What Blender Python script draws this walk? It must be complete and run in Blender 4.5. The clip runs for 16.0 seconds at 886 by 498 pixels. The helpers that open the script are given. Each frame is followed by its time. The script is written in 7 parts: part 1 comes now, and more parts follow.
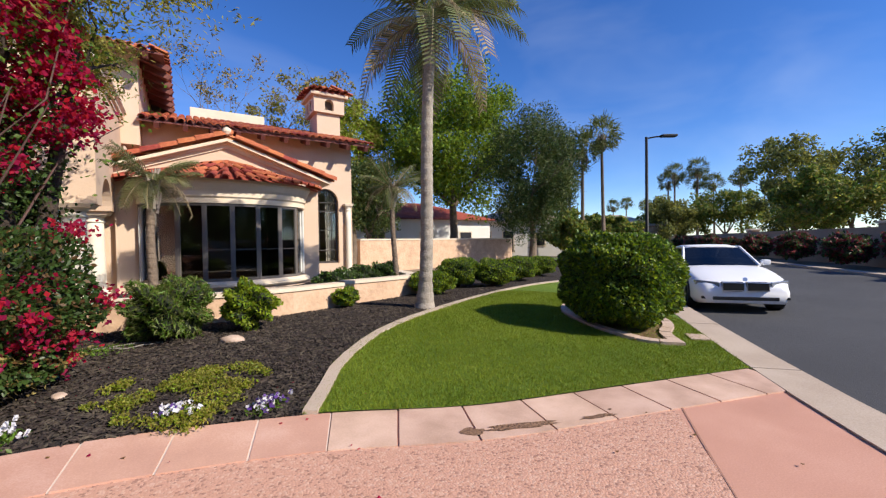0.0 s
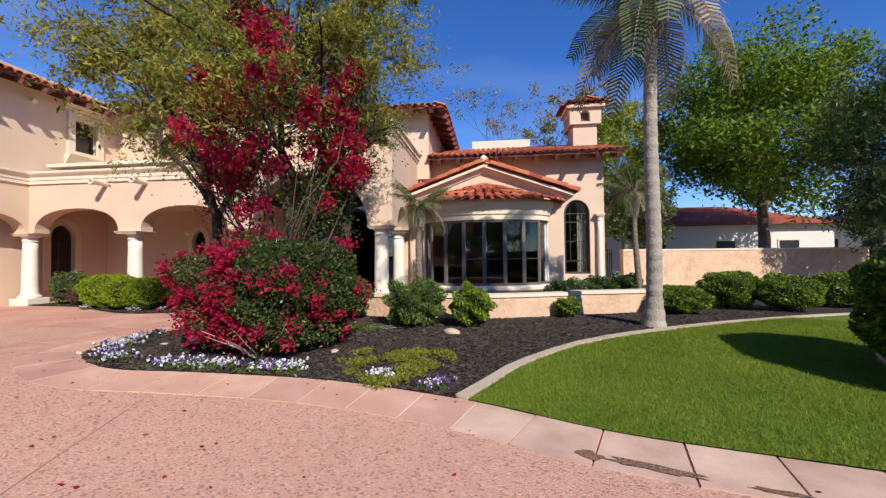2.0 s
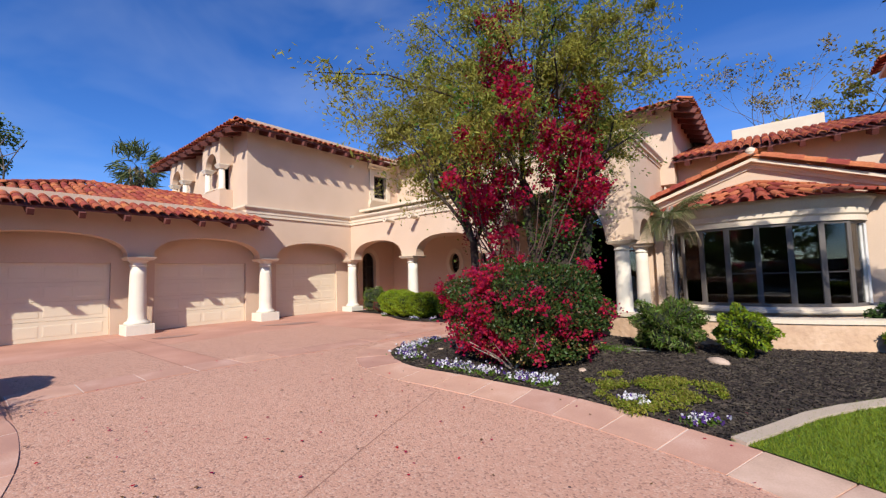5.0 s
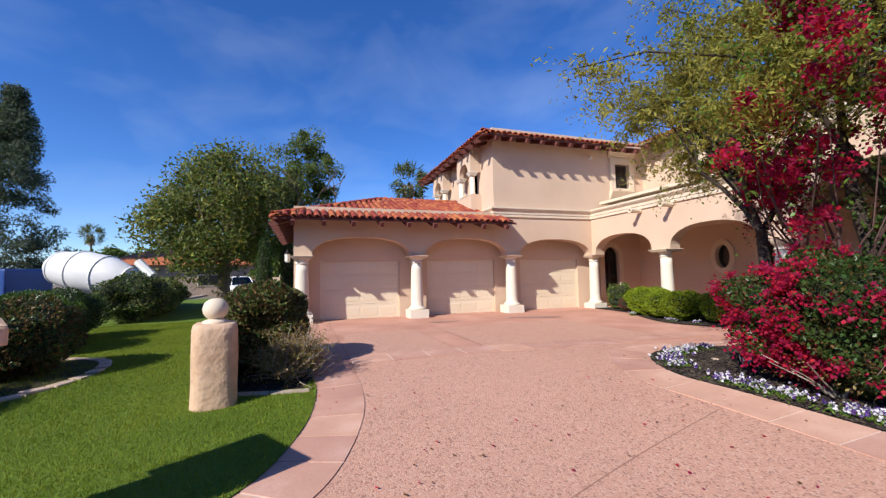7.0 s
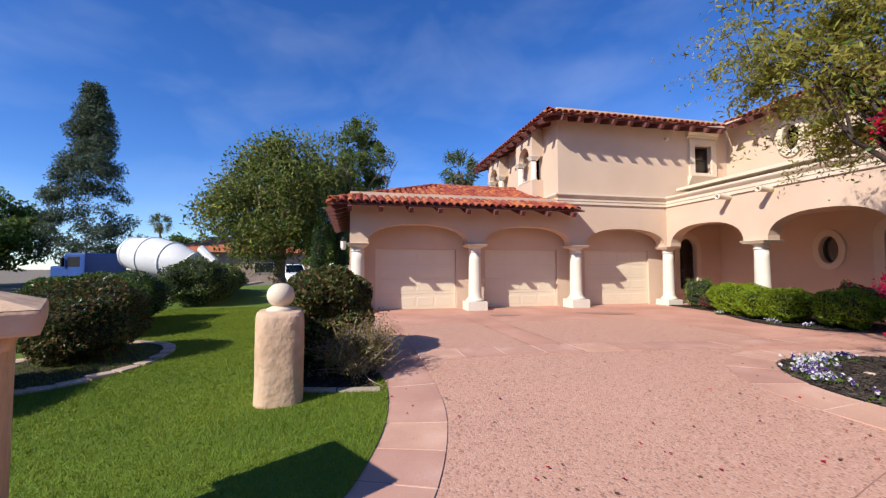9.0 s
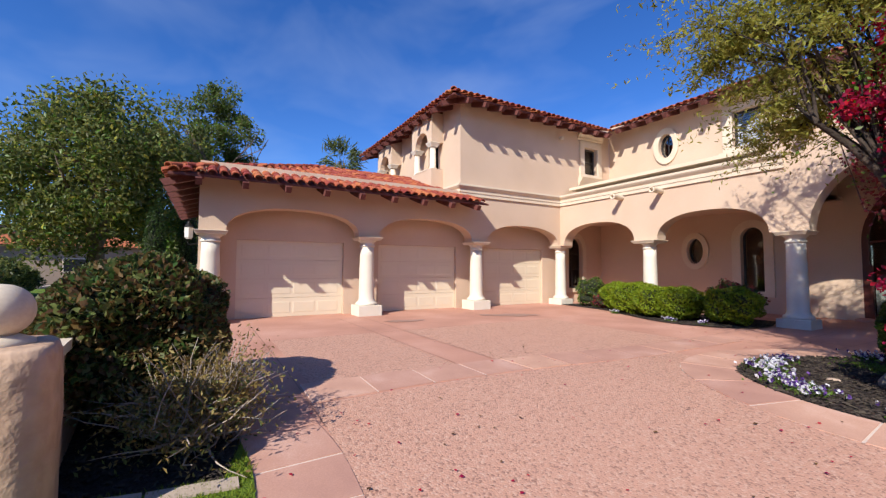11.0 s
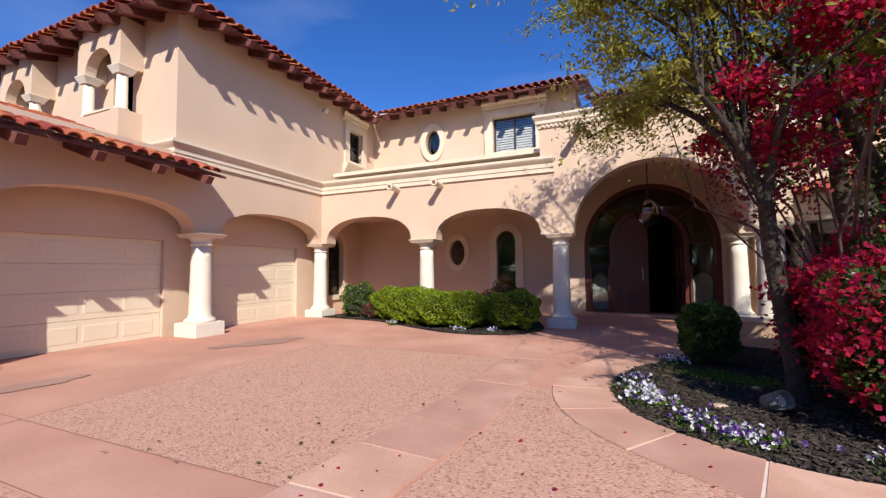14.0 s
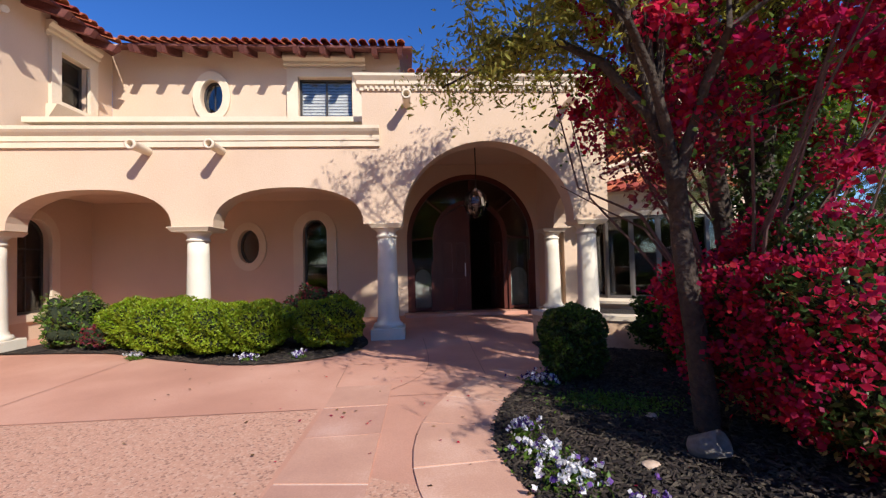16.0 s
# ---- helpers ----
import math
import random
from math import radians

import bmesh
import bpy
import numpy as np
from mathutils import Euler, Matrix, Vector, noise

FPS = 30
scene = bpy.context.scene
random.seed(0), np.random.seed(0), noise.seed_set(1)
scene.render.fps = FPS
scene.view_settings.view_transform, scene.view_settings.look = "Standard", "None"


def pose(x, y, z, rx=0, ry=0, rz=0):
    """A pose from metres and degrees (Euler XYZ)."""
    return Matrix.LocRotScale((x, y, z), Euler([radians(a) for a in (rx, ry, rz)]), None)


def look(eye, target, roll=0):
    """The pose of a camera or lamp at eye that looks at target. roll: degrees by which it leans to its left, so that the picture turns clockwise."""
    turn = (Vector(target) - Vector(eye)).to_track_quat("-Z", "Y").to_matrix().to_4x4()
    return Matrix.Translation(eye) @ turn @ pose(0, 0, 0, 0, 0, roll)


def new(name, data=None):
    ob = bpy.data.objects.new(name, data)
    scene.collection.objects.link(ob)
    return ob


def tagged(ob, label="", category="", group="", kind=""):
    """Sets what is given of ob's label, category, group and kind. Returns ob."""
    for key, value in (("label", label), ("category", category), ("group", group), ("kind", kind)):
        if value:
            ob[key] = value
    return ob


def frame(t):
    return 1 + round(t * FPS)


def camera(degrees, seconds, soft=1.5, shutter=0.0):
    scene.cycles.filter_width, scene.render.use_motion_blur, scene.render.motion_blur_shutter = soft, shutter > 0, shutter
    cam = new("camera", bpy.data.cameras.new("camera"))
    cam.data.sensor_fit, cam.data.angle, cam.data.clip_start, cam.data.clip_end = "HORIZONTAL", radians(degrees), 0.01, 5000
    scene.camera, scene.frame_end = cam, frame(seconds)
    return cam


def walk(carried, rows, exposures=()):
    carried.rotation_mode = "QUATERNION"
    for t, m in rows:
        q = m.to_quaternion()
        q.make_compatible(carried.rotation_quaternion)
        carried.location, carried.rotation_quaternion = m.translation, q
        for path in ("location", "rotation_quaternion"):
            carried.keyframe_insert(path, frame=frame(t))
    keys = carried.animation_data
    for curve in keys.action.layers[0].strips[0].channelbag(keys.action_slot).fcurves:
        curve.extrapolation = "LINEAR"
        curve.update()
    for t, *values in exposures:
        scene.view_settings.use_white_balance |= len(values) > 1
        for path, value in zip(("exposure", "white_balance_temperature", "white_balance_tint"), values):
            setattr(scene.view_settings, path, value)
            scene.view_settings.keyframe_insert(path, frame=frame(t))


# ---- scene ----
cam = camera(95.1, 16.0, soft=1.3)
PATH = [
    (0, (0.049, -0.09, 1.525), (1.119, 1.599, 1.493), -0.9),
    (0.5, (0.565, -0.124, 1.5), (1.373, 1.705, 1.491), -0.6),
    (1, (0.946, -0.211, 1.455), (1.433, 1.729, 1.469), -0.4),
    (1.5, (1.153, -0.405, 1.459), (1.268, 1.592, 1.485), -0.6),
    (2, (1.254, -0.605, 1.471), (1.012, 1.38, 1.516), -0.7),
    (2.5, (1.307, -0.768, 1.533), (0.769, 1.158, 1.594), -0.6),
    (3, (1.294, -0.875, 1.597), (0.544, 0.977, 1.682), -0.6),
    (3.2, (1.275, -0.899, 1.609), (0.465, 0.928, 1.696), -0.5),
    (5.3, (1.236, -0.975, 1.596), (-0.121, 0.488, 1.731), -1.8),
    (5.5, (1.248, -0.994, 1.62), (-0.187, 0.392, 1.756), -1.8),
    (6, (1.181, -1.043, 1.635), (-0.449, 0.107, 1.78), -1.6),
    (6.5, (1.14, -1.104, 1.632), (-0.647, -0.219, 1.776), -1.5),
    (7, (1.113, -1.175, 1.627), (-0.775, -0.528, 1.761), -1.2),
    (7.5, (1.065, -1.294, 1.637), (-0.873, -0.815, 1.754), -0.9),
    (8, (0.918, -1.41, 1.611), (-1.039, -1.014, 1.722), -0.6),
    (8.2, (0.81, -1.459, 1.6), (-1.149, -1.069, 1.706), -0.4),
    (10.3, (-1.062, -1.452, 1.502), (-2.919, -0.716, 1.597), 0.2),
    (10.5, (-1.283, -1.407, 1.488), (-3.111, -0.601, 1.586), 0.2),
    (11, (-1.802, -1.324, 1.492), (-3.527, -0.317, 1.591), 0.2),
    (11.5, (-2.338, -1.139, 1.508), (-3.924, 0.075, 1.608), 0.5),
    (12, (-2.834, -0.897, 1.527), (-4.267, 0.495, 1.628), 0.5),
    (12.5, (-3.306, -0.646, 1.495), (-4.585, 0.889, 1.596), 0.4),
    (13, (-3.759, -0.393, 1.512), (-4.891, 1.253, 1.614), 0.1),
    (13.5, (-4.144, -0.097, 1.531), (-5.115, 1.648, 1.635), -0.2),
    (14, (-4.477, 0.284, 1.545), (-5.257, 2.122, 1.65), -0.5),
    (14.5, (-4.782, 0.682, 1.566), (-5.333, 2.602, 1.663), -0.9),
    (15, (-4.925, 1.217, 1.542), (-5.236, 3.191, 1.63), -1.2),
    (15.5, (-5.059, 1.741, 1.569), (-5.114, 3.739, 1.639), -1.4),
    (16, (-5.133, 2.271, 1.625), (-4.989, 4.264, 1.686), -1.5),
]
walk(cam, [(t, look(eye, target, roll)) for t, eye, target, roll in PATH], [(0.0, 0.36, 6900, 11), (1.0, 0.33, 6850, 11), (2.5, 0.2, 6520, 10), (4.0, 0.18, 6500, 10), (6.5, 0.26, 6500, 10), (8.0, 0.28, 6500, 10), (11.5, 0.28, 6500, 10), (16.0, 0.26, 6500, 10)])

# ---- world, sun, light ----
SUN = Vector((1.0, -1.7, 1.42)).normalized()
world = bpy.data.worlds.new("sky")
scene.world = world
world.use_nodes = True
wn = world.node_tree
sky = wn.nodes.new("ShaderNodeTexSky")
sky.sky_type, sky.sun_disc = "NISHITA", False
sky.sun_elevation = math.asin(SUN.z)
sky.sun_rotation = math.atan2(SUN.x, SUN.y)
sky.altitude = 1500
sky.air_density, sky.dust_density, sky.ozone_density = 1.0, 0.05, 5.0
vivid = wn.nodes.new("ShaderNodeHueSaturation")
vivid.inputs["Saturation"].default_value, vivid.inputs["Hue"].default_value = 1.22, 0.513
wn.links.new(sky.outputs[0], vivid.inputs["Color"])
# thin cirrus
wc, wm, wz, wr, wx = (wn.nodes.new("ShaderNode" + k) for k in ("TexCoord", "Mapping", "TexNoise", "ValToRGB", "Mix"))
wm.inputs["Scale"].default_value, wm.inputs["Rotation"].default_value = (1.2, 4.5, 9.0), (0.2, 0.35, 0.6)
wz.inputs["Scale"].default_value, wz.inputs["Detail"].default_value, wz.inputs["Distortion"].default_value = 0.8, 4, 0.35
wr.color_ramp.elements[0].position, wr.color_ramp.elements[1].position = 0.46, 1.0
wr.color_ramp.elements[1].color = (0.2, 0.2, 0.2, 1)
wx.data_type = "RGBA"
wx.inputs[7].default_value = (5.2, 5.8, 6.6, 1)
wn.links.new(wc.outputs["Generated"], wm.inputs[0]), wn.links.new(wm.outputs[0], wz.inputs["Vector"])
wn.links.new(wz.outputs[0], wr.inputs[0]), wn.links.new(wr.outputs[0], wx.inputs[0])
wn.links.new(vivid.outputs[0], wx.inputs[6]), wn.links.new(wx.outputs[2], wn.nodes["Background"].inputs[0])
wn.nodes["Background"].inputs[1].default_value = 0.15
lamp = bpy.data.lights.new("sun", "SUN")
lamp.energy, lamp.angle, lamp.color = 5.0, radians(0.53), (1.0, 0.95, 0.87)
sun = new("sun", lamp)
sun.matrix_world = look((0, 0, 60), Vector((0, 0, 60)) - SUN)


# ---- materials ----
def material(name, c1, c2, rough=0.8, scale=3.0, fine=60.0, bump=0.15, dist=0.02, metal=0.0, c3=None, mottle=0.5, spec=0.4, rand=0.0, sheen=0.0):
    m = bpy.data.materials.new(name)
    m.use_nodes = True
    t = m.node_tree
    b = t.nodes["Principled BSDF"]
    b.inputs["Roughness"].default_value, b.inputs["Metallic"].default_value = rough, metal
    b.inputs["Specular IOR Level"].default_value = spec
    co = t.nodes.new("ShaderNodeTexCoord")
    n1, n2 = t.nodes.new("ShaderNodeTexNoise"), t.nodes.new("ShaderNodeTexNoise")
    n1.inputs["Scale"].default_value, n1.inputs["Detail"].default_value = scale, 5
    n2.inputs["Scale"].default_value, n2.inputs["Detail"].default_value = fine, 3
    for n in (n1, n2):
        t.links.new(co.outputs["Object"], n.inputs["Vector"])
    add = t.nodes.new("ShaderNodeMix")
    add.inputs[0].default_value = 1 - mottle
    t.links.new(n1.outputs[0], add.inputs[2]), t.links.new(n2.outputs[0], add.inputs[3])
    ramp = t.nodes.new("ShaderNodeValToRGB")
    ramp.color_ramp.elements[0].position, ramp.color_ramp.elements[1].position = 0.33, 0.67
    ramp.color_ramp.elements[0].color, ramp.color_ramp.elements[1].color = (*c1, 1), (*c2, 1)
    if c3:
        e = ramp.color_ramp.elements.new(0.52)
        e.color = (*c3, 1)
    t.links.new(add.outputs[0], ramp.inputs[0])
    out = ramp.outputs[0]
    if rand:
        geo, oi = t.nodes.new("ShaderNodeNewGeometry"), t.nodes.new("ShaderNodeObjectInfo")
        s = t.nodes.new("ShaderNodeMath")
        s.operation = "ADD"
        t.links.new(geo.outputs["Random Per Island"], s.inputs[0]), t.links.new(oi.outputs["Random"], s.inputs[1])
        fr = t.nodes.new("ShaderNodeMath")
        fr.operation = "FRACT"
        t.links.new(s.outputs[0], fr.inputs[0])
        mr = t.nodes.new("ShaderNodeMapRange")
        mr.inputs[3].default_value, mr.inputs[4].default_value = 1 - rand, 1 + rand
        t.links.new(fr.outputs[0], mr.inputs[0])
        hsv = t.nodes.new("ShaderNodeHueSaturation")
        t.links.new(mr.outputs[0], hsv.inputs["Value"]), t.links.new(out, hsv.inputs["Color"])
        hu = t.nodes.new("ShaderNodeMapRange")
        hu.inputs[3].default_value, hu.inputs[4].default_value = 0.5 - rand * 0.05, 0.5 + rand * 0.05
        t.links.new(fr.outputs[0], hu.inputs[0]), t.links.new(hu.outputs[0], hsv.inputs["Hue"])
        out = hsv.outputs[0]
    t.links.new(out, b.inputs["Base Color"])
    if bump:
        bp = t.nodes.new("ShaderNodeBump")
        bp.inputs["Strength"].default_value, bp.inputs["Distance"].default_value = bump, dist
        t.links.new(n2.outputs[0], bp.inputs["Height"]), t.links.new(bp.outputs[0], b.inputs["Normal"])
    return m


def leaf_material(name, c1, c2, rough=0.5, thru=0.35, rand=0.35):
    m = material(name, c1, c2, rough, scale=1.2, fine=9, bump=0, rand=rand, spec=0.3)
    t = m.node_tree
    b = t.nodes["Principled BSDF"]
    tr, mx = t.nodes.new("ShaderNodeBsdfTranslucent"), t.nodes.new("ShaderNodeMixShader")
    src = b.inputs["Base Color"].links[0].from_socket
    t.links.new(src, tr.inputs[0])
    mx.inputs[0].default_value = thru
    t.links.new(b.outputs[0], mx.inputs[1]), t.links.new(tr.outputs[0], mx.inputs[2])
    t.links.new(mx.outputs[0], t.nodes["Material Output"].inputs[0])
    return m


def pebble_material(name, base, light, dark, scale=68):
    m = material(name, base, tuple(v * 0.85 for v in base), 0.85, scale=0.7, fine=25, bump=0)
    t = m.node_tree
    b = t.nodes["Principled BSDF"]
    src = b.inputs["Base Color"].links[0].from_socket
    co = t.nodes.new("ShaderNodeTexCoord")
    vo = t.nodes.new("ShaderNodeTexVoronoi")
    vo.inputs["Scale"].default_value = scale
    t.links.new(co.outputs["Object"], vo.inputs["Vector"])
    bw = t.nodes.new("ShaderNodeSeparateColor")
    t.links.new(vo.outputs["Color"], bw.inputs[0])
    ramp = t.nodes.new("ShaderNodeValToRGB")
    ramp.color_ramp.interpolation = "CONSTANT"
    el = ramp.color_ramp.elements
    el[0].color, el[1].color = (*dark, 1), (*base, 1)
    el[1].position = 0.13
    e = el.new(0.62)
    e.color = (*light, 1)
    e = el.new(0.8)
    e.color = (*[v * 1.12 for v in base], 1)
    t.links.new(bw.outputs[0], ramp.inputs[0])
    mix = t.nodes.new("ShaderNodeMix")
    mix.data_type = "RGBA"
    mix.inputs[0].default_value = 0.52
    t.links.new(src, mix.inputs[6]), t.links.new(ramp.outputs[0], mix.inputs[7])
    t.links.new(mix.outputs[2], b.inputs["Base Color"])
    bp = t.nodes.new("ShaderNodeBump")
    bp.inputs["Strength"].default_value, bp.inputs["Distance"].default_value = 0.4, 0.010
    bp.invert = True
    t.links.new(vo.outputs["Distance"], bp.inputs["Height"]), t.links.new(bp.outputs[0], b.inputs["Normal"])
    return m


STUCCO = material("peach_stucco", (0.585, 0.43, 0.31), (0.66, 0.495, 0.37), 0.92, 0.9, 45, 0.35, 0.012, c3=(0.625, 0.465, 0.34), mottle=0.6, spec=0.15)
STUCCO2 = material("weathered_peach_stucco", (0.50, 0.32, 0.21), (0.68, 0.475, 0.325), 0.92, 2.6, 11, 0.6, 0.03, c3=(0.61, 0.41, 0.27), mottle=0.6, spec=0.15)
CREAM = material("cream_painted_trim", (0.64, 0.52, 0.385), (0.74, 0.63, 0.485), 0.8, 2.0, 50, 0.12, 0.006, spec=0.25)
WHITE = material("white_painted_column", (0.68, 0.605, 0.49), (0.77, 0.70, 0.585), 0.75, 2.5, 50, 0.15, 0.006, spec=0.25)
DOORP = material("beige_garage_paint", (0.70, 0.59, 0.43), (0.76, 0.65, 0.48), 0.55, 1.2, 60, 0.04, 0.003)
TILE = material("terracotta_tile", (0.27, 0.062, 0.032), (0.47, 0.14, 0.075), 0.8, 2.2, 22, 0.3, 0.01, c3=(0.38, 0.098, 0.048), rand=0.32, spec=0.25)
TILE2 = material("orange_clay_tile", (0.56, 0.19, 0.07), (0.66, 0.27, 0.12), 0.8, 2.2, 22, 0.3, 0.01, rand=0.18, spec=0.25)
RAFTER = material("red_brown_stained_wood", (0.11, 0.03, 0.026), (0.19, 0.065, 0.05), 0.75, 4, 30, 0.3, 0.01)
DOORWOOD = material("dark_mahogany", (0.075, 0.02, 0.015), (0.13, 0.037, 0.026), 0.35, 3, 40, 0.2, 0.005)
BAYFRAME = material("grey_bronze_frame", (0.10, 0.085, 0.075), (0.15, 0.13, 0.115), 0.5, 4, 60, 0.05, 0.003)
PINKSLAB = material("pink_concrete_slab", (0.46, 0.25, 0.185), (0.64, 0.40, 0.31), 0.88, 1.7, 80, 0.25, 0.006, c3=(0.55, 0.31, 0.225), mottle=0.7, spec=0.25, rand=0.1)
FRAMEDK = material("dark_bronze_frame", (0.03, 0.026, 0.024), (0.05, 0.043, 0.04), 0.45, 4, 60, 0.05, 0.003)
IRON = material("black_iron", (0.012, 0.012, 0.012), (0.025, 0.024, 0.022), 0.5, 6, 60, 0.1, 0.003, metal=0.6)
SALMON = material("salmon_concrete", (0.45, 0.225, 0.16), (0.62, 0.35, 0.26), 0.85, 0.9, 90, 0.25, 0.006, c3=(0.545, 0.285, 0.205), mottle=0.65, spec=0.25)
WALKC = material("pale_pink_concrete", (0.44, 0.285, 0.205), (0.66, 0.455, 0.35), 0.88, 2.6, 80, 0.25, 0.006, c3=(0.575, 0.38, 0.285), mottle=0.75, spec=0.25, rand=0.06)
PEBBLE = pebble_material("exposed_aggregate", (0.55, 0.30, 0.21), (0.66, 0.43, 0.32), (0.20, 0.10, 0.075), 60)
KERB = material("grey_tan_concrete", (0.40, 0.31, 0.235), (0.53, 0.43, 0.34), 0.9, 1.3, 70, 0.3, 0.008, spec=0.2)
MORTAR = material("pale_mortar", (0.60, 0.47, 0.38), (0.72, 0.60, 0.51), 0.95, 4, 60, 0.3, 0.006)
JOINT = material("dark_joint", (0.29, 0.145, 0.10), (0.37, 0.20, 0.145), 0.95, 3, 60, 0.3, 0.01)
ASPHALT = material("asphalt", (0.042, 0.042, 0.045), (0.075, 0.075, 0.078), 0.9, 0.35, 160, 0.5, 0.008, c3=(0.057, 0.057, 0.06), mottle=0.6)
OILY = material("oil_stained_concrete", (0.34, 0.20, 0.155), (0.44, 0.26, 0.2), 0.65, 1.5, 60, 0.2, 0.006)
MULCH = material("dark_mulch", (0.014, 0.010, 0.008), (0.055, 0.040, 0.030), 0.95, 4, 45, 1.0, 0.04, mottle=0.3)
SOIL = material("brown_soil", (0.16, 0.085, 0.05), (0.26, 0.15, 0.09), 0.95, 3, 40, 0.8, 0.03)
CHIP = material("wood_chip", (0.014, 0.010, 0.008), (0.065, 0.046, 0.035), 0.9, 5, 40, 0.2, 0.01, rand=0.7)
TURF = material("turf", (0.085, 0.15, 0.008), (0.15, 0.22, 0.013), 0.9, 0.8, 70, 0.9, 0.03, c3=(0.115, 0.185, 0.010), mottle=0.5)
BLADE = leaf_material("grass_blade", (0.135, 0.195, 0.010), (0.245, 0.295, 0.024), 0.6, 0.35, 0.3)
EARTH = material("dry_ground", (0.16, 0.13, 0.09), (0.25, 0.20, 0.14), 0.95, 0.2, 8, 0.4, 0.05)
BARK = material("dark_bark", (0.032, 0.023, 0.018), (0.075, 0.054, 0.04), 0.95, 3, 16, 0.9, 0.05)
BARK2 = material("grey_brown_bark", (0.12, 0.085, 0.06), (0.22, 0.165, 0.12), 0.95, 3, 18, 0.9, 0.04)
TWIG = material("dry_twig", (0.24, 0.19, 0.15), (0.42, 0.35, 0.29), 0.9, 6, 40, 0.3, 0.01, rand=0.3)
BOUGH = material("purple_brown_stem", (0.07, 0.035, 0.03), (0.15, 0.085, 0.07), 0.9, 6, 40, 0.3, 0.01)
GREEN_D = leaf_material("dark_green_leaf", (0.030, 0.060, 0.014), (0.075, 0.125, 0.030), 0.35)
GREEN_M = leaf_material("mid_green_leaf", (0.065, 0.125, 0.014), (0.14, 0.22, 0.03), 0.42)
GREEN_Y = leaf_material("bright_green_leaf", (0.16, 0.235, 0.012), (0.33, 0.40, 0.03), 0.45, 0.5)
HEDGE_Y = leaf_material("lime_hedge_leaf", (0.15, 0.235, 0.010), (0.30, 0.36, 0.02), 0.45)
FERNY = leaf_material("feathery_olive_leaf", (0.23, 0.235, 0.04), (0.46, 0.41, 0.085), 0.55, 0.6)
OLIVE = leaf_material("grey_olive_leaf", (0.11, 0.135, 0.035), (0.23, 0.245, 0.08), 0.5, 0.45)
PINE = leaf_material("blue_green_needle", (0.075, 0.10, 0.06), (0.15, 0.175, 0.11), 0.6, 0.35)
RUST = leaf_material("rusty_leaf", (0.11, 0.06, 0.025), (0.20, 0.12, 0.04), 0.5)
SPARSE = leaf_material("tan_yellow_leaf", (0.22, 0.15, 0.05), (0.32, 0.24, 0.08), 0.6)
REDLEAF = leaf_material("dark_red_leaf", (0.15, 0.018, 0.03), (0.28, 0.045, 0.06), 0.5)
BRACT = leaf_material("crimson_bract", (0.36, 0.008, 0.045), (0.60, 0.026, 0.105), 0.6, 0.6, 0.3)
FROND = leaf_material("palm_frond", (0.09, 0.125, 0.035), (0.19, 0.20, 0.075), 0.45, 0.3)
FROND_DRY = leaf_material("dry_palm_frond", (0.28, 0.20, 0.11), (0.42, 0.33, 0.20), 0.7, 0.3)
PALMBARK = material("ringed_grey_palm_bark", (0.25, 0.21, 0.165), (0.44, 0.385, 0.325), 0.95, 2.5, 30, 0.7, 0.02)
PURPLE = leaf_material("purple_petal", (0.05, 0.018, 0.15), (0.17, 0.085, 0.33), 0.6, 0.3)
PETAL = leaf_material("white_petal", (0.72, 0.70, 0.74), (0.85, 0.83, 0.84), 0.6, 0.3, 0.08)
STONE = material("pale_stone", (0.44, 0.31, 0.23), (0.58, 0.44, 0.345), 0.9, 4, 30, 0.5, 0.02)
GREYSTONE = material("grey_stone", (0.13, 0.115, 0.10), (0.24, 0.215, 0.19), 0.9, 4, 30, 0.5, 0.02)
# dark brown that carries the dimness of enclosed spaces in its colour
DIM_INSIDE = material("dim_inside_brown", (0.10, 0.07, 0.05), (0.15, 0.105, 0.075), 0.9, 2, 30, 0.05, 0.004)
ROOMFLOOR = material("tan_room_floor", (0.22, 0.16, 0.10), (0.30, 0.22, 0.15), 0.5, 2, 30, 0.05, 0.004)
CURTAIN = material("sheer_white_curtain", (0.55, 0.53, 0.50), (0.68, 0.66, 0.62), 0.9, 4, 60, 0.1, 0.004)
SLAT = material("white_blind_slat", (0.72, 0.73, 0.75), (0.8, 0.8, 0.8), 0.6, 4, 60, 0.05, 0.003)
CARPAINT = material("white_car_paint", (0.80, 0.80, 0.80), (0.83, 0.83, 0.83), 0.25, 2, 40, 0, spec=0.6)
BLACKPL = material("black_plastic", (0.010, 0.010, 0.011), (0.02, 0.02, 0.02), 0.4, 5, 60, 0.05, 0.002)
RUBBER = material("tyre_rubber", (0.012, 0.012, 0.012), (0.025, 0.025, 0.025), 0.8, 6, 60, 0.2, 0.004)
ALLOY = material("silver_alloy", (0.55, 0.55, 0.56), (0.65, 0.65, 0.66), 0.3, 5, 60, 0.0, metal=0.9)
LENSM = material("headlamp_lens", (0.25, 0.27, 0.30), (0.45, 0.47, 0.50), 0.12, 9, 60, 0.0, metal=0.5)
TRUCKWHITE = material("dusty_white_steel", (0.62, 0.62, 0.62), (0.74, 0.74, 0.73), 0.5, 1.5, 30, 0.05, 0.01)
TRUCKBLUE = material("blue_truck_paint", (0.02, 0.06, 0.22), (0.03, 0.08, 0.28), 0.35, 2, 30, 0)
FARWALL = material("tan_block_wall", (0.34, 0.25, 0.18), (0.44, 0.33, 0.25), 0.92, 0.8, 20, 0.4, 0.02)
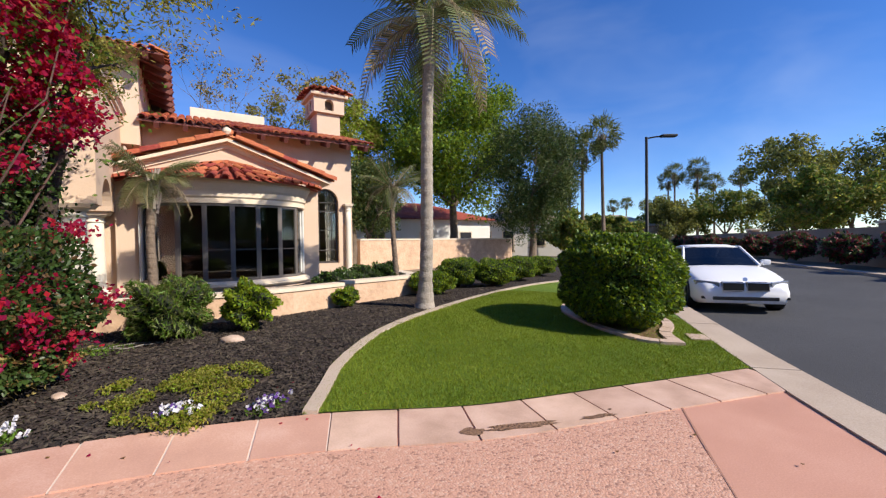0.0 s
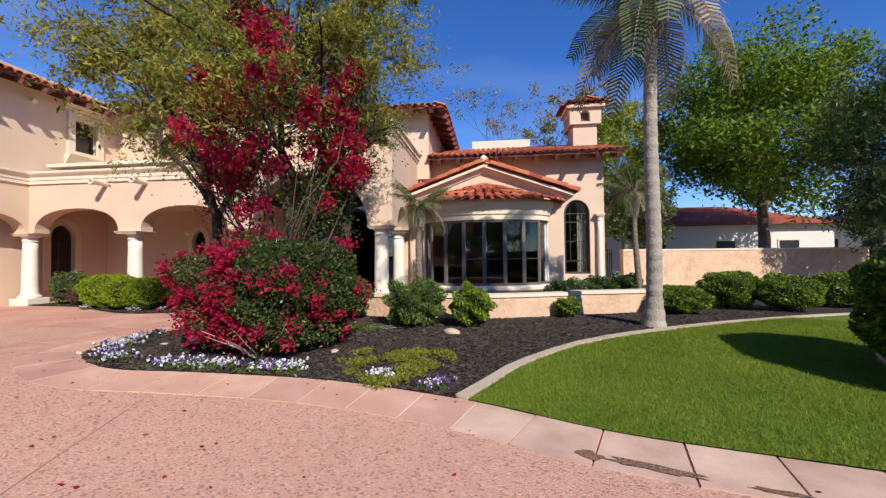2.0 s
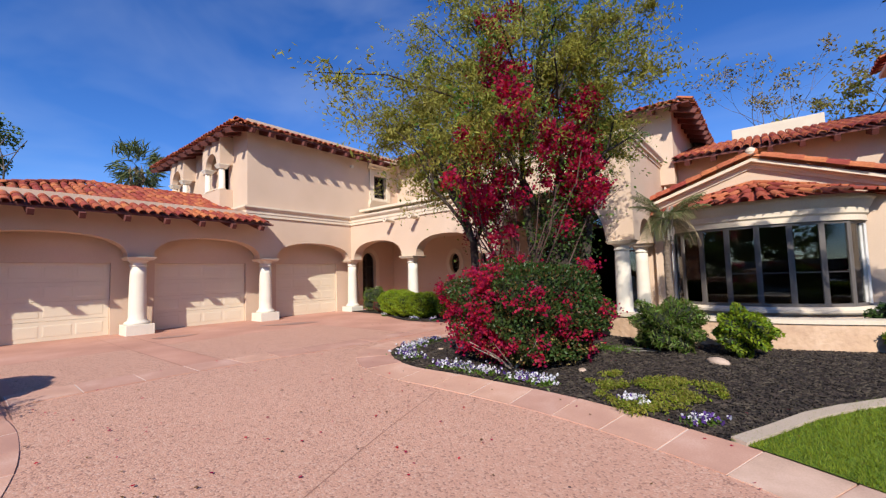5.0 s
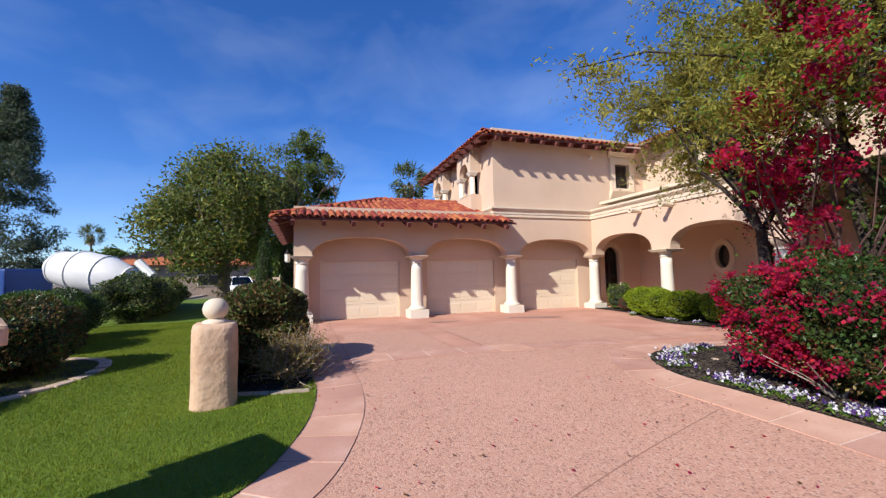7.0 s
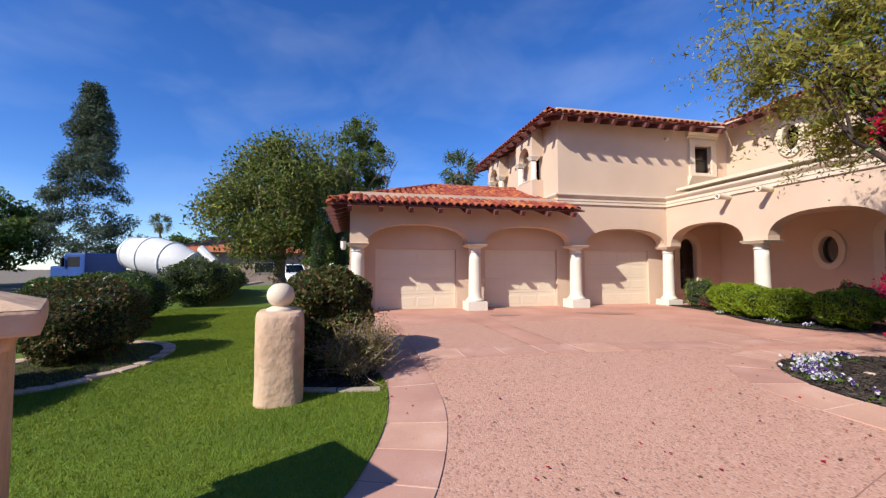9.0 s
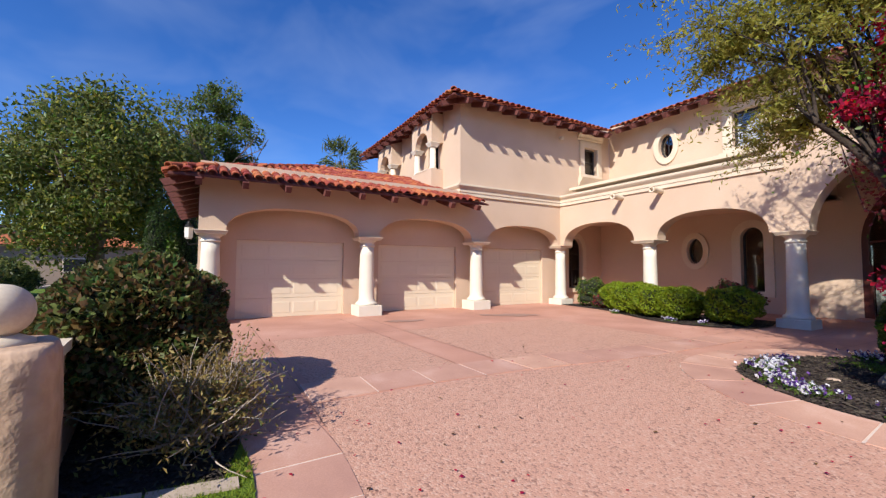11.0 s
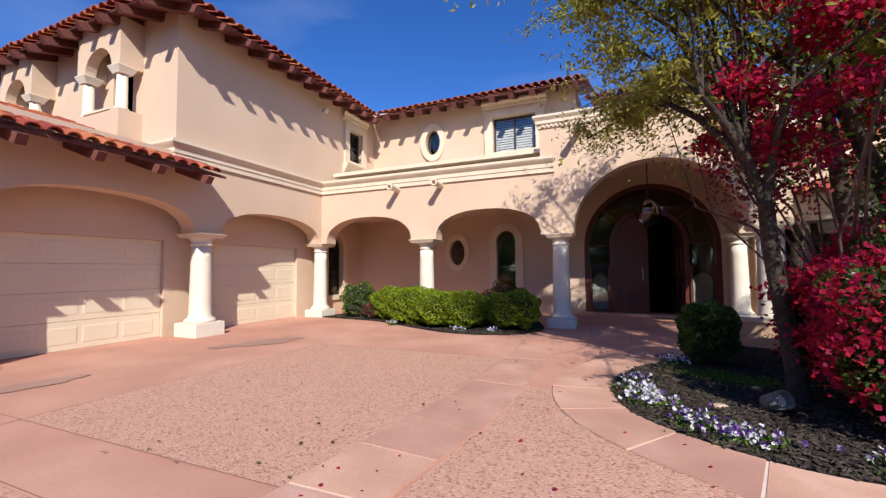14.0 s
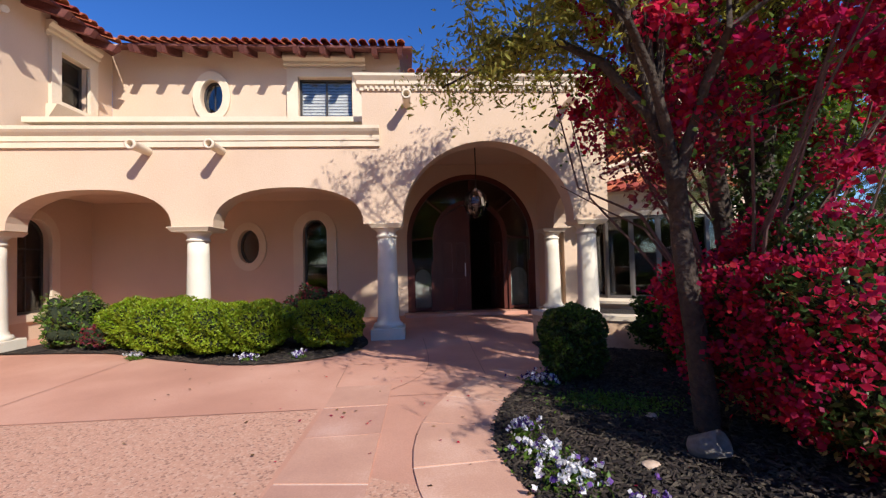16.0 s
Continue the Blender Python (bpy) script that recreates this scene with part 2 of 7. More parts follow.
GREYWALL = material("white_far_stucco", (0.60, 0.57, 0.52), (0.70, 0.67, 0.61), 0.9, 0.8, 25, 0.2, 0.01)
ETCHED = material("etched_glass", (0.30, 0.36, 0.36), (0.55, 0.60, 0.58), 0.35, 5, 14, 0.3, 0.006, mottle=0.4)
LAMPGLASS = material("milky_lantern_glass", (0.70, 0.66, 0.58), (0.78, 0.74, 0.66), 0.2, 5, 40, 0.05, 0.004)


def glass_material(name, tint, rough=0.0):
    m = bpy.data.materials.new(name)
    m.use_nodes = True
    t = m.node_tree
    t.nodes.remove(t.nodes["Principled BSDF"])
    tr, gl, mx, fr = (t.nodes.new("ShaderNode" + k) for k in ("BsdfTransparent", "BsdfGlossy", "MixShader", "Fresnel"))
    tr.inputs[0].default_value = (*tint, 1)
    gl.inputs["Roughness"].default_value = rough
    fr.inputs[0].default_value = 1.75
    t.links.new(fr.outputs[0], mx.inputs[0])
    t.links.new(tr.outputs[0], mx.inputs[1]), t.links.new(gl.outputs[0], mx.inputs[2])
    t.links.new(mx.outputs[0], t.nodes["Material Output"].inputs[0])
    return m


GLASS = glass_material("window_glass", (0.8, 0.8, 0.78))
DARKGLASS = glass_material("tinted_car_glass", (0.10, 0.11, 0.12))


# ---- mesh helpers ----
def part(name, bm, mat, parent=None, label="", smooth=False):
    me = bpy.data.meshes.new(name)
    bm.to_mesh(me)
    bm.free()
    return mesh_part(name, me, mat, parent, label, smooth)


def mesh_part(name, me, mat, parent=None, label="", smooth=False):
    if mat and not me.materials:
        me.materials.append(mat)
    if smooth:
        me.polygons.foreach_set("use_smooth", [True] * len(me.polygons))
    ob = new(name, me)
    ob.parent = parent
    if label:
        ob["label"] = label
    return ob


def thing(name, label, category, at=(0, 0, 0), turn=0, group="", kind=""):
    ob = new(name)
    ob.empty_display_size = 0.1
    ob.matrix_basis = pose(*at, 0, 0, turn)
    return tagged(ob, label, category, group, kind)


def box(bm, x0, x1, y0, y1, z0, z1, bevel=0.0):
    vs = [bm.verts.new((x, y, z)) for x in (x0, x1) for y in (y0, y1) for z in (z0, z1)]
    fs = [bm.faces.new([vs[i] for i in q]) for q in ((0, 1, 3, 2), (4, 6, 7, 5), (0, 4, 5, 1), (2, 3, 7, 6), (0, 2, 6, 4), (1, 5, 7, 3))]
    bmesh.ops.recalc_face_normals(bm, faces=fs)
    if bevel:
        bmesh.ops.bevel(bm, geom=list({e for f in fs for e in f.edges}), offset=bevel, segments=2, affect="EDGES", profile=0.6)
    return bm


def boxbm(*a, bevel=0.0):
    return box(bmesh.new(), *a, bevel=bevel)


def lathe(profile, seg=24, bm=None, cap=True):
    bm = bm or bmesh.new()
    rings = []
    for r, z in profile:
        rings.append([bm.verts.new((r * math.cos(2 * math.pi * k / seg), r * math.sin(2 * math.pi * k / seg), z)) for k in range(seg)])
    for a, b in zip(rings, rings[1:]):
        for k in range(seg):
            bm.faces.new((a[k], a[(k + 1) % seg], b[(k + 1) % seg], b[k]))
    if cap:
        bm.faces.new(rings[0][::-1]), bm.faces.new(rings[-1])
    return bm


def tube(bm, pts, radii, seg=8):
    pts = [Vector(p) for p in pts]
    rings = []
    for i, p in enumerate(pts):
        d = (pts[min(i + 1, len(pts) - 1)] - pts[max(i - 1, 0)]).normalized()
        a = d.cross(Vector((0.31, 0.17, 0.93)) if abs(d.z) < 0.9 else Vector((1, 0.2, 0))).normalized()
        b = d.cross(a)
        r = radii[i] if hasattr(radii, "__len__") else radii
        rings.append([bm.verts.new(p + r * (math.cos(2 * math.pi * k / seg) * a + math.sin(2 * math.pi * k / seg) * b)) for k in range(seg)])
    for a, b in zip(rings, rings[1:]):
        for k in range(seg):
            bm.faces.new((a[k], a[(k + 1) % seg], b[(k + 1) % seg], b[k]))
    bm.faces.new(rings[0]), bm.faces.new(rings[-1][::-1])
    return bm


def arch(u0, u1, spring, apex, n=20, power=2.0):
    c, r = (u0 + u1) / 2, (u1 - u0) / 2
    pts = []
    for k in range(n + 1):
        a = math.pi * (1 - k / n)
        ca, sa = math.cos(a), math.sin(a)
        pts.append((c + r * math.copysign(abs(ca) ** (2 / power), ca), spring + (apex - spring) * abs(sa) ** (2 / power)))
    return pts


def oval(u, v, ru, rv, n=24):
    return [(u + ru * math.cos(2 * math.pi * k / n), v + rv * math.sin(2 * math.pi * k / n)) for k in range(n)]


def rect(u0, u1, v0, v1):
    return [(u0, v0), (u1, v0), (u1, v1), (u0, v1)]


def panel(outline, holes, place, d0, d1):
    """A slab with holes: (u, v) loops, place(u, v, d) gives the point."""
    bm = bmesh.new()
    edges = []
    for loop in (outline, *holes):
        vs = [bm.verts.new(place(u, v, d0)) for u, v in loop]
        edges += [bm.edges.new((vs[i], vs[(i + 1) % len(vs)])) for i in range(len(vs))]
    made = bmesh.ops.triangle_fill(bm, use_beauty=True, use_dissolve=False, edges=edges)
    fs = [g for g in made["geom"] if isinstance(g, bmesh.types.BMFace)]
    ext = bmesh.ops.extrude_face_region(bm, geom=fs)
    off = Vector(place(0, 0, d1)) - Vector(place(0, 0, d0))
    bmesh.ops.translate(bm, vec=off, verts=[g for g in ext["geom"] if isinstance(g, bmesh.types.BMVert)])
    bmesh.ops.recalc_face_normals(bm, faces=bm.faces)
    return bm


def on_y(y, sign=1):
    return lambda u, v, d: (u, y + sign * d, v)


def on_x(x, sign=-1):
    return lambda u, v, d: (x + sign * d, u, v)


def moulding(bm, pts, profile, out):
    """Sweeps (out, up) profile along a level polyline; out(i) is the outward direction at point i."""
    rings = [[bm.verts.new((p[0] + out(i)[0] * o, p[1] + out(i)[1] * o, p[2] + u)) for o, u in profile] for i, p in enumerate(pts)]
    n = len(profile)
    for a, b in zip(rings, rings[1:]):
        for k in range(n):
            bm.faces.new((a[k], a[(k + 1) % n], b[(k + 1) % n], b[k]))
    bm.faces.new(rings[0]), bm.faces.new(rings[-1])
    bmesh.ops.recalc_face_normals(bm, faces=bm.faces)
    return bm


def smoothstep(u):
    u = min(max(u, 0.0), 1.0)
    return u * u * (3 - 2 * u)


def gz(x, y):
    """Height of the ground: the drive rises a little from the street to the house."""
    lot = (y - 2.0) * 0.74 - (x - 5.5) * 0.67
    return 0.22 * smoothstep((math.hypot(x - 3, y + 3) - 5.3) / 5.2) * smoothstep((lot + 0.4) / 3.5)


def curve(pts, n=6):
    """A smooth line through the points."""
    out = []
    for i in range(len(pts) - 1):
        p = [Vector((*pts[max(0, min(len(pts) - 1, i + k))][:2], 0)) for k in (-1, 0, 1, 2)]
        for k in range(n):
            t = k / n
            q = 0.5 * (2 * p[1] + (p[2] - p[0]) * t + (2 * p[0] - 5 * p[1] + 4 * p[2] - p[3]) * t * t + (3 * p[1] - p[0] - 3 * p[2] + p[3]) * t ** 3)
            out.append((q.x, q.y))
    return out + [tuple(pts[-1][:2])]


def drape(name, poly, dz, mat, step=0.8, label="", category="ground"):
    bm = bmesh.new()
    vs = [bm.verts.new((x, y, 0)) for x, y in poly]
    edges = [bm.edges.new((vs[i], vs[(i + 1) % len(vs)])) for i in range(len(vs))]
    bmesh.ops.triangle_fill(bm, use_beauty=True, use_dissolve=False, edges=edges)
    for ax in (0, 1):
        lo, hi = max(-20, min(p[ax] for p in poly)), min(16, max(p[ax] for p in poly))
        k = lo + step
        while k < hi:
            co, no = [0, 0, 0], [0, 0, 0]
            co[ax], no[ax] = k, 1
            bmesh.ops.bisect_plane(bm, geom=bm.verts[:] + bm.edges[:] + bm.faces[:], plane_co=co, plane_no=no)
            k += step
    for v in bm.verts:
        v.co.z = gz(v.co.x, v.co.y) + dz
    for f in bm.faces:
        f.normal_update()
        if f.normal.z < 0:
            f.normal_flip()
    return tagged(part(name, bm, mat, smooth=True), label, category, kind="structure")


def inside(poly, x, y):
    r = False
    for i in range(len(poly)):
        (x0, y0), (x1, y1) = poly[i], poly[i - 1]
        if (y0 > y) != (y1 > y) and x < (x1 - x0) * (y - y0) / (y1 - y0) + x0:
            r = not r
    return r


def offset_line(pts, d):
    out = []
    for i, p in enumerate(pts):
        a, b = Vector(pts[max(0, i - 1)]), Vector(pts[min(len(pts) - 1, i + 1)])
        t = (b - a).normalized()
        out.append((p[0] - t.y * d, p[1] + t.x * d))
    return out

# ---- ground ----
def ground_sheet():
    bm = bmesh.new()
    ks = sorted({*np.linspace(-26, 26, 40).tolist(), -2500, -700, -250, -100, -55, -36, 36, 55, 100, 250, 700, 2500})
    grid = [[bm.verts.new((x, y, gz(x, y) - 0.13)) for y in ks] for x in ks]
    for i in range(len(ks) - 1):
        for j in range(len(ks) - 1):
            bm.faces.new((grid[i][j], grid[i + 1][j], grid[i + 1][j + 1], grid[i][j + 1]))
    tagged(part("ground", bm, EARTH, smooth=True), "dry tan ground reaching the horizon", "ground", kind="structure")


ground_sheet()
NEAR_KERB = curve([(60, 47), (38, 29.3), (18, 12.4), (7.7, 3.8), (5.5, 1.93), (4.1, 0.62), (1.2, -2.4), (-2, -5.0), (-6, -6.9), (-12, -8.2), (-20, -9.3), (-34, -10.4), (-70, -11)], 5)
FAR_KERB = offset_line(NEAR_KERB, 9.4)
drape("road", NEAR_KERB + FAR_KERB[::-1], -0.085, ASPHALT, 2.0, "worn dark grey asphalt street", "road")
BED_EDGE = curve([(5.5, 1.97), (3.78, 2.47), (2.27, 2.89), (1.09, 3.42), (-0.11, 3.73), (-1.1, 3.83), (-2.38, 3.79), (-3.2, 3.74), (-3.85, 3.95), (-4.35, 4.4), (-4.55, 5.1), (-4.46, 5.8), (-4.12, 6.5), (-3.56, 7.15), (-3.25, 8.0), (-3.2, 9.0)], 5)
LAWN_W = curve([(-5.3, -1.06), (-4.72, -1.02), (-3.79, -1.12), (-2.83, -1.42), (-2.3, -1.75), (-1.75, -2.25), (-1.35, -3.0), (-1.2, -4.2)], 5)
drive = [(5.45, 1.93), (4.1, 0.55), (1.2, -2.42), (-1.2, -4.35)] + LAWN_W[::-1] + [(-12.2, -1.1), (-13.3, -1.1), (-13.3, 13.0), (-1.4, 13.0), (-3.2, 9.0)] + BED_EDGE[::-1]
drape("driveway", drive, 0.0, SALMON, 0.8, "smooth salmon coloured concrete driveway", "driveway")
WALK_OUT = offset_line(BED_EDGE, 0.62)
STRIP_IN = offset_line(LAWN_W, 0.6)
agg = [p for p in WALK_OUT if p[1] < 4.9 and p[0] < 3.9]
agg1 = [(3.72, 1.84), (2.83, 1.06), (1.2, -0.3), (0.4, -1.6), (-0.5, -3.0)] + [p for p in STRIP_IN[::-1] if -4.6 < p[0] < -0.8 and p[1] > -3.0] + [(-5.85, -0.4), (-5.8, 1.6), (-5.48, 4.0), (-5.46, 5.0)] + agg[::-1]
drape("aggregate_paving_1", agg1, 0.004, PEBBLE, 0.8, "pink exposed aggregate concrete panel", "paving")
drape("aggregate_paving_2", [(-9.5, 2.25), (-6.4, 2.25), (-6.12, 4.2), (-6.08, 6.3), (-9.5, 6.3)], 0.004, PEBBLE, 0.8, "pink exposed aggregate concrete panel", "paving")
drape("aggregate_paving_3", [(-9.5, -0.3), (-6.5, -0.3), (-6.46, 1.6), (-9.5, 1.6)], 0.004, PEBBLE, 0.8, "pink exposed aggregate concrete panel", "paving")


def joint(pts, w=0.005, dz=0.007):
    line = curve(pts, 8) if len(pts) > 2 else [tuple(Vector(pts[0]).lerp(Vector(pts[1]), k / 10)) for k in range(11)]
    a, b = offset_line(line, w), offset_line(line, -w)
    bm = bmesh.new()
    va = [bm.verts.new((*p, gz(*p) + dz)) for p in a]
    vb = [bm.verts.new((*p, gz(*p) + dz)) for p in b]
    for k in range(len(line) - 1):
        f = bm.faces.new((va[k], va[k + 1], vb[k + 1], vb[k]))
        f.normal_update()
        if f.normal.z < 0:
            f.normal_flip()
    return tagged(part("paving_joint", bm, JOINT), "narrow dark control joint in the driveway", "joint", kind="structure")


for line in ([(-6.05, 7.0), (-6.08, 8.0)], [(-6.5, 1.62), (-12.3, 1.62)], [(-6.4, 2.24), (-12.3, 2.24)], [(-9.5, -0.4), (-9.5, 9.4)],
             [(-5.3, -0.42), (-12.3, -0.45)], [(-6.1, 6.32), (-12.3, 6.32)], [(-5.6, 4.5), (-5.0, 4.55)], [(-5.6, 6.6), (-5.0, 7.6), (-5.0, 9.8)], [(-4.3, 7.0), (-4.2, 9.9)],
             [(-6.0, 8.0), (-4.3, 8.05)], [(-6.0, 6.6), (-4.6, 6.6)], [(3.85, 1.88), (2.83, 1.06), (1.2, -0.3), (0.4, -1.6), (-0.4, -2.8)], [(-0.2, -2.6), (-1.6, 1.0), (-2.2, 3.1)]):
    joint(line)


def slab_strip(name, line, outer, label, mat, seg, dz=0.004, thick=0.05, cat="paving", mortar=None):
    """A band of single slabs between two lines, each its own piece."""
    base = tagged(new(name), label, cat, kind="structure")
    lens = [0.0]
    for a, b in zip(line, line[1:]):
        lens.append(lens[-1] + (Vector(b) - Vector(a)).length)

    def at(L, s):
        i = max(0, min(len(lens) - 2, next((k for k in range(len(lens) - 1) if lens[k + 1] >= s), len(lens) - 2)))
        f = (s - lens[i]) / max(1e-6, lens[i + 1] - lens[i])
        return Vector(L[i]).lerp(Vector(L[i + 1]), f)
    n = max(1, round(lens[-1] / seg))
    w = lens[-1] / n
    for k in range(n):
        bm = bmesh.new()
        s = [k * w + 0.009 + (w - 0.018) * j / 3 for j in range(4)]
        top, low = [], []
        lift = random.uniform(-0.002, 0.004)
        for L, inset in ((line, 0.0), (outer, 0.0)):
            pts = [at(L, q) for q in s]
            top.append([bm.verts.new((p.x, p.y, gz(p.x, p.y) + dz + lift)) for p in pts])
            low.append([bm.verts.new((p.x, p.y, gz(p.x, p.y) + dz - thick)) for p in pts])
        for j in range(3):
            bm.faces.new((top[0][j], top[0][j + 1], top[1][j + 1], top[1][j]))
            bm.faces.new((top[0][j], top[0][j + 1], low[0][j + 1], low[0][j]))
            bm.faces.new((top[1][j], top[1][j + 1], low[1][j + 1], low[1][j]))
        for j in (0, 3):
            bm.faces.new((top[0][j], top[1][j], low[1][j], low[0][j]))
        bmesh.ops.recalc_face_normals(bm, faces=bm.faces)
        if sum(f.normal.z for f in bm.faces) < 0:
            bmesh.ops.reverse_faces(bm, faces=bm.faces)
        part("slab", bm, mat, base)
    if mortar:
        bm = bmesh.new()
        a, b = ([bm.verts.new((*p, gz(*p) + dz - 0.005)) for p in L] for L in (line, outer))
        for j in range(len(a) - 1):
            f = bm.faces.new((a[j], a[j + 1], b[j + 1], b[j]))
            f.normal_update()
            if f.normal.z < 0:
                f.normal_flip()
        part("mortar", bm, mortar, base, "pale mortar in the slab joints")
    return base


slab_strip("walk_band", BED_EDGE[:16], WALK_OUT[:16], "pale pink concrete slab band edging the lawn", WALKC, 0.6, 0.012)
slab_strip("walk_band_west", BED_EDGE[15:66], WALK_OUT[15:66], "pink concrete slab band round the planting bed", PINKSLAB, 0.6, 0.012, mortar=MORTAR)
PATH_L = curve([(-6.5, -0.4), (-6.46, 1.1), (-6.38, 2.5), (-6.14, 4.2), (-6.05, 5.4), (-6.04, 7.0)], 5)
PATH_R = curve([(-5.88, -0.4), (-5.86, 1.1), (-5.72, 2.5), (-5.5, 4.0), (-5.45, 5.4), (-5.42, 7.0)], 5)
slab_strip("walk_path", PATH_L, PATH_R, "pink concrete slab path across the driveway", PINKSLAB, 0.66, 0.010, mortar=MORTAR)
slab_strip("drive_border", LAWN_W, STRIP_IN, "pink concrete slab border beside the lawn", PINKSLAB, 0.48, 0.012, mortar=MORTAR)
slab_strip("drive_border_back", [(-5.3, -1.06), (-9.0, -1.08), (-12.2, -1.1)], [(-5.3, -0.46), (-9.0, -0.48), (-12.2, -0.5)], "pink concrete slab border beside the planting bed", SALMON, 0.9, 0.010)
kin, kout = offset_line(NEAR_KERB, 0.02), offset_line(NEAR_KERB, 0.5)
slab_strip("street_kerb", kin[5:30], kout[5:30], "grey tan concrete rolled kerb along the street", KERB, 2.6, 0.02, 0.15, "kerb")
slab_strip("street_kerb_west", kin[34:60], kout[34:60], "grey tan concrete rolled kerb along the street", KERB, 2.6, 0.02, 0.15, "kerb")
fin, fout = offset_line(FAR_KERB, 0.0), offset_line(FAR_KERB, 0.5)
slab_strip("far_kerb", fin, fout, "grey tan concrete kerb on the far street side", KERB, 3.0, 0.03, 0.15, "kerb")

# lawn, beds
CURB = curve([(0.86, 3.5), (1.2, 4.1), (1.61, 4.78), (2.71, 5.89), (4.53, 6.91), (6.87, 8.05), (8.9, 8.75), (11.5, 9.6), (15, 11.5)], 5)
EAST_LAWN = [p for p in BED_EDGE if p[0] > 0.9] + CURB + [(24, 22), (27, 21)] + [p for p in NEAR_KERB if 5.45 < p[0] < 27]
drape("lawn_east", EAST_LAWN, 0.022, TURF, 0.8, "mown bright green lawn", "lawn")
WEST_LAWN = LAWN_W + [p for p in NEAR_KERB if -38 < p[0] < -1.3 and p[1] < -4] + [(-38, -5), (-24, -3.2), (-13, -3.0), (-9, -2.75), (-5.0, -2.2), (-4.75, -1.2)]
drape("lawn_west", WEST_LAWN, 0.022, TURF, 0.8, "mown bright green lawn", "lawn")
BED = [p for p in BED_EDGE if p[0] <= 0.9] + [(-1.5, 10), (0, 13), (6, 14), (9, 14.5), (20, 17), (15, 11.5)] + CURB[::-1]
drape("planting_bed", BED, 0.012, MULCH, 0.8, "planting bed of dark shredded bark mulch", "planting bed")
drape("planting_bed_west", [(-4.75, -1.1), (-5.3, -1.08), (-12.2, -1.12), (-12.2, -1.5), (-13, -3.0), (-9, -2.75), (-5.0, -2.2)], 0.012, MULCH, 0.8, "planting bed of dark shredded bark mulch", "planting bed")
HEDGE_BED = curve([(-12.3, 9.75), (-11.0, 9.6), (-10.1, 9.4), (-8.9, 8.75), (-7.65, 8.25), (-6.6, 8.4), (-6.0, 9.1), (-6.0, 9.75)], 5)
drape("planting_bed_north", HEDGE_BED + [(-6.3, 10.8), (-12.3, 10.8)], 0.02, MULCH, 0.8, "planting bed of dark shredded bark mulch", "planting bed")
slab_strip("bed_edging_west", [(-4.78, -1.1), (-4.86, -1.7), (-4.98, -2.1)], [(-4.66, -1.1), (-4.74, -1.7), (-4.86, -2.1)], "grey tan concrete mow kerb between bed and lawn", KERB, 0.6, 0.04, 0.1, "kerb")
slab_strip("lawn_edging", CURB, offset_line(CURB, -0.13), "grey tan concrete mow kerb between bed and lawn", KERB, 1.7, 0.045, 0.1, "kerb")

# ---- walls of the house ----
PEACH = "peach painted sand-textured stucco wall"


def wall(name, outline, holes, place, d0, d1, mat=STUCCO, label=PEACH):
    return tagged(part(name, panel(outline, holes, place, d0, d1), mat), label, "wall", kind="structure")


SPR = 2.36
GC = (-1.25, 2.54, 6.24, 10.05)
AC = (-12.6, -9.1, -5.69, -1.72)
low = [(-1.5, SPR)]
for a, b in zip(GC, GC[1:]):
    low += arch(a + 0.3, b - 0.3, SPR, 2.98, 22, 2.35)
wall("wall_garage", low + [(9.85, SPR), (9.85, 4.0), (5.5, 4.0), (5.5, 3.95), (-1.5, 3.95)], [], on_x(-12.42), 0, 0.42)
DOORS = (0.68, 4.44, 8.28)
base = [(-1.1, 0.1)]
for c in DOORS:
    base += [(c - 1.36, 0.1), (c - 1.36, 2.22), (c + 1.36, 2.22), (c + 1.36, 0.1)]
wall("wall_garage_inner", base + [(13.0, 0.1), (13.0, 3.4), (-1.1, 3.4)], [arch(11.0, 11.8, 2.3, 2.75)[::-1] + [(11.0, 0.75), (11.8, 0.75)]], on_x(-13.15), 0, 0.3)
wall("wall_garage_south", rect(-19.2, -12.83, 0.1, 3.95), [], on_y(-1.5), 0, 0.4)
tagged(part("ceiling_garage_porch", boxbm(-13.4, -12.5, -1.4, 10.2, 3.3, 3.38), STUCCO), "peach stucco soffit behind the garage arches", "ceiling", kind="structure")
low = [(-12.42, SPR)]
for a, b in zip(AC[:2], AC[1:3]):
    low += arch(a + 0.36, b - 0.36, SPR, 3.06, 22, 2.35)
low += arch(-5.33, -2.04, SPR, 3.9, 32, 2.0)
wall("wall_entry", low + [(-1.36, SPR), (-1.36, 4.85), (-6.04, 4.85), (-6.04, 4.0), (-12.42, 4.0)], [], on_y(9.85), 0, 0.42)
wall("wall_entry_east", [(9.85 + 0.421, SPR)] + arch(10.45, 11.75, SPR, 3.0, 18) + [(12.4, SPR), (12.4, 0.1), (14.1, 0.1), (14.1, 4.85), (10.271, 4.85)], [], on_x(-1.36), 0, 0.42)
wall("wall_entry_west", rect(10.271, 12.65, 3.3, 4.85), [], on_x(-5.62), 0, 0.42)
tagged(part("ceiling_porch", boxbm(-13.1, -5.62, 10.2, 13.05, 3.3, 3.4), STUCCO), "peach stucco porch ceiling", "ceiling", kind="structure")
tagged(part("ceiling_entry", boxbm(-5.62, -1.4, 10.2, 13.05, 4.2, 4.3), STUCCO), "peach stucco entry ceiling", "ceiling", kind="structure")
tagged(part("roof_flat", boxbm(-12.3, -1.5, 10.2, 13.0, 4.4, 4.5), CREAM), "flat white roof behind the parapet", "roof", kind="structure")
DOORARC = arch(-5.31, -1.88, 2.2, 3.94, 28)
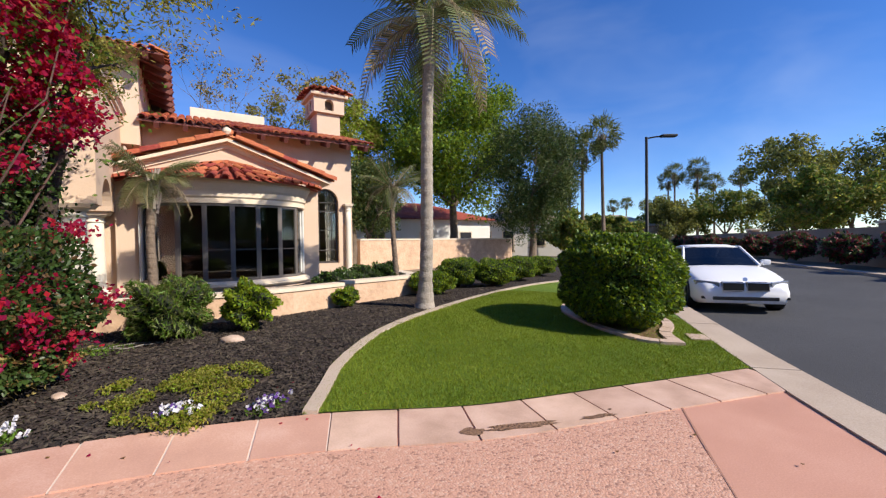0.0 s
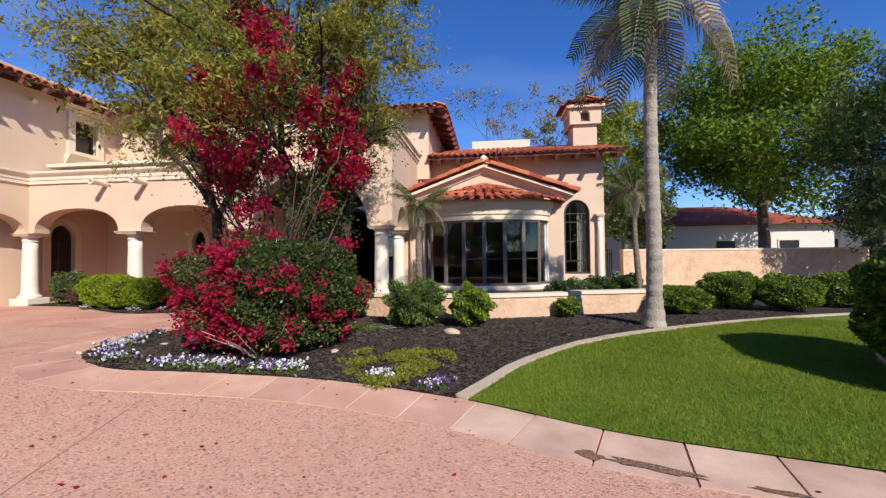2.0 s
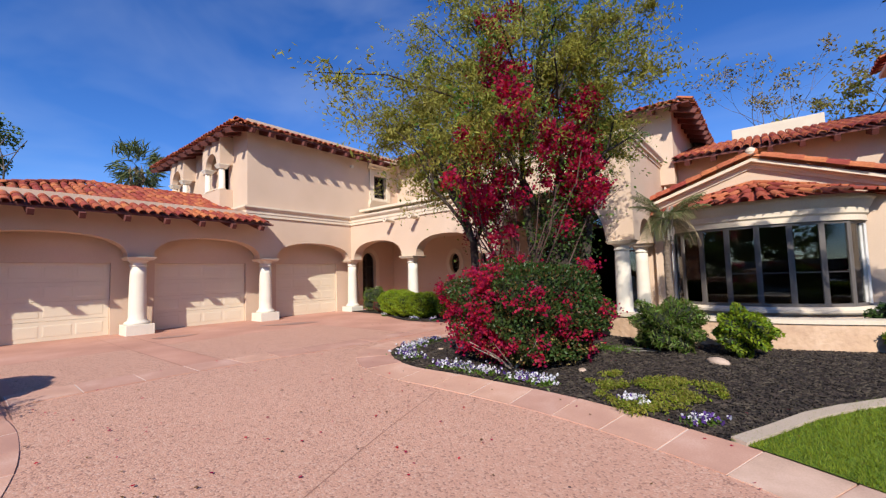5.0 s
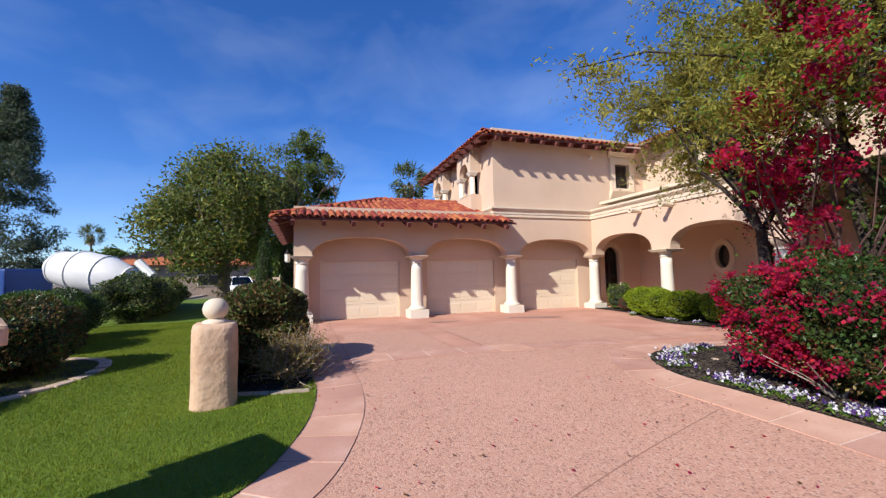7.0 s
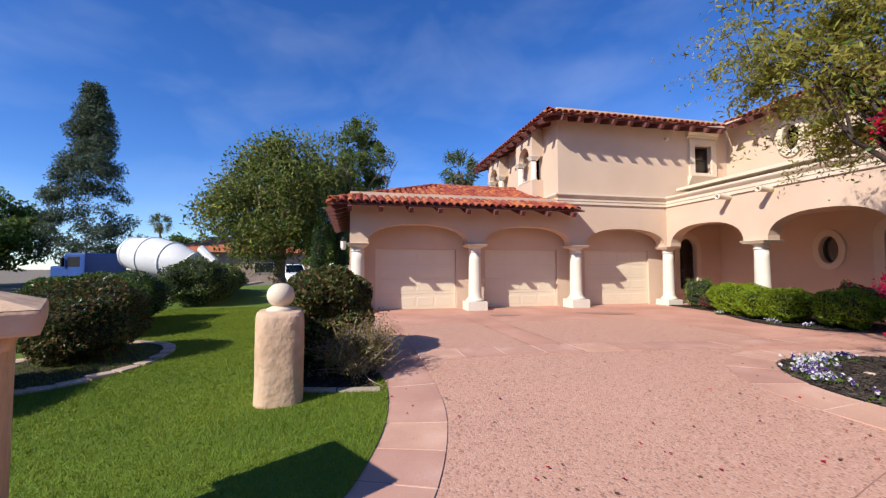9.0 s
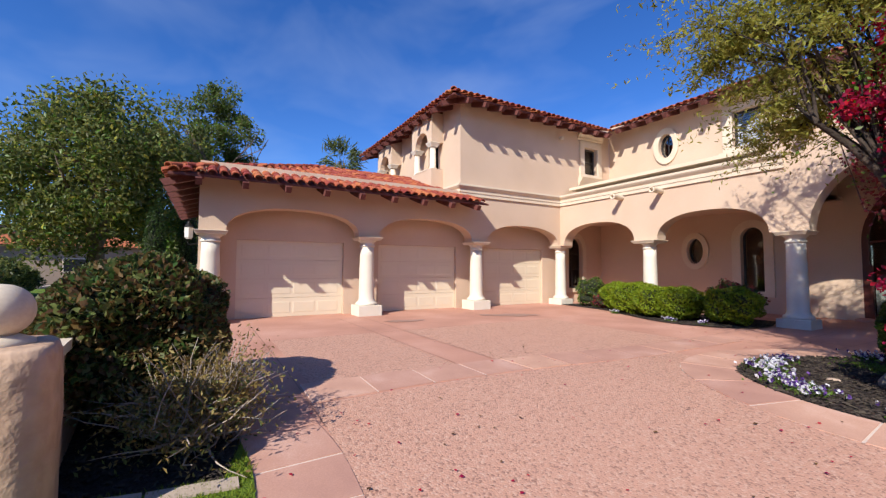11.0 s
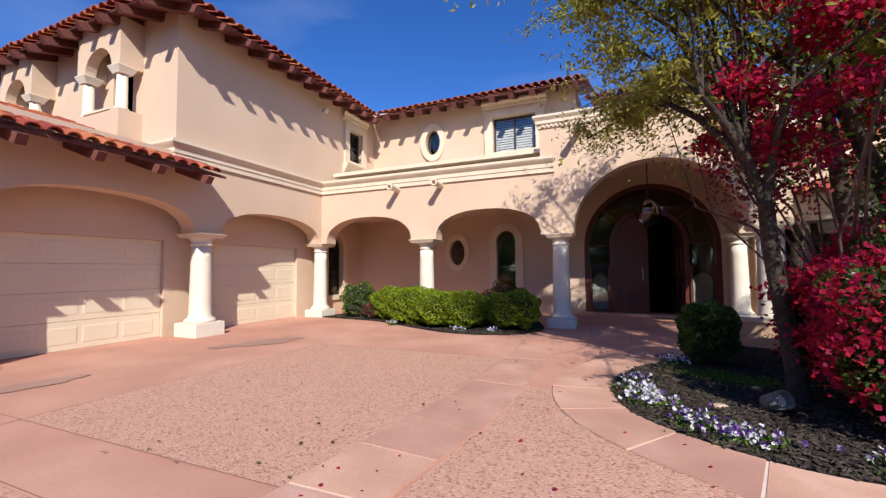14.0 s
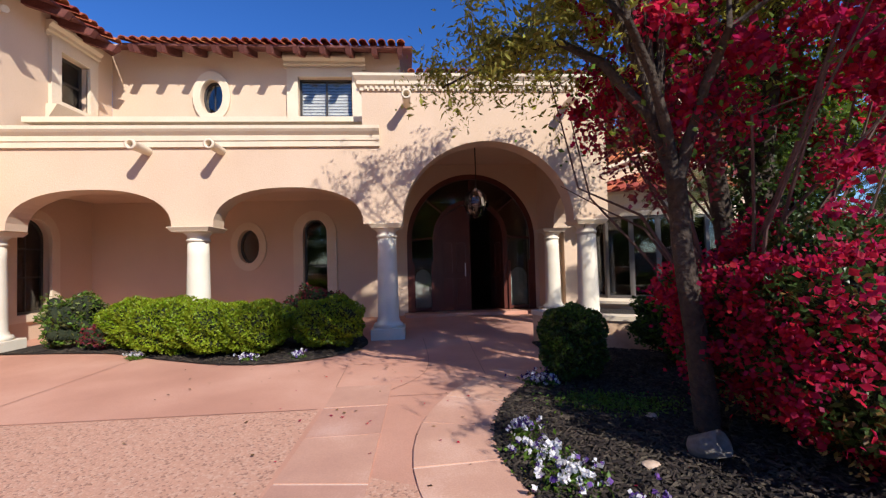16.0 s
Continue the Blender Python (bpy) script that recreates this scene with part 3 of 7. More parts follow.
wall("wall_porch_back", [(-13.2, 0.1), (-5.31, 0.1)] + DOORARC + [(-1.88, 0.1), (-1.4, 0.1), (-1.4, 4.3), (-13.2, 4.3)], [[(-7.98, 0.85), (-7.37, 0.85)] + arch(-7.98, -7.37, 2.45, 2.8, 12)[::-1], oval(-9.34, 2.13, 0.27, 0.43)], on_y(13.0), 0, 0.35)
wall("wall_upper_north", rect(-12.42, -5.4, 4.3, 7.2), [rect(-7.95, -6.6, 5.26, 6.38), oval(-10.05, 5.87, 0.27, 0.43)], on_y(12.65), 0, 0.35)
wall("wall_upper_end", rect(12.651, 20, 4.3, 7.2), [], on_x(-5.4), 0, 0.35)
wall("wall_tower_east", [(5.5, 4.001), (9.85, 4.001), (9.85, 4.2), (12.649, 4.2), (12.649, 7.2), (5.5, 7.2)], [rect(11.13, 11.88, 5.15, 6.2)], on_x(-12.421), 0, 0.4)
wall("wall_tower_south", rect(-19.5, -12.822, 3.9, 7.2), [[(-14.55, 4.9), (-13.85, 4.9)] + arch(-14.55, -13.85, 5.75, 6.1, 12)[::-1]], on_y(5.5), 0, 0.4)
wall("wall_east_upper", rect(-5.0, -0.95, 4.3, 6.9), [], on_y(13.6), 0, 0.35)
wall("wall_east_upper_side", rect(13.951, 20, 4.3, 6.9), [], on_x(-0.951), 0, 0.35)
wall("wall_wing", [(3.3, 0.1), (5.15, 0.1), (5.15, 5.15), (-0.94, 5.15), (-0.94, 3.25), (3.3, 3.25)], [[(3.78, 0.86), (4.66, 0.86)] + arch(3.78, 4.66, 2.98, 3.47, 18)[::-1]], on_y(14.1), 0, 0.4)
wall("wall_wing_east", rect(14.501, 24, 0.1, 5.15), [], on_x(5.15), 0, 0.4)
wall("wall_bay_front", [(-1.36, 0.1), (3.42, 0.1), (3.42, 3.35), (1.02, 4.28), (-1.36, 3.36)], [rect(-0.9, 2.94, 0.4, 2.9)], on_y(12.2), 0, 0.35)
wall("wall_bay_side", rect(12.551, 14.1, 0.1, 3.3), [], on_x(3.42), 0, 0.35)
# rear walls that close the house
wall("wall_rear", rect(-19.5, 5.15, 0.1, 7.0), [], on_y(24), 0, 0.4)
wall("wall_west", rect(-1.5, 24, 0.1, 5.0), [], on_x(-19.5), 0, 0.4)

# rooms behind the glass; their dimness is put into the dark wall colour
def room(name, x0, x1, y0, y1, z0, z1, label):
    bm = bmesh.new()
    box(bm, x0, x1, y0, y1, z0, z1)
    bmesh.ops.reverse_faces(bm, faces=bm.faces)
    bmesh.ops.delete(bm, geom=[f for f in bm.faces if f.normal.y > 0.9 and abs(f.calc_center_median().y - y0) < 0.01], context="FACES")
    return tagged(part(name, bm, DIM_INSIDE), label, "room", kind="structure")


room("bay_room_wall", -1.3, 3.05, 12.56, 19, 0.15, 3.2, "interior walls of the front room, dimness painted in as dark brown")
room("wing_room_wall", 3.45, 5.1, 14.51, 19, 0.15, 4.6, "interior walls of the wing room, dimness painted in as dark brown")
room("hall_room_wall", -6.0, -1.45, 13.36, 20, 0.15, 4.2, "interior walls of the entrance hall, dimness painted in as dark brown")
room("porch_room_wall", -13.0, -6.05, 13.36, 18, 0.15, 3.2, "interior walls behind the porch, dimness painted in as dark brown")
room("upper_room_wall", -12.0, -5.8, 13.01, 18, 4.3, 7.0, "interior walls of an upper room, dimness painted in as dark brown")


# cornices and bands
BAND = [(0, 0), (0.05, 0), (0.05, 0.10), (0.07, 0.11), (0.07, 0.2), (0.13, 0.26), (0.16, 0.3), (0.16, 0.36), (0, 0.36)]
CORN = [(0, 0), (0.03, 0), (0.03, 0.08), (0.08, 0.1), (0.08, 0.17), (0.14, 0.24), (0.14, 0.29), (0.0, 0.29)]


def trim(name, pts, prof, outs, label="cream painted moulded plaster band", mat=CREAM):
    return tagged(part(name, moulding(bmesh.new(), pts, prof, lambda i: outs[i]), mat), label, "trim", kind="structure")


trim("trim_band", [(-14.0, 5.5, 3.8), (-12.42, 5.5, 3.8), (-12.42, 9.85, 3.8), (-5.72, 9.85, 3.8)], BAND, [(0, -1), (1, -1), (1, -1), (0, -1)])
trim("trim_parapet_cornice", [(-6.04, 10.2, 4.85), (-6.04, 9.85, 4.85), (-1.36, 9.85, 4.85), (-1.36, 14.1, 4.85)], CORN, [(-1, 0), (-1, -1), (1, -1), (1, 0)], "cream painted dentilled parapet cornice")
tagged(part("parapet_cap", boxbm(-6.04, -1.36, 9.85, 10.27, 4.851, 5.14), CREAM), "cream painted parapet top", "trim", kind="structure")
tagged(part("parapet_cap_east", boxbm(-1.78, -1.36, 10.271, 13.58, 4.851, 5.14), CREAM), "cream painted parapet top", "trim", kind="structure")
tagged(part("parapet_low", boxbm(-12.42, -6.05, 9.85, 10.27, 4.001, 4.15), CREAM), "cream painted parapet top", "trim", kind="structure")
dent = bmesh.new()
for k in range(46):
    x = -5.98 + k * 0.1
    box(dent, x, x + 0.055, 9.79, 9.82, 4.87, 4.93)
tagged(part("trim_dentils", dent, CREAM), "small cream dentils under the parapet cornice", "trim", kind="structure")


# columns
def column(x, y, z0, z1, r, label, group, plinth=0.2, seg=28, cap=1.6):
    t = thing("column", label, "column", (x, y, z0), 0, group)
    h = z1 - z0
    p = r * 1.55
    part("plinth", boxbm(-p, p, -p, p, -0.08, plinth, bevel=0.015), WHITE, t)
    prof = [(r * 1.4, plinth), (r * 1.42, plinth + 0.04), (r * 1.3, plinth + 0.075), (r * 1.12, plinth + 0.09), (r * 1.08, plinth + 0.13), (r, plinth + 0.16)]
    for k in range(1, 7):
        f = k / 6
        prof.append((r * (1 - 0.13 * f ** 1.6), plinth + 0.16 + (h - plinth - 0.42) * f))
    part("shaft", lathe(prof, seg), WHITE, t, smooth=True)
    q = r * 0.87
    part("capital", lathe([(q, h - 0.26), (q * 1.14, h - 0.25), (q * 1.14, h - 0.215), (q * 1.02, h - 0.205), (q * 1.03, h - 0.15), (q * 1.32, h - 0.1), (q * 1.38, h - 0.085)], seg), WHITE, t, smooth=True)
    p = r * cap
    bm = boxbm(-p, p, -p, p, h - 0.085, h, bevel=0.01)
    for v in bm.verts:
        if v.co.z < h - 0.05:
            v.co.x, v.co.y = v.co.x * 0.86, v.co.y * 0.86
    part("abacus", bm, CREAM, t)
    return t


for y in GC[:3]:
    column(-12.62, y, gz(-12.6, y), SPR, 0.215, "white painted plaster column on a square plinth at the garage", "garage columns", 0.28)
column(-12.62, 10.05, 0.22, SPR, 0.2, "white painted plaster column where garage and porch meet", "porch columns")
column(-9.1, 10.06, 0.22, SPR, 0.2, "white painted plaster porch column behind the hedge", "porch columns", cap=1.85)
column(-5.64, 10.06, 0.22, SPR, 0.2, "white painted plaster column beside the entry arch", "porch columns")
column(-1.72, 10.06, 0.22, SPR, 0.2, "white painted plaster column beside the entry arch", "porch columns")
column(-1.72, 12.1, 0.22, SPR, 0.19, "white painted plaster column at the side of the entry porch", "porch columns")
column(4.97, 14.0, 0.22, 2.95, 0.1, "slim white painted column at the corner of the wing", "wing column")


# ---- roofs of barrel tiles ----
def tile_mesh():
    bm = bmesh.new()
    n = 6
    rows = []
    for y, r, z in ((0.0, 0.098, 0.012), (0.44, 0.082, 0.0)):
        rows.append([bm.verts.new((r * math.cos(math.pi * k / n), y, z + r * 0.82 * math.sin(math.pi * k / n))) for k in range(n + 1)])
    inner = [bm.verts.new((0.080 * math.cos(math.pi * k / n), 0.0, 0.012 + 0.064 * math.sin(math.pi * k / n))) for k in range(n + 1)]
    for k in range(n):
        bm.faces.new((rows[0][k], rows[0][k + 1], rows[1][k + 1], rows[1][k]))
        bm.faces.new((inner[k + 1], inner[k], rows[0][k], rows[0][k + 1]))
    bmesh.ops.recalc_face_normals(bm, faces=bm.faces)
    me = bpy.data.meshes.new("tile")
    bm.to_mesh(me)
    bm.free()
    return me


TILE_ME = tile_mesh()
TILE_V = np.array([v.co[:] for v in TILE_ME.vertices])
TILE_F = [tuple(p.vertices) for p in TILE_ME.polygons]


def slope_frames(O, U, V, nu, nv, clip=None, su=0.225, sv=0.37, jitter=0.012):
    O, U, V = Vector(O), Vector(U).normalized(), Vector(V).normalized()
    N = U.cross(V).normalized()
    out = []
    for j in range(nv):
        for i in range(nu):
            u, v = (i + 0.5) * su, j * sv
            if clip and not clip(u, v):
                continue
            p = O + U * (u + random.gauss(0, jitter * 0.4)) + V * (v - 0.1 + random.gauss(0, jitter)) + N * (0.03 + random.gauss(0, 0.004))
            vv = (V + N * 0.035 + U * random.gauss(0, 0.02)).normalized()
            nn = U.cross(vv).normalized()
            out.append(Matrix(((U.x, vv.x, nn.x, p.x), (U.y, vv.y, nn.y, p.y), (U.z, vv.z, nn.z, p.z), (0, 0, 0, 1))))
    return out


def lay_tiles(roof, frames, mat, singles=0):
    """The first frames become single tiles; the rest one joined mesh of real tiles."""
    me = TILE_ME if mat is TILE else TILE_ME.copy()
    if not me.materials:
        me.materials.append(mat)
    for m in frames[:singles]:
        o = new("tile", me)
        o.parent = roof
        o.matrix_basis = m
    rest = frames[singles:]
    if rest:
        vs, fs = [], []
        for m in rest:
            a = np.array(m)
            b = len(vs) * len(TILE_V)
            vs.append(TILE_V @ a[:3, :3].T + a[:3, 3])
            fs += [tuple(i + b for i in f) for f in TILE_F]
        j = bpy.data.meshes.new("tiles")
        j.from_pydata(np.concatenate(vs).tolist(), [], fs)
        tagged(mesh_part("tiles", j, mat, roof), kind="stuff")


def sheet(roof, pts, mat=None, thick=0.05, name="roof_deck"):
    bm = bmesh.new()
    f = bm.faces.new([bm.verts.new(p) for p in pts])
    ext = bmesh.ops.extrude_face_region(bm, geom=[f])
    bmesh.ops.translate(bm, vec=(0, 0, -thick), verts=[g for g in ext["geom"] if isinstance(g, bmesh.types.BMVert)])
    bmesh.ops.recalc_face_normals(bm, faces=bm.faces)
    return part(name, bm, mat or RAFTER, roof)


def rafters(roof, a, b, inward, n, slope, length=0.85, mat=None):
    """Rafter tails under an eave from a to b."""
    a, b = Vector(a), Vector(b)
    u, w = (b - a).normalized(), Vector((*inward, 0))
    bm = bmesh.new()
    box(bm, -0.06, 0.06, -0.2, length, -0.2, -0.05)
    for v in bm.verts:
        if v.co.y < 0.1 and v.co.z < -0.1:
            v.co.y += 0.05
    me = bpy.data.meshes.new("rafter_tail")
    bm.to_mesh(me)
    bm.free()
    me.materials.append(mat or RAFTER)
    vv = (w + Vector((0, 0, slope))).normalized()
    nn = u.cross(vv)
    if nn.z < 0:
        u, nn = -u, -nn
    for k in range(n):
        p = a.lerp(b, (k + 0.5) / n)
        o = new("rafter_tail", me)
        o.parent = roof
        o.matrix_basis = Matrix(((u.x, vv.x, nn.x, p.x), (u.y, vv.y, nn.y, p.y), (u.z, vv.z, nn.z, p.z), (0, 0, 0, 1)))


def roof(name, label):
    return tagged(new(name), label, "roof", kind="structure")


S = 0.345
# garage: hip roof
R = roof("roof_garage", "garage hip roof of weathered terracotta barrel tiles")
ex, ez, ys, yn, rx = -11.62, 3.46, -2.05, 6.0, -15.6
rz = ez + (ex - rx) * S
sheet(R, [(ex, ys, ez), (ex, yn, ez), (ex - 0.9, yn, ez + 0.9 * S), (ex - 0.9, 5.5, ez + 0.9 * S), (rx, 5.5, rz), (rx, ys + ex - rx, rz)])
sheet(R, [(ex, ys, ez), (rx, ys + ex - rx, rz), (2 * rx - ex, ys, ez)])
sheet(R, [(2 * rx - ex, ys, ez), (rx, ys + ex - rx, rz), (rx, 5.5, rz), (2 * rx - ex, 5.5, ez)])
k = math.sqrt(1 + S * S)
nu = int((yn - ys) / 0.225)
front = slope_frames((ex, ys, ez + 0.02), (0, 1, 0), (-1, 0, S), nu, 12, lambda u, v: (u > v / k + 0.02) and (v / k < 0.95 or u < 5.5 - ys - 0.1))
south = slope_frames((2 * rx - ex, ys, ez + 0.02), (1, 0, 0), (0, 1, S), int(2 * (ex - rx) / 0.225), 12, lambda u, v: v / k < u < 2 * (ex - rx) - v / k)
hip = []
hd = Vector((rx - ex, ex - rx, rz - ez)).normalized()
for i in range(14):
    p = Vector((ex, ys, ez + 0.1)) + hd * (i * 0.4)
    uu = hd.cross(Vector((0, 0, 1))).normalized()
    nn = uu.cross(hd)
    hip.append(Matrix(((uu.x, hd.x, nn.x, p.x), (uu.y, hd.y, nn.y, p.y), (uu.z, hd.z, nn.z, p.z), (0, 0, 0, 1))))
ridge = [pose(rx, ys + ex - rx + 0.38 * i, rz + 0.06, 0, 0, 0) for i in range(10)]
lay_tiles(R, front + south + hip + ridge, TILE, 300)
rafters(R, (ex, ys + 0.1, ez), (ex, yn, ez), (-1, 0), 9, S, 1.1)
rafters(R, (2 * rx - ex, ys, ez), (ex, ys, ez), (0, 1), 9, S, 0.6)

# tower and rear block: eaves seen from below
R = roof("roof_tower", "upper hip roof of weathered terracotta barrel tiles")
ex, ez, ys, yn = -11.74, 6.69, 4.82, 11.95
d = 3.4
sheet(R, [(ex, ys, ez), (ex, yn, ez), (ex - d, yn + d, ez + d * S), (ex - d, ys + d, ez + d * S)])
sheet(R, [(ex, ys, ez), (ex - d, ys + d, ez + d * S), (-20, ys + d, ez + d * S), (-20, ys, ez)])
east = slope_frames((ex, ys, ez + 0.02), (0, 1, 0), (-1, 0, S), int((yn - ys) / 0.225), 7, lambda u, v: u > v / k)
south = slope_frames((-19.9, ys, ez + 0.02), (1, 0, 0), (0, 1, S), int(8.1 / 0.225), 7, lambda u, v: u < 8.1 - v / k)
hd = Vector((-1, 1, S)).normalized()
hip = []
for i in range(8):
    p = Vector((ex, ys, ez + 0.1)) + hd * (i * 0.4)
    uu = hd.cross(Vector((0, 0, 1))).normalized()
    nn = uu.cross(hd)
    hip.append(Matrix(((uu.x, hd.x, nn.x, p.x), (uu.y, hd.y, nn.y, p.y), (uu.z, hd.z, nn.z, p.z), (0, 0, 0, 1))))
lay_tiles(R, east + south + hip, TILE, 66)
rafters(R, (ex, ys + 0.2, ez), (ex, yn, ez), (-1, 0), 11, S, 0.7)
rafters(R, (-19.9, ys, ez), (ex - 0.2, ys, ez), (0, 1), 12, S, 0.7)
R = roof("roof_north", "upper roof of weathered terracotta barrel tiles")
ey, xe, ez = 11.93, -5.05, 6.84
sheet(R, [(ex, ey, ez), (xe, ey, ez), (xe, ey + 6, ez + 6 * S), (ex - 6, ey + 6, ez + 6 * S)])
lay_tiles(R, slope_frames((ex, ey, ez + 0.02), (1, 0, 0), (0, 1, S), int((xe - ex) / 0.225), 8), TILE, 60)
rafters(R, (ex, ey, ez), (xe, ey, ez), (0, 1), 11, S, 0.75)
# upper block behind the entry
R = roof("roof_east_upper", "upper roof of weathered terracotta barrel tiles beyond the entry")
sheet(R, [(-5.2, 12.9, 6.62), (-0.35, 12.9, 6.62), (-0.35, 20, 6.62), (-3.2, 20, 7.6), (-3.2, 15.75, 7.6)])
lay_tiles(R, slope_frames((-0.35, 12.9, 6.64), (0, 1, 0), (-1, 0, S), 30, 7, lambda u, v: u > v / k) + slope_frames((-5.2, 12.9, 6.64), (1, 0, 0), (0, 1, S), 21, 7, lambda u, v: u < 4.85 - v / k), TILE)
rafters(R, (-0.35, 13.2, 6.62), (-0.35, 18, 6.62), (-1, 0), 7, S, 0.6)
rafters(R, (-5.2, 12.9, 6.62), (-0.4, 12.9, 6.62), (0, 1), 7, S, 0.6)
# wing roof
R = roof("roof_wing", "low-pitched wing roof of terracotta barrel tiles")
sheet(R, [(-1.0, 13.45, 4.98), (5.78, 13.45, 4.98), (5.78, 19, 4.98 + 5.55 * 0.3), (-1.0, 19, 4.98 + 5.55 * 0.3)])
lay_tiles(R, slope_frames((-1.0, 13.45, 5.0), (1, 0, 0), (0, 1, 0.3), 30, 14), TILE, 62)
rafters(R, (-0.9, 13.45, 4.98), (5.78, 13.45, 4.98), (0, 1), 10, 0.3, 0.6)
# pediment over the bay
R = roof("roof_pediment", "low gable over the bay capped with orange clay tiles")
G = 0.36
for sx, name in ((1, "a"), (-1, "b")):
    xe = 1.02 + sx * (2.7 if sx > 0 else 2.4)
    sheet(R, [(1.02, 11.95, 4.36), (xe, 11.95, 4.36 - abs(xe - 1.02) * G), (xe, 14.08, 4.36 - abs(xe - 1.02) * G), (1.02, 14.08, 4.36)], CREAM, 0.08)
    run = Vector((-sx, 0, G)).normalized()
    n = int(abs(xe - 1.02) / 0.37) + 1
    lay_tiles(R, slope_frames((xe, 11.9 if sx > 0 else 14.1, 4.36 - abs(xe - 1.02) * G + 0.02), (0, 1 * sx, 0), run, 9, n), TILE2, 27 if sx > 0 else 24)
for sx in (1, -1):
    xe = 1.02 + sx * (2.75 if sx > 0 else 2.45)
    fr = slope_frames((xe, 11.86 if sx > 0 else 12.1, 4.36 - abs(xe - 1.02) * G + 0.03), (0, 1 * sx, 0), (-sx, 0, G), 1, int(abs(xe - 1.02) / 0.4) + 1, None, 0.225, 0.4)
    lay_tiles(R, [m @ Matrix.Diagonal((1.5, 1.05, 1.9, 1)) for m in fr], TILE2, len(fr))
part("rake_moulding", moulding(bmesh.new(), [(-1.5, 12.2, 3.28), (1.02, 12.2, 4.2), (3.5, 12.2, 3.3)], [(0, -0.06), (0.05, -0.06), (0.05, 0.02), (0.1, 0.05), (0.1, 0.1), (0, 0.1)], lambda i: (0, -1)), CREAM, R)
part("finial", lathe([(0.03, 0), (0.09, 0.03), (0.12, 0.1), (0.1, 0.17), (0.03, 0.22)], 14), CREAM, R, "small round plaster finial").location = (1.02, 11.95, 4.42)


# ---- bay window ----
BX, BY, RX, RY = 1.02, 12.2, 1.95, 1.15


def bay_point(a, s=1.0, z=0.0):
    return (BX - RX * s * math.cos(a), BY - RY * s * math.sin(a), z)


def bay_ring(name, prof, mat, parent, label=""):
    """Sweeps a (radial offset, z) profile round the bay."""
    bm = bmesh.new()
    rings = []
    for k in range(33):
        a = math.pi * k / 32
        rings.append([bm.verts.new((BX - (RX + o) * math.cos(a), BY - (RY + o) * math.sin(a), z)) for o, z in prof])
    n = len(prof)
    for a, b in zip(rings, rings[1:]):
        for k in range(n):
            bm.faces.new((a[k], a[(k + 1) % n], b[(k + 1) % n], b[k]))
    bm.faces.new(rings[0]), bm.faces.new(rings[-1])
    bmesh.ops.recalc_face_normals(bm, faces=bm.faces)
    return part(name, bm, mat, parent, label)


BAY = tagged(new("window_bay"), "curved bay window with dark metal framed panes under a plaster cornice", "bay window", kind="structure")
bay_ring("base", [(-0.25, 0.1), (0.02, 0.1), (0.02, 0.5), (-0.25, 0.5)], STUCCO, BAY)
bay_ring("sill", [(-0.25, 0.5), (0.1, 0.5), (0.14, 0.54), (0.14, 0.6), (0.04, 0.66), (-0.25, 0.66)], CREAM, BAY)
bay_ring("cornice", [(-0.2, 2.56), (0.03, 2.56), (0.03, 2.68), (0.07, 2.72), (0.07, 2.84), (0.11, 2.9), (0.16, 3.02), (0.2, 3.06), (0.2, 3.12), (-0.2, 3.12)], CREAM, BAY)
N_BAY = 8
for k in range(N_BAY):
    a0, a1 = (math.pi / 2 + 0.6 * math.asin(max(-1, min(1, s))) + 0.2 * math.pi * s for s in (2 * k / N_BAY - 1, 2 * (k + 1) / N_BAY - 1))
    p, q = Vector(bay_point(a0, 1.0)), Vector(bay_point(a1, 1.0))
    L = (q - p).length
    ang = math.degrees(math.atan2(q.y - p.y, q.x - p.x))
    fr = part("sash", panel(rect(0, L, 0.66, 2.56), [rect(0.055, L - 0.055, 0.73, 2.5)], lambda u, v, d: (u, d, v), 0.0, 0.07), BAYFRAME, BAY)
    fr.matrix_basis = pose(p.x, p.y, 0, 0, 0, ang)
    bm = boxbm(0.05, L - 0.05, 0.03, 0.036, 0.72, 2.51)
    g = part("pane", bm, GLASS, fr)
    g.visible_shadow = False
    if k in (3, 4, 5, 6):
        part("glazing_bar", boxbm(0.05, L - 0.05, 0.02, 0.05, 1.42, 1.445), FRAMEDK, fr)
tagged(part("floor_bay", boxbm(-0.8, 2.8, 11.3, 18.9, 0.1, 0.2), ROOMFLOOR), "tan interior floor of the front room", "floor", kind="structure")
for x in (-0.75, 2.8):
    bm = bmesh.new()
    rows = [[bm.verts.new((x + 0.16 * (k / 14 - 0.5) * 2, 12.05 + 0.03 * math.sin(k * 1.9), z)) for k in range(15)] for z in (0.7, 2.5)]
    for k in range(14):
        bm.faces.new((rows[0][k], rows[0][k + 1], rows[1][k + 1], rows[1][k]))
    tagged(part("curtain", bm, CURTAIN), "sheer white curtain gathered at the side of the bay window", "curtain")
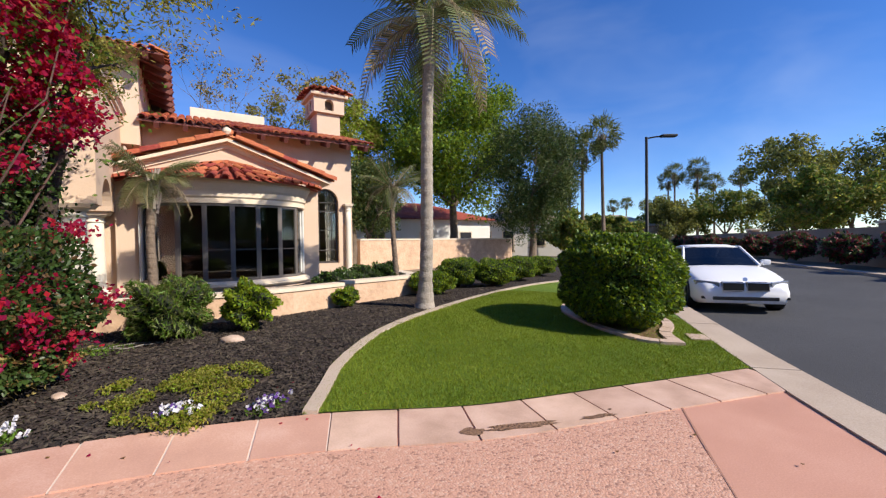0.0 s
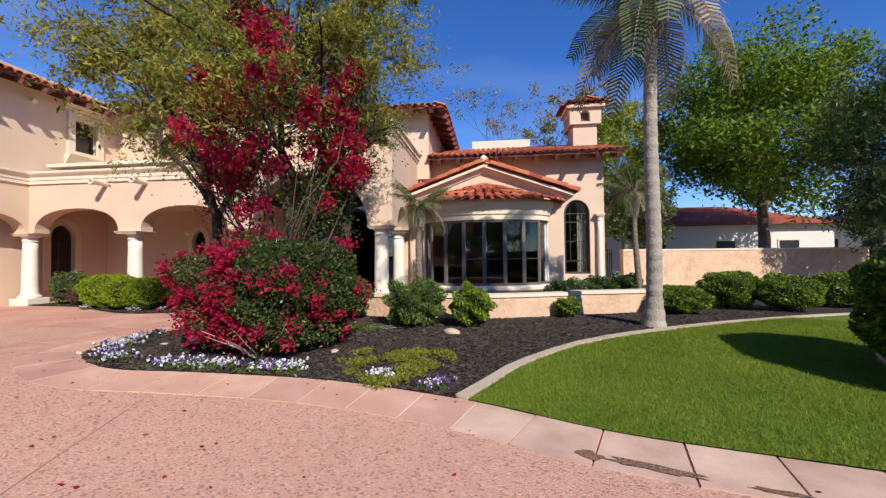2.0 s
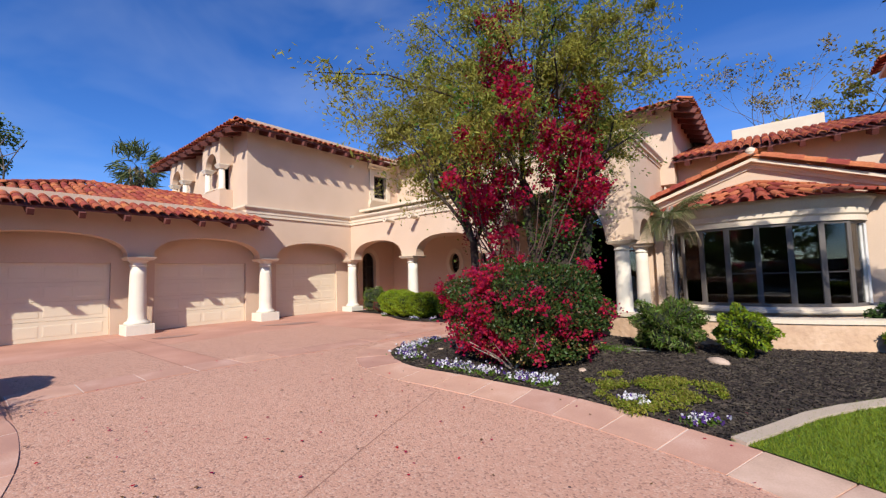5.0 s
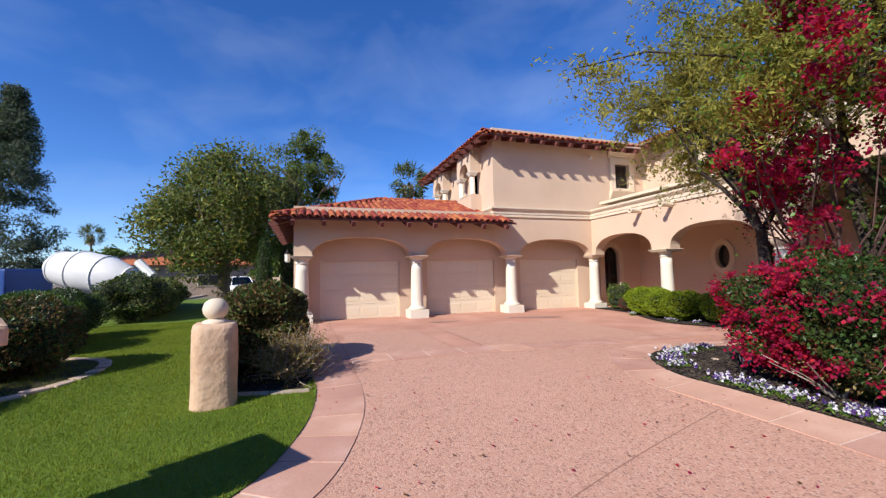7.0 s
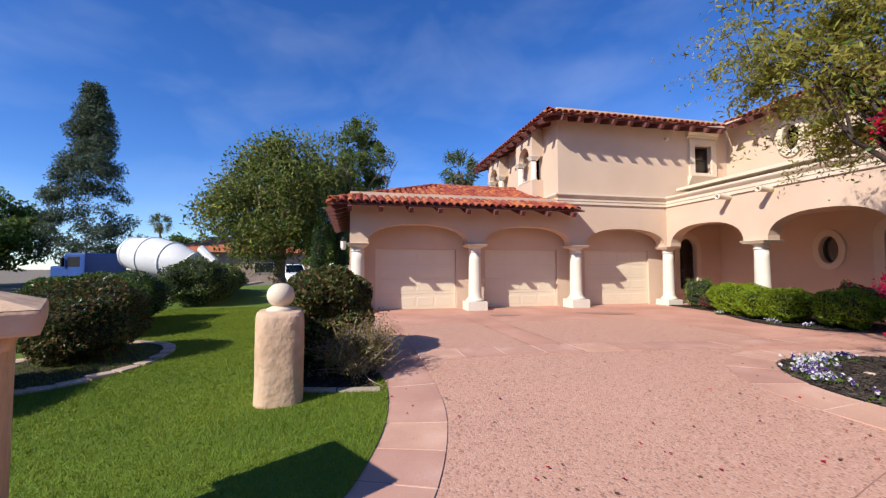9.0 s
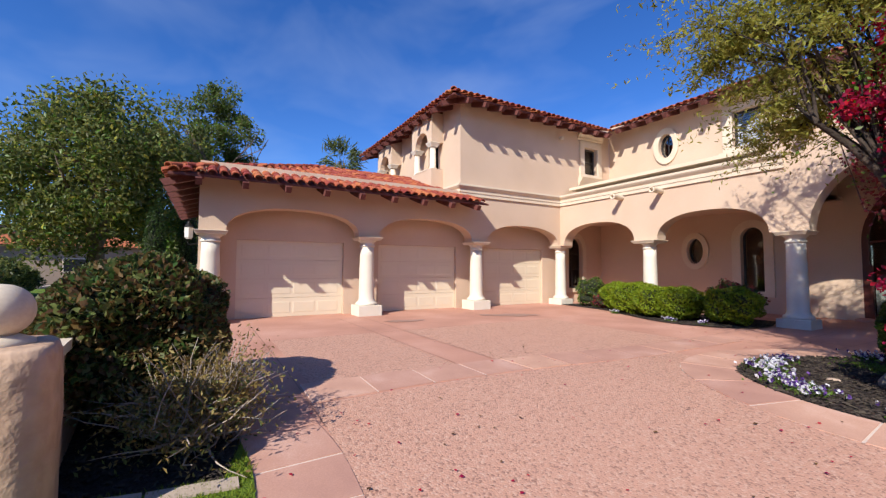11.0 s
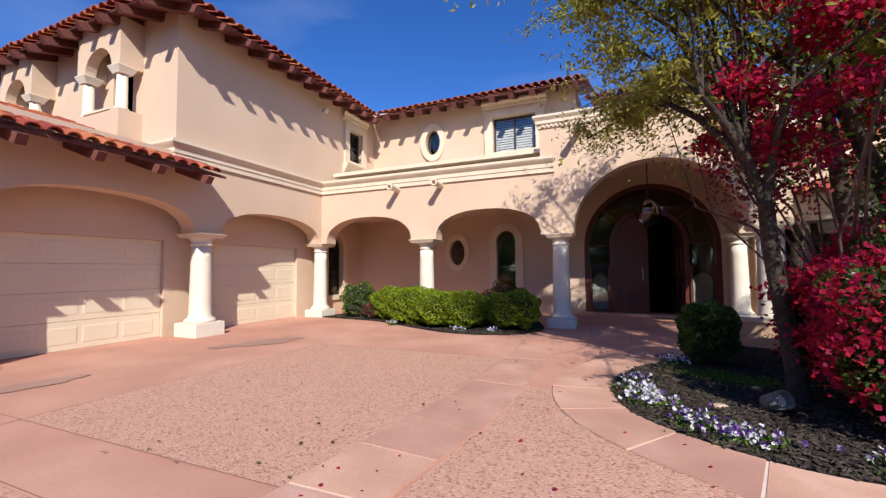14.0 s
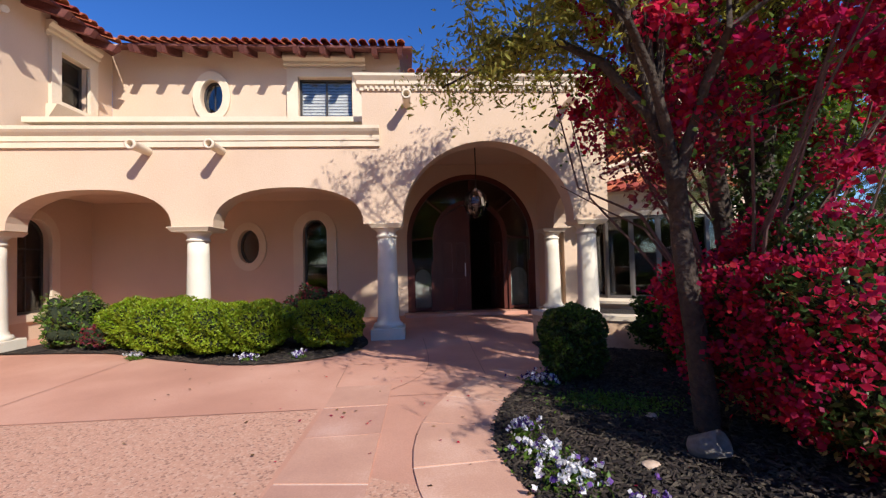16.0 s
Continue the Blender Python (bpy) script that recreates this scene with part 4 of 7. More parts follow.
# bay roof
R = roof("roof_bay", "curved half-cone bay roof of terracotta barrel tiles")
bm = bmesh.new()
apex = bm.verts.new((BX, BY, 3.72))
ring = [bm.verts.new((BX - (RX + 0.42) * math.cos(math.pi * k / 24), BY - (RY + 0.42) * math.sin(math.pi * k / 24), 3.09)) for k in range(25)]
for a, b in zip(ring, ring[1:]):
    bm.faces.new((a, b, apex))
part("roof_deck", bm, TILE, R)
fr = []
for j, f in enumerate((0.0, 0.25, 0.5, 0.72)):
    n = int(22 * (1 - f)) + 2
    for i in range(n):
        a = math.pi * (i + 0.5) / n
        p = Vector((BX - (RX + 0.5) * math.cos(a), BY - (RY + 0.5) * math.sin(a), 3.09))
        top = Vector((BX, BY, 3.76))
        V = (top - p).normalized()
        p = p.lerp(top, f)
        U = V.cross(Vector((0, 0, 1))).normalized()
        N = U.cross(V)
        p = p + N * 0.02
        fr.append(Matrix(((U.x, V.x, N.x, p.x), (U.y, V.y, N.y, p.y), (U.z, V.z, N.z, p.z), (0, 0, 0, 1))))
lay_tiles(R, fr, TILE, len(fr))


# ---- windows and doors ----
def ring_panel(outer, inner, place, d0, d1):
    return panel(outer, [inner], place, d0, d1)


def window(name, label, outer, inner, place, trim_w=None, bars=(), back=0.12, blinds=None, kind_mat=FRAMEDK):
    """outer: the hole in the wall; inner: the glass inside the frame; trim_w: loop round the trim."""
    W = tagged(new(name), label, "window", kind="structure")
    if trim_w:
        part("surround", ring_panel(trim_w, outer, place, -0.07, 0.02), CREAM, W, "cream plaster surround")
    part("window_frame", ring_panel(outer, inner, place, back, back + 0.06), kind_mat, W)
    g = part("pane", panel(inner, [], place, back + 0.025, back + 0.032), GLASS, W)
    g.visible_shadow = False
    for b in bars:
        part("glazing_bar", panel(rect(*b), [], place, back + 0.01, back + 0.05), kind_mat, W)
    if blinds:
        u0, u1, v0, v1 = blinds
        n = int((v1 - v0) / 0.075)
        for i in range(n):
            v = v0 + (i + 0.2) * (v1 - v0) / n
            part("blind_slat", panel(rect(u0, u1, v, v + 0.058), [], place, back + 0.065, back + 0.075), SLAT, W)
    return W


def arched(u0, u1, v0, spring, apex, n=14, power=2.0):
    return [(u0, v0), (u1, v0)] + arch(u0, u1, spring, apex, n, power)[::-1]


Y1 = on_y(12.65)
w = window("window_1", "white shuttered upper window in a cream surround", rect(-7.95, -6.6, 5.26, 6.38), rect(-7.9, -6.65, 5.31, 6.33), Y1, rect(-8.22, -6.34, 5.14, 6.6), [(-7.3, -7.25, 5.31, 6.33)], blinds=(-7.9, -6.65, 5.31, 6.33))
part("lintel_moulding", moulding(bmesh.new(), [(-8.3, 12.65, 6.601), (-6.26, 12.65, 6.601)], CORN[:], lambda i: (0, -1)), CREAM, w)
part("window_sill", boxbm(-8.3, -6.26, 12.5, 12.65, 5.04, 5.139, bevel=0.01), CREAM, w)
window("window_2", "small oval upper window in a cream surround", oval(-10.05, 5.87, 0.27, 0.43), oval(-10.05, 5.87, 0.22, 0.38), Y1, oval(-10.05, 5.87, 0.45, 0.64), [(-10.06, -10.04, 5.5, 6.24)])
XT = on_x(-12.421)
w = window("window_3", "small upper window in a cream surround", rect(11.13, 11.88, 5.15, 6.2), rect(11.19, 11.82, 5.21, 6.14), XT, rect(10.9, 12.11, 5.0, 6.42), [(11.18, 11.83, 5.66, 5.7)], blinds=(11.19, 11.82, 5.21, 6.14))
part("lintel_moulding", moulding(bmesh.new(), [(-12.421, 10.82, 6.421), (-12.421, 12.18, 6.421)], CORN, lambda i: (1, 0)), CREAM, w)
bm = boxbm(-12.421, -12.2, 10.84, 12.16, 4.72, 4.999)
for v in bm.verts:
    if v.co.z < 4.8 and v.co.x > -12.3:
        v.co.x, v.co.z = -12.4, v.co.z - 0.05
part("window_sill", bm, CREAM, w)
YP = on_y(13.0)
window("window_4", "tall arched porch window in a cream surround", arched(-7.98, -7.37, 0.85, 2.45, 2.8, 12), arched(-7.93, -7.42, 0.9, 2.45, 2.75, 12), YP, arched(-8.22, -7.13, 0.7, 2.45, 3.02, 14), [(-7.93, -7.42, 1.6, 1.63)])
window("window_5", "oval porch window in a cream surround", oval(-9.34, 2.13, 0.27, 0.43), oval(-9.34, 2.13, 0.22, 0.38), YP, oval(-9.34, 2.13, 0.44, 0.62), [])
window("window_6", "arched porch window with dark bars in a cream surround", arched(11.0, 11.8, 0.75, 2.3, 2.75), arched(11.05, 11.75, 0.8, 2.3, 2.7), on_x(-13.15), arched(10.8, 12.0, 0.6, 2.3, 2.95), [(11.39, 11.41, 0.8, 2.7), (11.05, 11.75, 1.5, 1.53), (11.05, 11.75, 2.1, 2.13)])
window("window_7", "tall arched wing window with slim dark bars", arched(3.78, 4.66, 0.86, 2.98, 3.47, 18), arched(3.85, 4.59, 0.93, 2.98, 3.4, 18), on_y(14.1), None, [(3.85, 4.59, 1.3, 1.33), (3.85, 4.59, 2.0, 2.02), (3.85, 4.59, 2.68, 2.71), (3.85, 4.59, 2.98, 3.01), (4.0, 4.015, 1.3, 3.2), (4.43, 4.445, 1.3, 3.2)])
bm = bmesh.new()
rows = [[bm.verts.new((4.3 + 0.028 * k, 14.5 + 0.04 * math.sin(k * 1.7), z)) for k in range(13)] for z in (0.8, 3.4)]
for k in range(12):
    bm.faces.new((rows[0][k], rows[0][k + 1], rows[1][k + 1], rows[1][k]))
tagged(part("curtain", bm, CURTAIN), "sheer white curtain hanging inside the arched wing window", "curtain")
# loggia boxes on the tower's south face
for i, x0 in enumerate((-15.0, -18.4)):
    place = on_y(5.05)
    L = tagged(new("wall_loggia_%d" % (i + 1)), "projecting stucco loggia with a small arch and columns", "wall", kind="structure")
    part("front", panel([(x0, 6.75), (x0, 5.75), (x0 + 0.28, 5.75)] + arch(x0 + 0.28, x0 + 1.22, 5.75, 6.22, 14) + [(x0 + 1.22, 5.75), (x0 + 1.5, 5.75), (x0 + 1.5, 6.75)], [], place, 0, 0.2), STUCCO, L)
    for sx in (x0, x0 + 1.3):
        part("side", boxbm(sx, sx + 0.2, 5.251, 5.499, 5.75, 6.75), STUCCO, L)
    part("parapet", boxbm(x0, x0 + 1.5, 5.05, 5.499, 3.9, 4.85), STUCCO, L)
    part("sill", boxbm(x0 + 0.3, x0 + 1.2, 5.03, 5.499, 4.851, 4.9, bevel=0.01), CREAM, L)
    for cx in (x0 + 0.16, x0 + 1.34):
        c = thing("column", "short white painted column of the tower loggia", "column", (cx, 5.19, 4.85), 0, "loggia columns")
        part("shaft", lathe([(0.13, 0), (0.13, 0.05), (0.105, 0.08), (0.095, 0.75)], 18), WHITE, c, smooth=True)
        bm = boxbm(-0.19, 0.19, -0.19, 0.19, 0.75, 0.899, bevel=0.015)
        for v in bm.verts:
            if v.co.z < 0.8:
                v.co.x, v.co.y = v.co.x * 0.68, v.co.y * 0.68
        part("capital", bm, WHITE, c)
    window("window_8", "arched tower window with slim dark bars", arched(-14.55, -13.85, 4.9, 5.75, 6.1, 12), arched(-14.5, -13.9, 4.95, 5.75, 6.05, 12), on_y(5.5), None, [(-14.21, -14.19, 4.95, 6.05), (-14.5, -13.9, 5.4, 5.42)])


def garage_door(c, label):
    t = thing("garage_door", label, "garage door", (-13.24, c, gz(-13.2, c)), 0, "garage doors")
    h = 2.22 - gz(-13.2, c)
    for s in range(4):
        z0 = 0.004 + s * (h / 4)
        sec = part("door_section", boxbm(-0.04, 0, -1.355, 1.355, z0, z0 + h / 4 - 0.006, bevel=0.004), DOORP, t)
        for q in range(4):
            y0 = -1.25 + q * 0.635
            bm = boxbm(0.0, 0.006, y0, y0 + 0.58, z0 + 0.09, z0 + h / 4 - 0.1)
            for v in bm.verts:
                if v.co.x > 0.003:
                    v.co.y += 0.03 if v.co.y < y0 + 0.2 else -0.03
                    v.co.z += 0.03 if v.co.z < z0 + 0.2 else -0.03
            part("raised_panel", bm, DOORP, sec)
    return t


for c in DOORS:
    garage_door(c, "closed beige sectional garage door with raised panels")

# entrance door: arched screen with a door ajar
E = tagged(new("door_1"), "arched mahogany entrance with glazed sides, one leaf standing open", "door", kind="structure")
place = on_y(13.0)
HOLE = arch(-5.18, -2.01, 2.2, 3.81, 26)[::-1] + [(-5.18, 0.3), (-2.01, 0.3)]
LEAVES = arch(-4.62, -2.62, 2.26, 3.26, 22)[::-1] + [(-4.62, 0.31), (-2.62, 0.31)]
part("outer_frame", panel(DOORARC[::-1] + [(-5.31, 0.2), (-1.88, 0.2)], [HOLE], place, 0.0, 0.16), DOORWOOD, E)
part("inner_frame", panel(LEAVES, [arch(-4.5, -2.74, 2.26, 3.14, 22)[::-1] + [(-4.5, 0.32), (-2.74, 0.32)]], place, 0.03, 0.15), DOORWOOD, E)
for a in (0, 42, 90, 138, 180):
    ca, sa = math.cos(radians(a)), math.sin(radians(a))
    bm = tube(bmesh.new(), [(-3.62 + 0.97 * ca, 13.09, 2.26 + 0.97 * sa), (-3.595 + 1.6 * ca, 13.09, 2.2 + 1.62 * sa)], 0.032, 6)
    part("glazing_bar", bm, DOORWOOD, E)
for u0, u1 in ((-5.18, -4.62), (-2.62, -2.01)):
    part("glazing_bar", panel(rect(u0, u1, 0.32, 0.4), [], place, 0.05, 0.13), DOORWOOD, E)
    for du in (0.0, u1 - u0 - 0.06):
        part("side_post", panel(rect(u0 + du, u0 + du + 0.06, 0.3, 1.62), [], place, -0.03, 0.06), DOORWOOD, E)
    part("etched_panel", panel([(u0 + 0.07, 0.41), (u1 - 0.07, 0.41)] + arch(u0 + 0.07, u1 - 0.07, 1.15, 1.42, 10)[::-1], [], place, 0.1, 0.108), ETCHED, E, "frosted etched glass panel")
g = part("pane", panel(HOLE, [LEAVES], place, 0.085, 0.092), GLASS, E)
g.visible_shadow = False


def leaf(u0, u1, spring, apex_v, hinge_left):
    """One half of the arched double door in its own frame of reference."""
    half = [p for p in arch(-0.88, 0.88, 2.05, 2.9, 22)]
    half = [p for p in half if (p[0] <= 0.001 if hinge_left else p[0] >= -0.001)]
    pts = half[::-1] + ([(-0.88, 0.1), (0, 0.1)] if hinge_left else [(0, 0.1), (0.88, 0.1)])
    if not hinge_left:
        pts = [(0, 0.1), (0.88, 0.1)] + half[::-1]
    bm = panel(pts, [], lambda u, v, d: (u + (0.88 if hinge_left else -0.88), d, v), 0, 0.06)
    for z0, z1 in ((0.25, 0.95), (1.1, 1.9)):
        for x0 in (0.14, 0.5):
            s = 1 if hinge_left else -1
            a, b = sorted((s * x0, s * (x0 + 0.25)))
            box(bm, a, b, -0.025, 0.0, z0, z1, bevel=0.01)
    return bm


d1 = part("door_leaf", leaf(0, 0, 0, 0, True), DOORWOOD, E)
d1.matrix_basis = pose(-4.5, 13.1, 0.21)
part("door_handle", tube(bmesh.new(), [(0.73, -0.06, 1.0), (0.73, -0.07, 1.35)], 0.015, 8), ALLOY, d1, "brushed metal pull handle")
d2 = part("door_leaf", leaf(0, 0, 0, 0, False), DOORWOOD, E)
d2.matrix_basis = pose(-2.74, 13.1, 0.21, 0, 0, -78)
tagged(part("door_step", boxbm(-5.4, -1.8, 12.6, 13.3, 0.15, 0.3, bevel=0.02), SALMON), "low salmon concrete step before the entrance", "step", kind="structure")
# entry pendant lantern
t = thing("pendant_lantern", "globe shaped glass lantern hanging on a rod in the entry", "lamp", (-3.7, 11.3, 2.88))
part("rod", tube(bmesh.new(), [(0, 0, 0.36), (0, 0, 1.33)], 0.012, 6), IRON, t)
part("globe", lathe([(0.05, -0.3), (0.2, -0.2), (0.28, 0.0), (0.24, 0.2), (0.1, 0.33), (0.04, 0.37)], 12), GLASS, t)
for k in range(6):
    a = k * math.pi / 3
    part("rib", tube(bmesh.new(), [(r * math.cos(a), r * math.sin(a), z) for r, z in ((0.06, -0.31), (0.21, -0.2), (0.29, 0), (0.25, 0.2), (0.1, 0.34))], 0.007, 5), IRON, t)


# scuppers
def scupper(x, z):
    t = thing("scupper_pipe", "cream painted clay roof drain spout", "drain pipe", (x, 9.85, z), 0, "roof spouts")
    bm = bmesh.new()
    lathe([(0.075, 0), (0.075, 0.44), (0.088, 0.45), (0.088, 0.5), (0.055, 0.5), (0.05, 0.2)], 16, bm, cap=False)
    for v in bm.verts:
        v.co = (v.co.x, -v.co.z, v.co.y)
    bmesh.ops.recalc_face_normals(bm, faces=bm.faces)
    part("pipe", bm, CREAM, t, smooth=True)
    return t


for x, z in ((-9.84, 3.73), (-8.57, 3.73), (-5.2, 4.6), (-2.1, 4.6)):
    scupper(x, z)

# chimney
t = thing("chimney", "stucco chimney with arched vents and a small tiled cap", "chimney", (5.08, 17.0, 5.42))
t.scale = (1.12, 1.12, 1.06)
part("shaft", boxbm(-0.42, 0.42, -0.5, 0.5, -0.6, 1.35), STUCCO, t)
part("head", panel(rect(-0.55, 0.55, 1.35, 1.95), [arched(-0.16, 0.16, 1.45, 1.72, 1.86, 8)], lambda u, v, d: (u, d, v), -0.62, -0.4), STUCCO, t)
part("head_side", panel(rect(-0.4, 0.62, 1.35, 1.95), [arched(-0.25, -0.02, 1.45, 1.72, 1.86, 8), arched(0.15, 0.38, 1.45, 1.72, 1.86, 8)], lambda u, v, d: (d, u, v), -0.55, -0.36), STUCCO, t)
# solid block, dark brown for the shade seen through the vents
part("vent_shade", boxbm(-0.3, 0.55, -0.39, 0.62, 1.35, 1.95), DIM_INSIDE, t)
part("cornice", boxbm(-0.68, 0.68, -0.75, 0.75, 1.95, 2.08, bevel=0.04), STUCCO, t)
part("cap", boxbm(-0.6, 0.6, -0.66, 0.66, 2.081, 2.16), TILE, t)
fr = slope_frames((-0.72, -0.78, 2.12), (1, 0, 0), (0, 1, 0.28), 6, 2) + slope_frames((0.72, -0.78, 2.12), (0, 1, 0), (-1, 0, 0.28), 6, 2) + slope_frames((-0.72, 0.78, 2.12), (0, -1, 0), (1, 0, 0.28), 6, 2)
for m in fr:
    o = new("tile", TILE_ME)
    o.parent, o.matrix_basis = t, m
tagged(part("parapet_rear", boxbm(0.3, 3.2, 20.0, 20.5, 6.2, 7.4, bevel=0.03), CREAM), "cream parapet block on the rear roof", "wall", kind="structure")


# ---- low garden walls ----
def site_wall(name, line, h, thick, label, cap_h=0.07, mat=STUCCO2, capm=CREAM):
    W = tagged(new(name), label, "wall", kind="structure")
    for nm, o, z0, z1, m in (("body", thick / 2, -0.12, h, mat), ("coping", thick / 2 + 0.03, h + 0.001, h + cap_h, capm)):
        a, b = offset_line(line, o), offset_line(line, -o)
        bm = bmesh.new()
        ring = []
        for p, q in zip(a, b):
            g0 = min(gz(*p), gz(*q))
            ring.append([bm.verts.new((*p, g0 * (nm == "body") + z0 + (0.16 if nm == "coping" else 0))), bm.verts.new((*p, z1 + 0.16)), bm.verts.new((*q, z1 + 0.16)), bm.verts.new((*q, g0 * (nm == "body") + z0 + (0.16 if nm == "coping" else 0)))])
        for r, s in zip(ring, ring[1:]):
            for k in range(4):
                bm.faces.new((r[k], r[(k + 1) % 4], s[(k + 1) % 4], s[k]))
        bm.faces.new(ring[0]), bm.faces.new(ring[-1])
        bmesh.ops.recalc_face_normals(bm, faces=bm.faces)
        part(nm, bm, m, W)
    return W


site_wall("garden_wall_1", curve([(-2.95, 9.35), (-2.75, 8.8), (-2.1, 8.35), (-1.2, 7.95), (0.1, 7.75), (1.4, 7.8), (2.75, 8.2)], 5), 0.5, 0.24, "low curved peach stucco planter wall with cream coping")
site_wall("garden_wall_2", curve([(2.88, 8.5), (3.6, 8.62), (4.75, 8.95), (5.1, 9.6), (5.3, 11.0)], 5), 0.5, 0.24, "low peach stucco planter wall with cream coping")
drape("planter_soil", curve([(-2.8, 9.4), (-2.0, 8.5), (0.1, 7.9), (1.4, 7.95), (2.75, 8.35), (4.75, 9.1), (5.1, 11), (5.3, 14)], 4) + [(3.5, 14), (3.4, 12.1), (-1.3, 12.1), (-1.4, 9.8)], 0.2, MULCH, 1.0, "raised planter soil behind the low wall", "planter")
site_wall("garden_wall_3", curve([(7.0, 18.4), (12, 19.6), (17.5, 20.3), (18.8, 20.9), (19.6, 22.2)], 5), 1.52, 0.25, "tall peach stucco garden wall with cream coping", 0.08)
site_wall("garden_wall_4", curve([(-5.05, -2.2), (-7, -2.4), (-9.2, -2.75), (-12, -3.1), (-16, -3.4)], 5), 0.78, 0.22, "low peach stucco wall with pale coping behind a clipped bush")
t = thing("metal_gate", "dark iron garden gate between wing and garden wall", "gate", (5.6, 17.0, 0.2), 45)
for k in range(8):
    part("bar", boxbm(0.16 * k, 0.16 * k + 0.03, -0.015, 0.015, 0.0, 1.55), IRON, t)
for z in (0.15, 1.35):
    part("rail", boxbm(0, 1.2, -0.02, 0.02, z, z + 0.05), IRON, t)

# ball-topped post and street pillar
t = thing("gate_post", "rough peach stucco post topped with a pale ball", "post", (-4.74, -2.24, gz(-4.74, -2.24)), 8)
bm = bmesh.new()
rings = []
for z, k in ((-0.05, 1.02), (0.05, 1.0), (0.3, 0.99), (0.6, 1.0), (0.85, 0.985), (0.94, 0.97), (0.985, 0.92), (1.0, 0.84)):
    ring = []
    for q in range(40):
        a = 2 * math.pi * q / 40
        ca, sa = math.cos(a), math.sin(a)
        w = 1 + 0.012 * math.sin(3 * a + z * 5) + random.uniform(-0.006, 0.006)
        ring.append(bm.verts.new((0.33 * k * w * math.copysign(abs(ca) ** 0.55, ca), 0.26 * k * w * math.copysign(abs(sa) ** 0.55, sa), z)))
    rings.append(ring)
for a, b in zip(rings, rings[1:]):
    for q in range(40):
        bm.faces.new((a[q], a[(q + 1) % 40], b[(q + 1) % 40], b[q]))
bm.faces.new(rings[-1])
part("body", bm, STUCCO2, t, smooth=True)
part("collar", lathe([(0.16, 0.98), (0.15, 1.02), (0.08, 1.05)], 18), CREAM, t, smooth=True)
part("ball", lathe([(0.02 + 0.13 * math.sin(math.pi * k / 12), 1.17 - 0.135 * math.cos(math.pi * k / 12)) for k in range(13)], 20), CREAM, t, smooth=True)
t = thing("street_pillar", "square weathered stucco pillar with a pyramid cap", "pillar", (-2.0, -3.34, gz(-2.0, -3.34)), 30)
t.scale = (1.3, 1.3, 1.0)
part("base", boxbm(-0.32, 0.32, -0.32, 0.32, -0.1, 0.14, bevel=0.03), CREAM, t)
part("base_moulding", boxbm(-0.29, 0.29, -0.29, 0.29, 0.141, 0.2, bevel=0.025), CREAM, t)
part("body", boxbm(-0.25, 0.25, -0.25, 0.25, 0.2, 1.28, bevel=0.02), STUCCO2, t)
bm = boxbm(-0.34, 0.34, -0.34, 0.34, 1.29, 1.4, bevel=0.015)
part("cap", bm, STUCCO2, t)
bm = bmesh.new()
vs = [bm.verts.new((x, y, 1.401)) for x, y in ((-0.335, -0.335), (0.335, -0.335), (0.335, 0.335), (-0.335, 0.335))]
ap = bm.verts.new((0, 0, 1.55))
for k in range(4):
    bm.faces.new((vs[k], vs[(k + 1) % 4], ap))
bm.faces.new(vs[::-1])
part("pyramid", bm, STUCCO2, t)
bm = boxbm(-0.27, 0.27, -0.27, 0.27, 1.22, 1.289, bevel=0.02)
part("neck", bm, STUCCO2, t)


# ---- plants ----
rng = np.random.default_rng(7)


def leaves_mesh(name, points, size, mat, parent, label="", aspect=0.5, up=0.35, outward=None, fold=0.25, kind="stuff"):
    """Many small folded leaves, one at each point."""
    P = np.asarray(points)
    n = len(P)
    d = rng.normal(size=(n, 3))
    if outward is not None:
        d = d * 0.75 + outward * 0.9
    d[:, 2] += up * 0.4
    d /= np.linalg.norm(d, axis=1)[:, None] + 1e-9
    r = rng.normal(size=(n, 3))
    s = np.cross(d, r)
    s /= np.linalg.norm(s, axis=1)[:, None] + 1e-9
    nn = np.cross(d, s)
    L = (size * rng.uniform(0.6, 1.3, n))[:, None]
    tip, base = P + d * L * 0.5, P - d * L * 0.5
    a = P + s * L * aspect * 0.5 + nn * L * fold * 0.3
    b = P - s * L * aspect * 0.5 + nn * L * fold * 0.3
    V = np.stack([base, a, tip, b], 1).reshape(-1, 3)
    me = bpy.data.meshes.new(name)
    F = np.arange(n * 4).reshape(-1, 4)
    T = np.concatenate([F[:, [0, 1, 2]], F[:, [0, 2, 3]]])
    me.vertices.add(len(V)), me.vertices.foreach_set("co", V.ravel())
    me.loops.add(len(T) * 3), me.loops.foreach_set("vertex_index", T.ravel())
    me.polygons.add(len(T)), me.polygons.foreach_set("loop_start", np.arange(0, len(T) * 3, 3))
    me.update(calc_edges=True)
    ob = mesh_part(name, me, mat, parent, label)
    return tagged(ob, kind=kind) if kind else ob


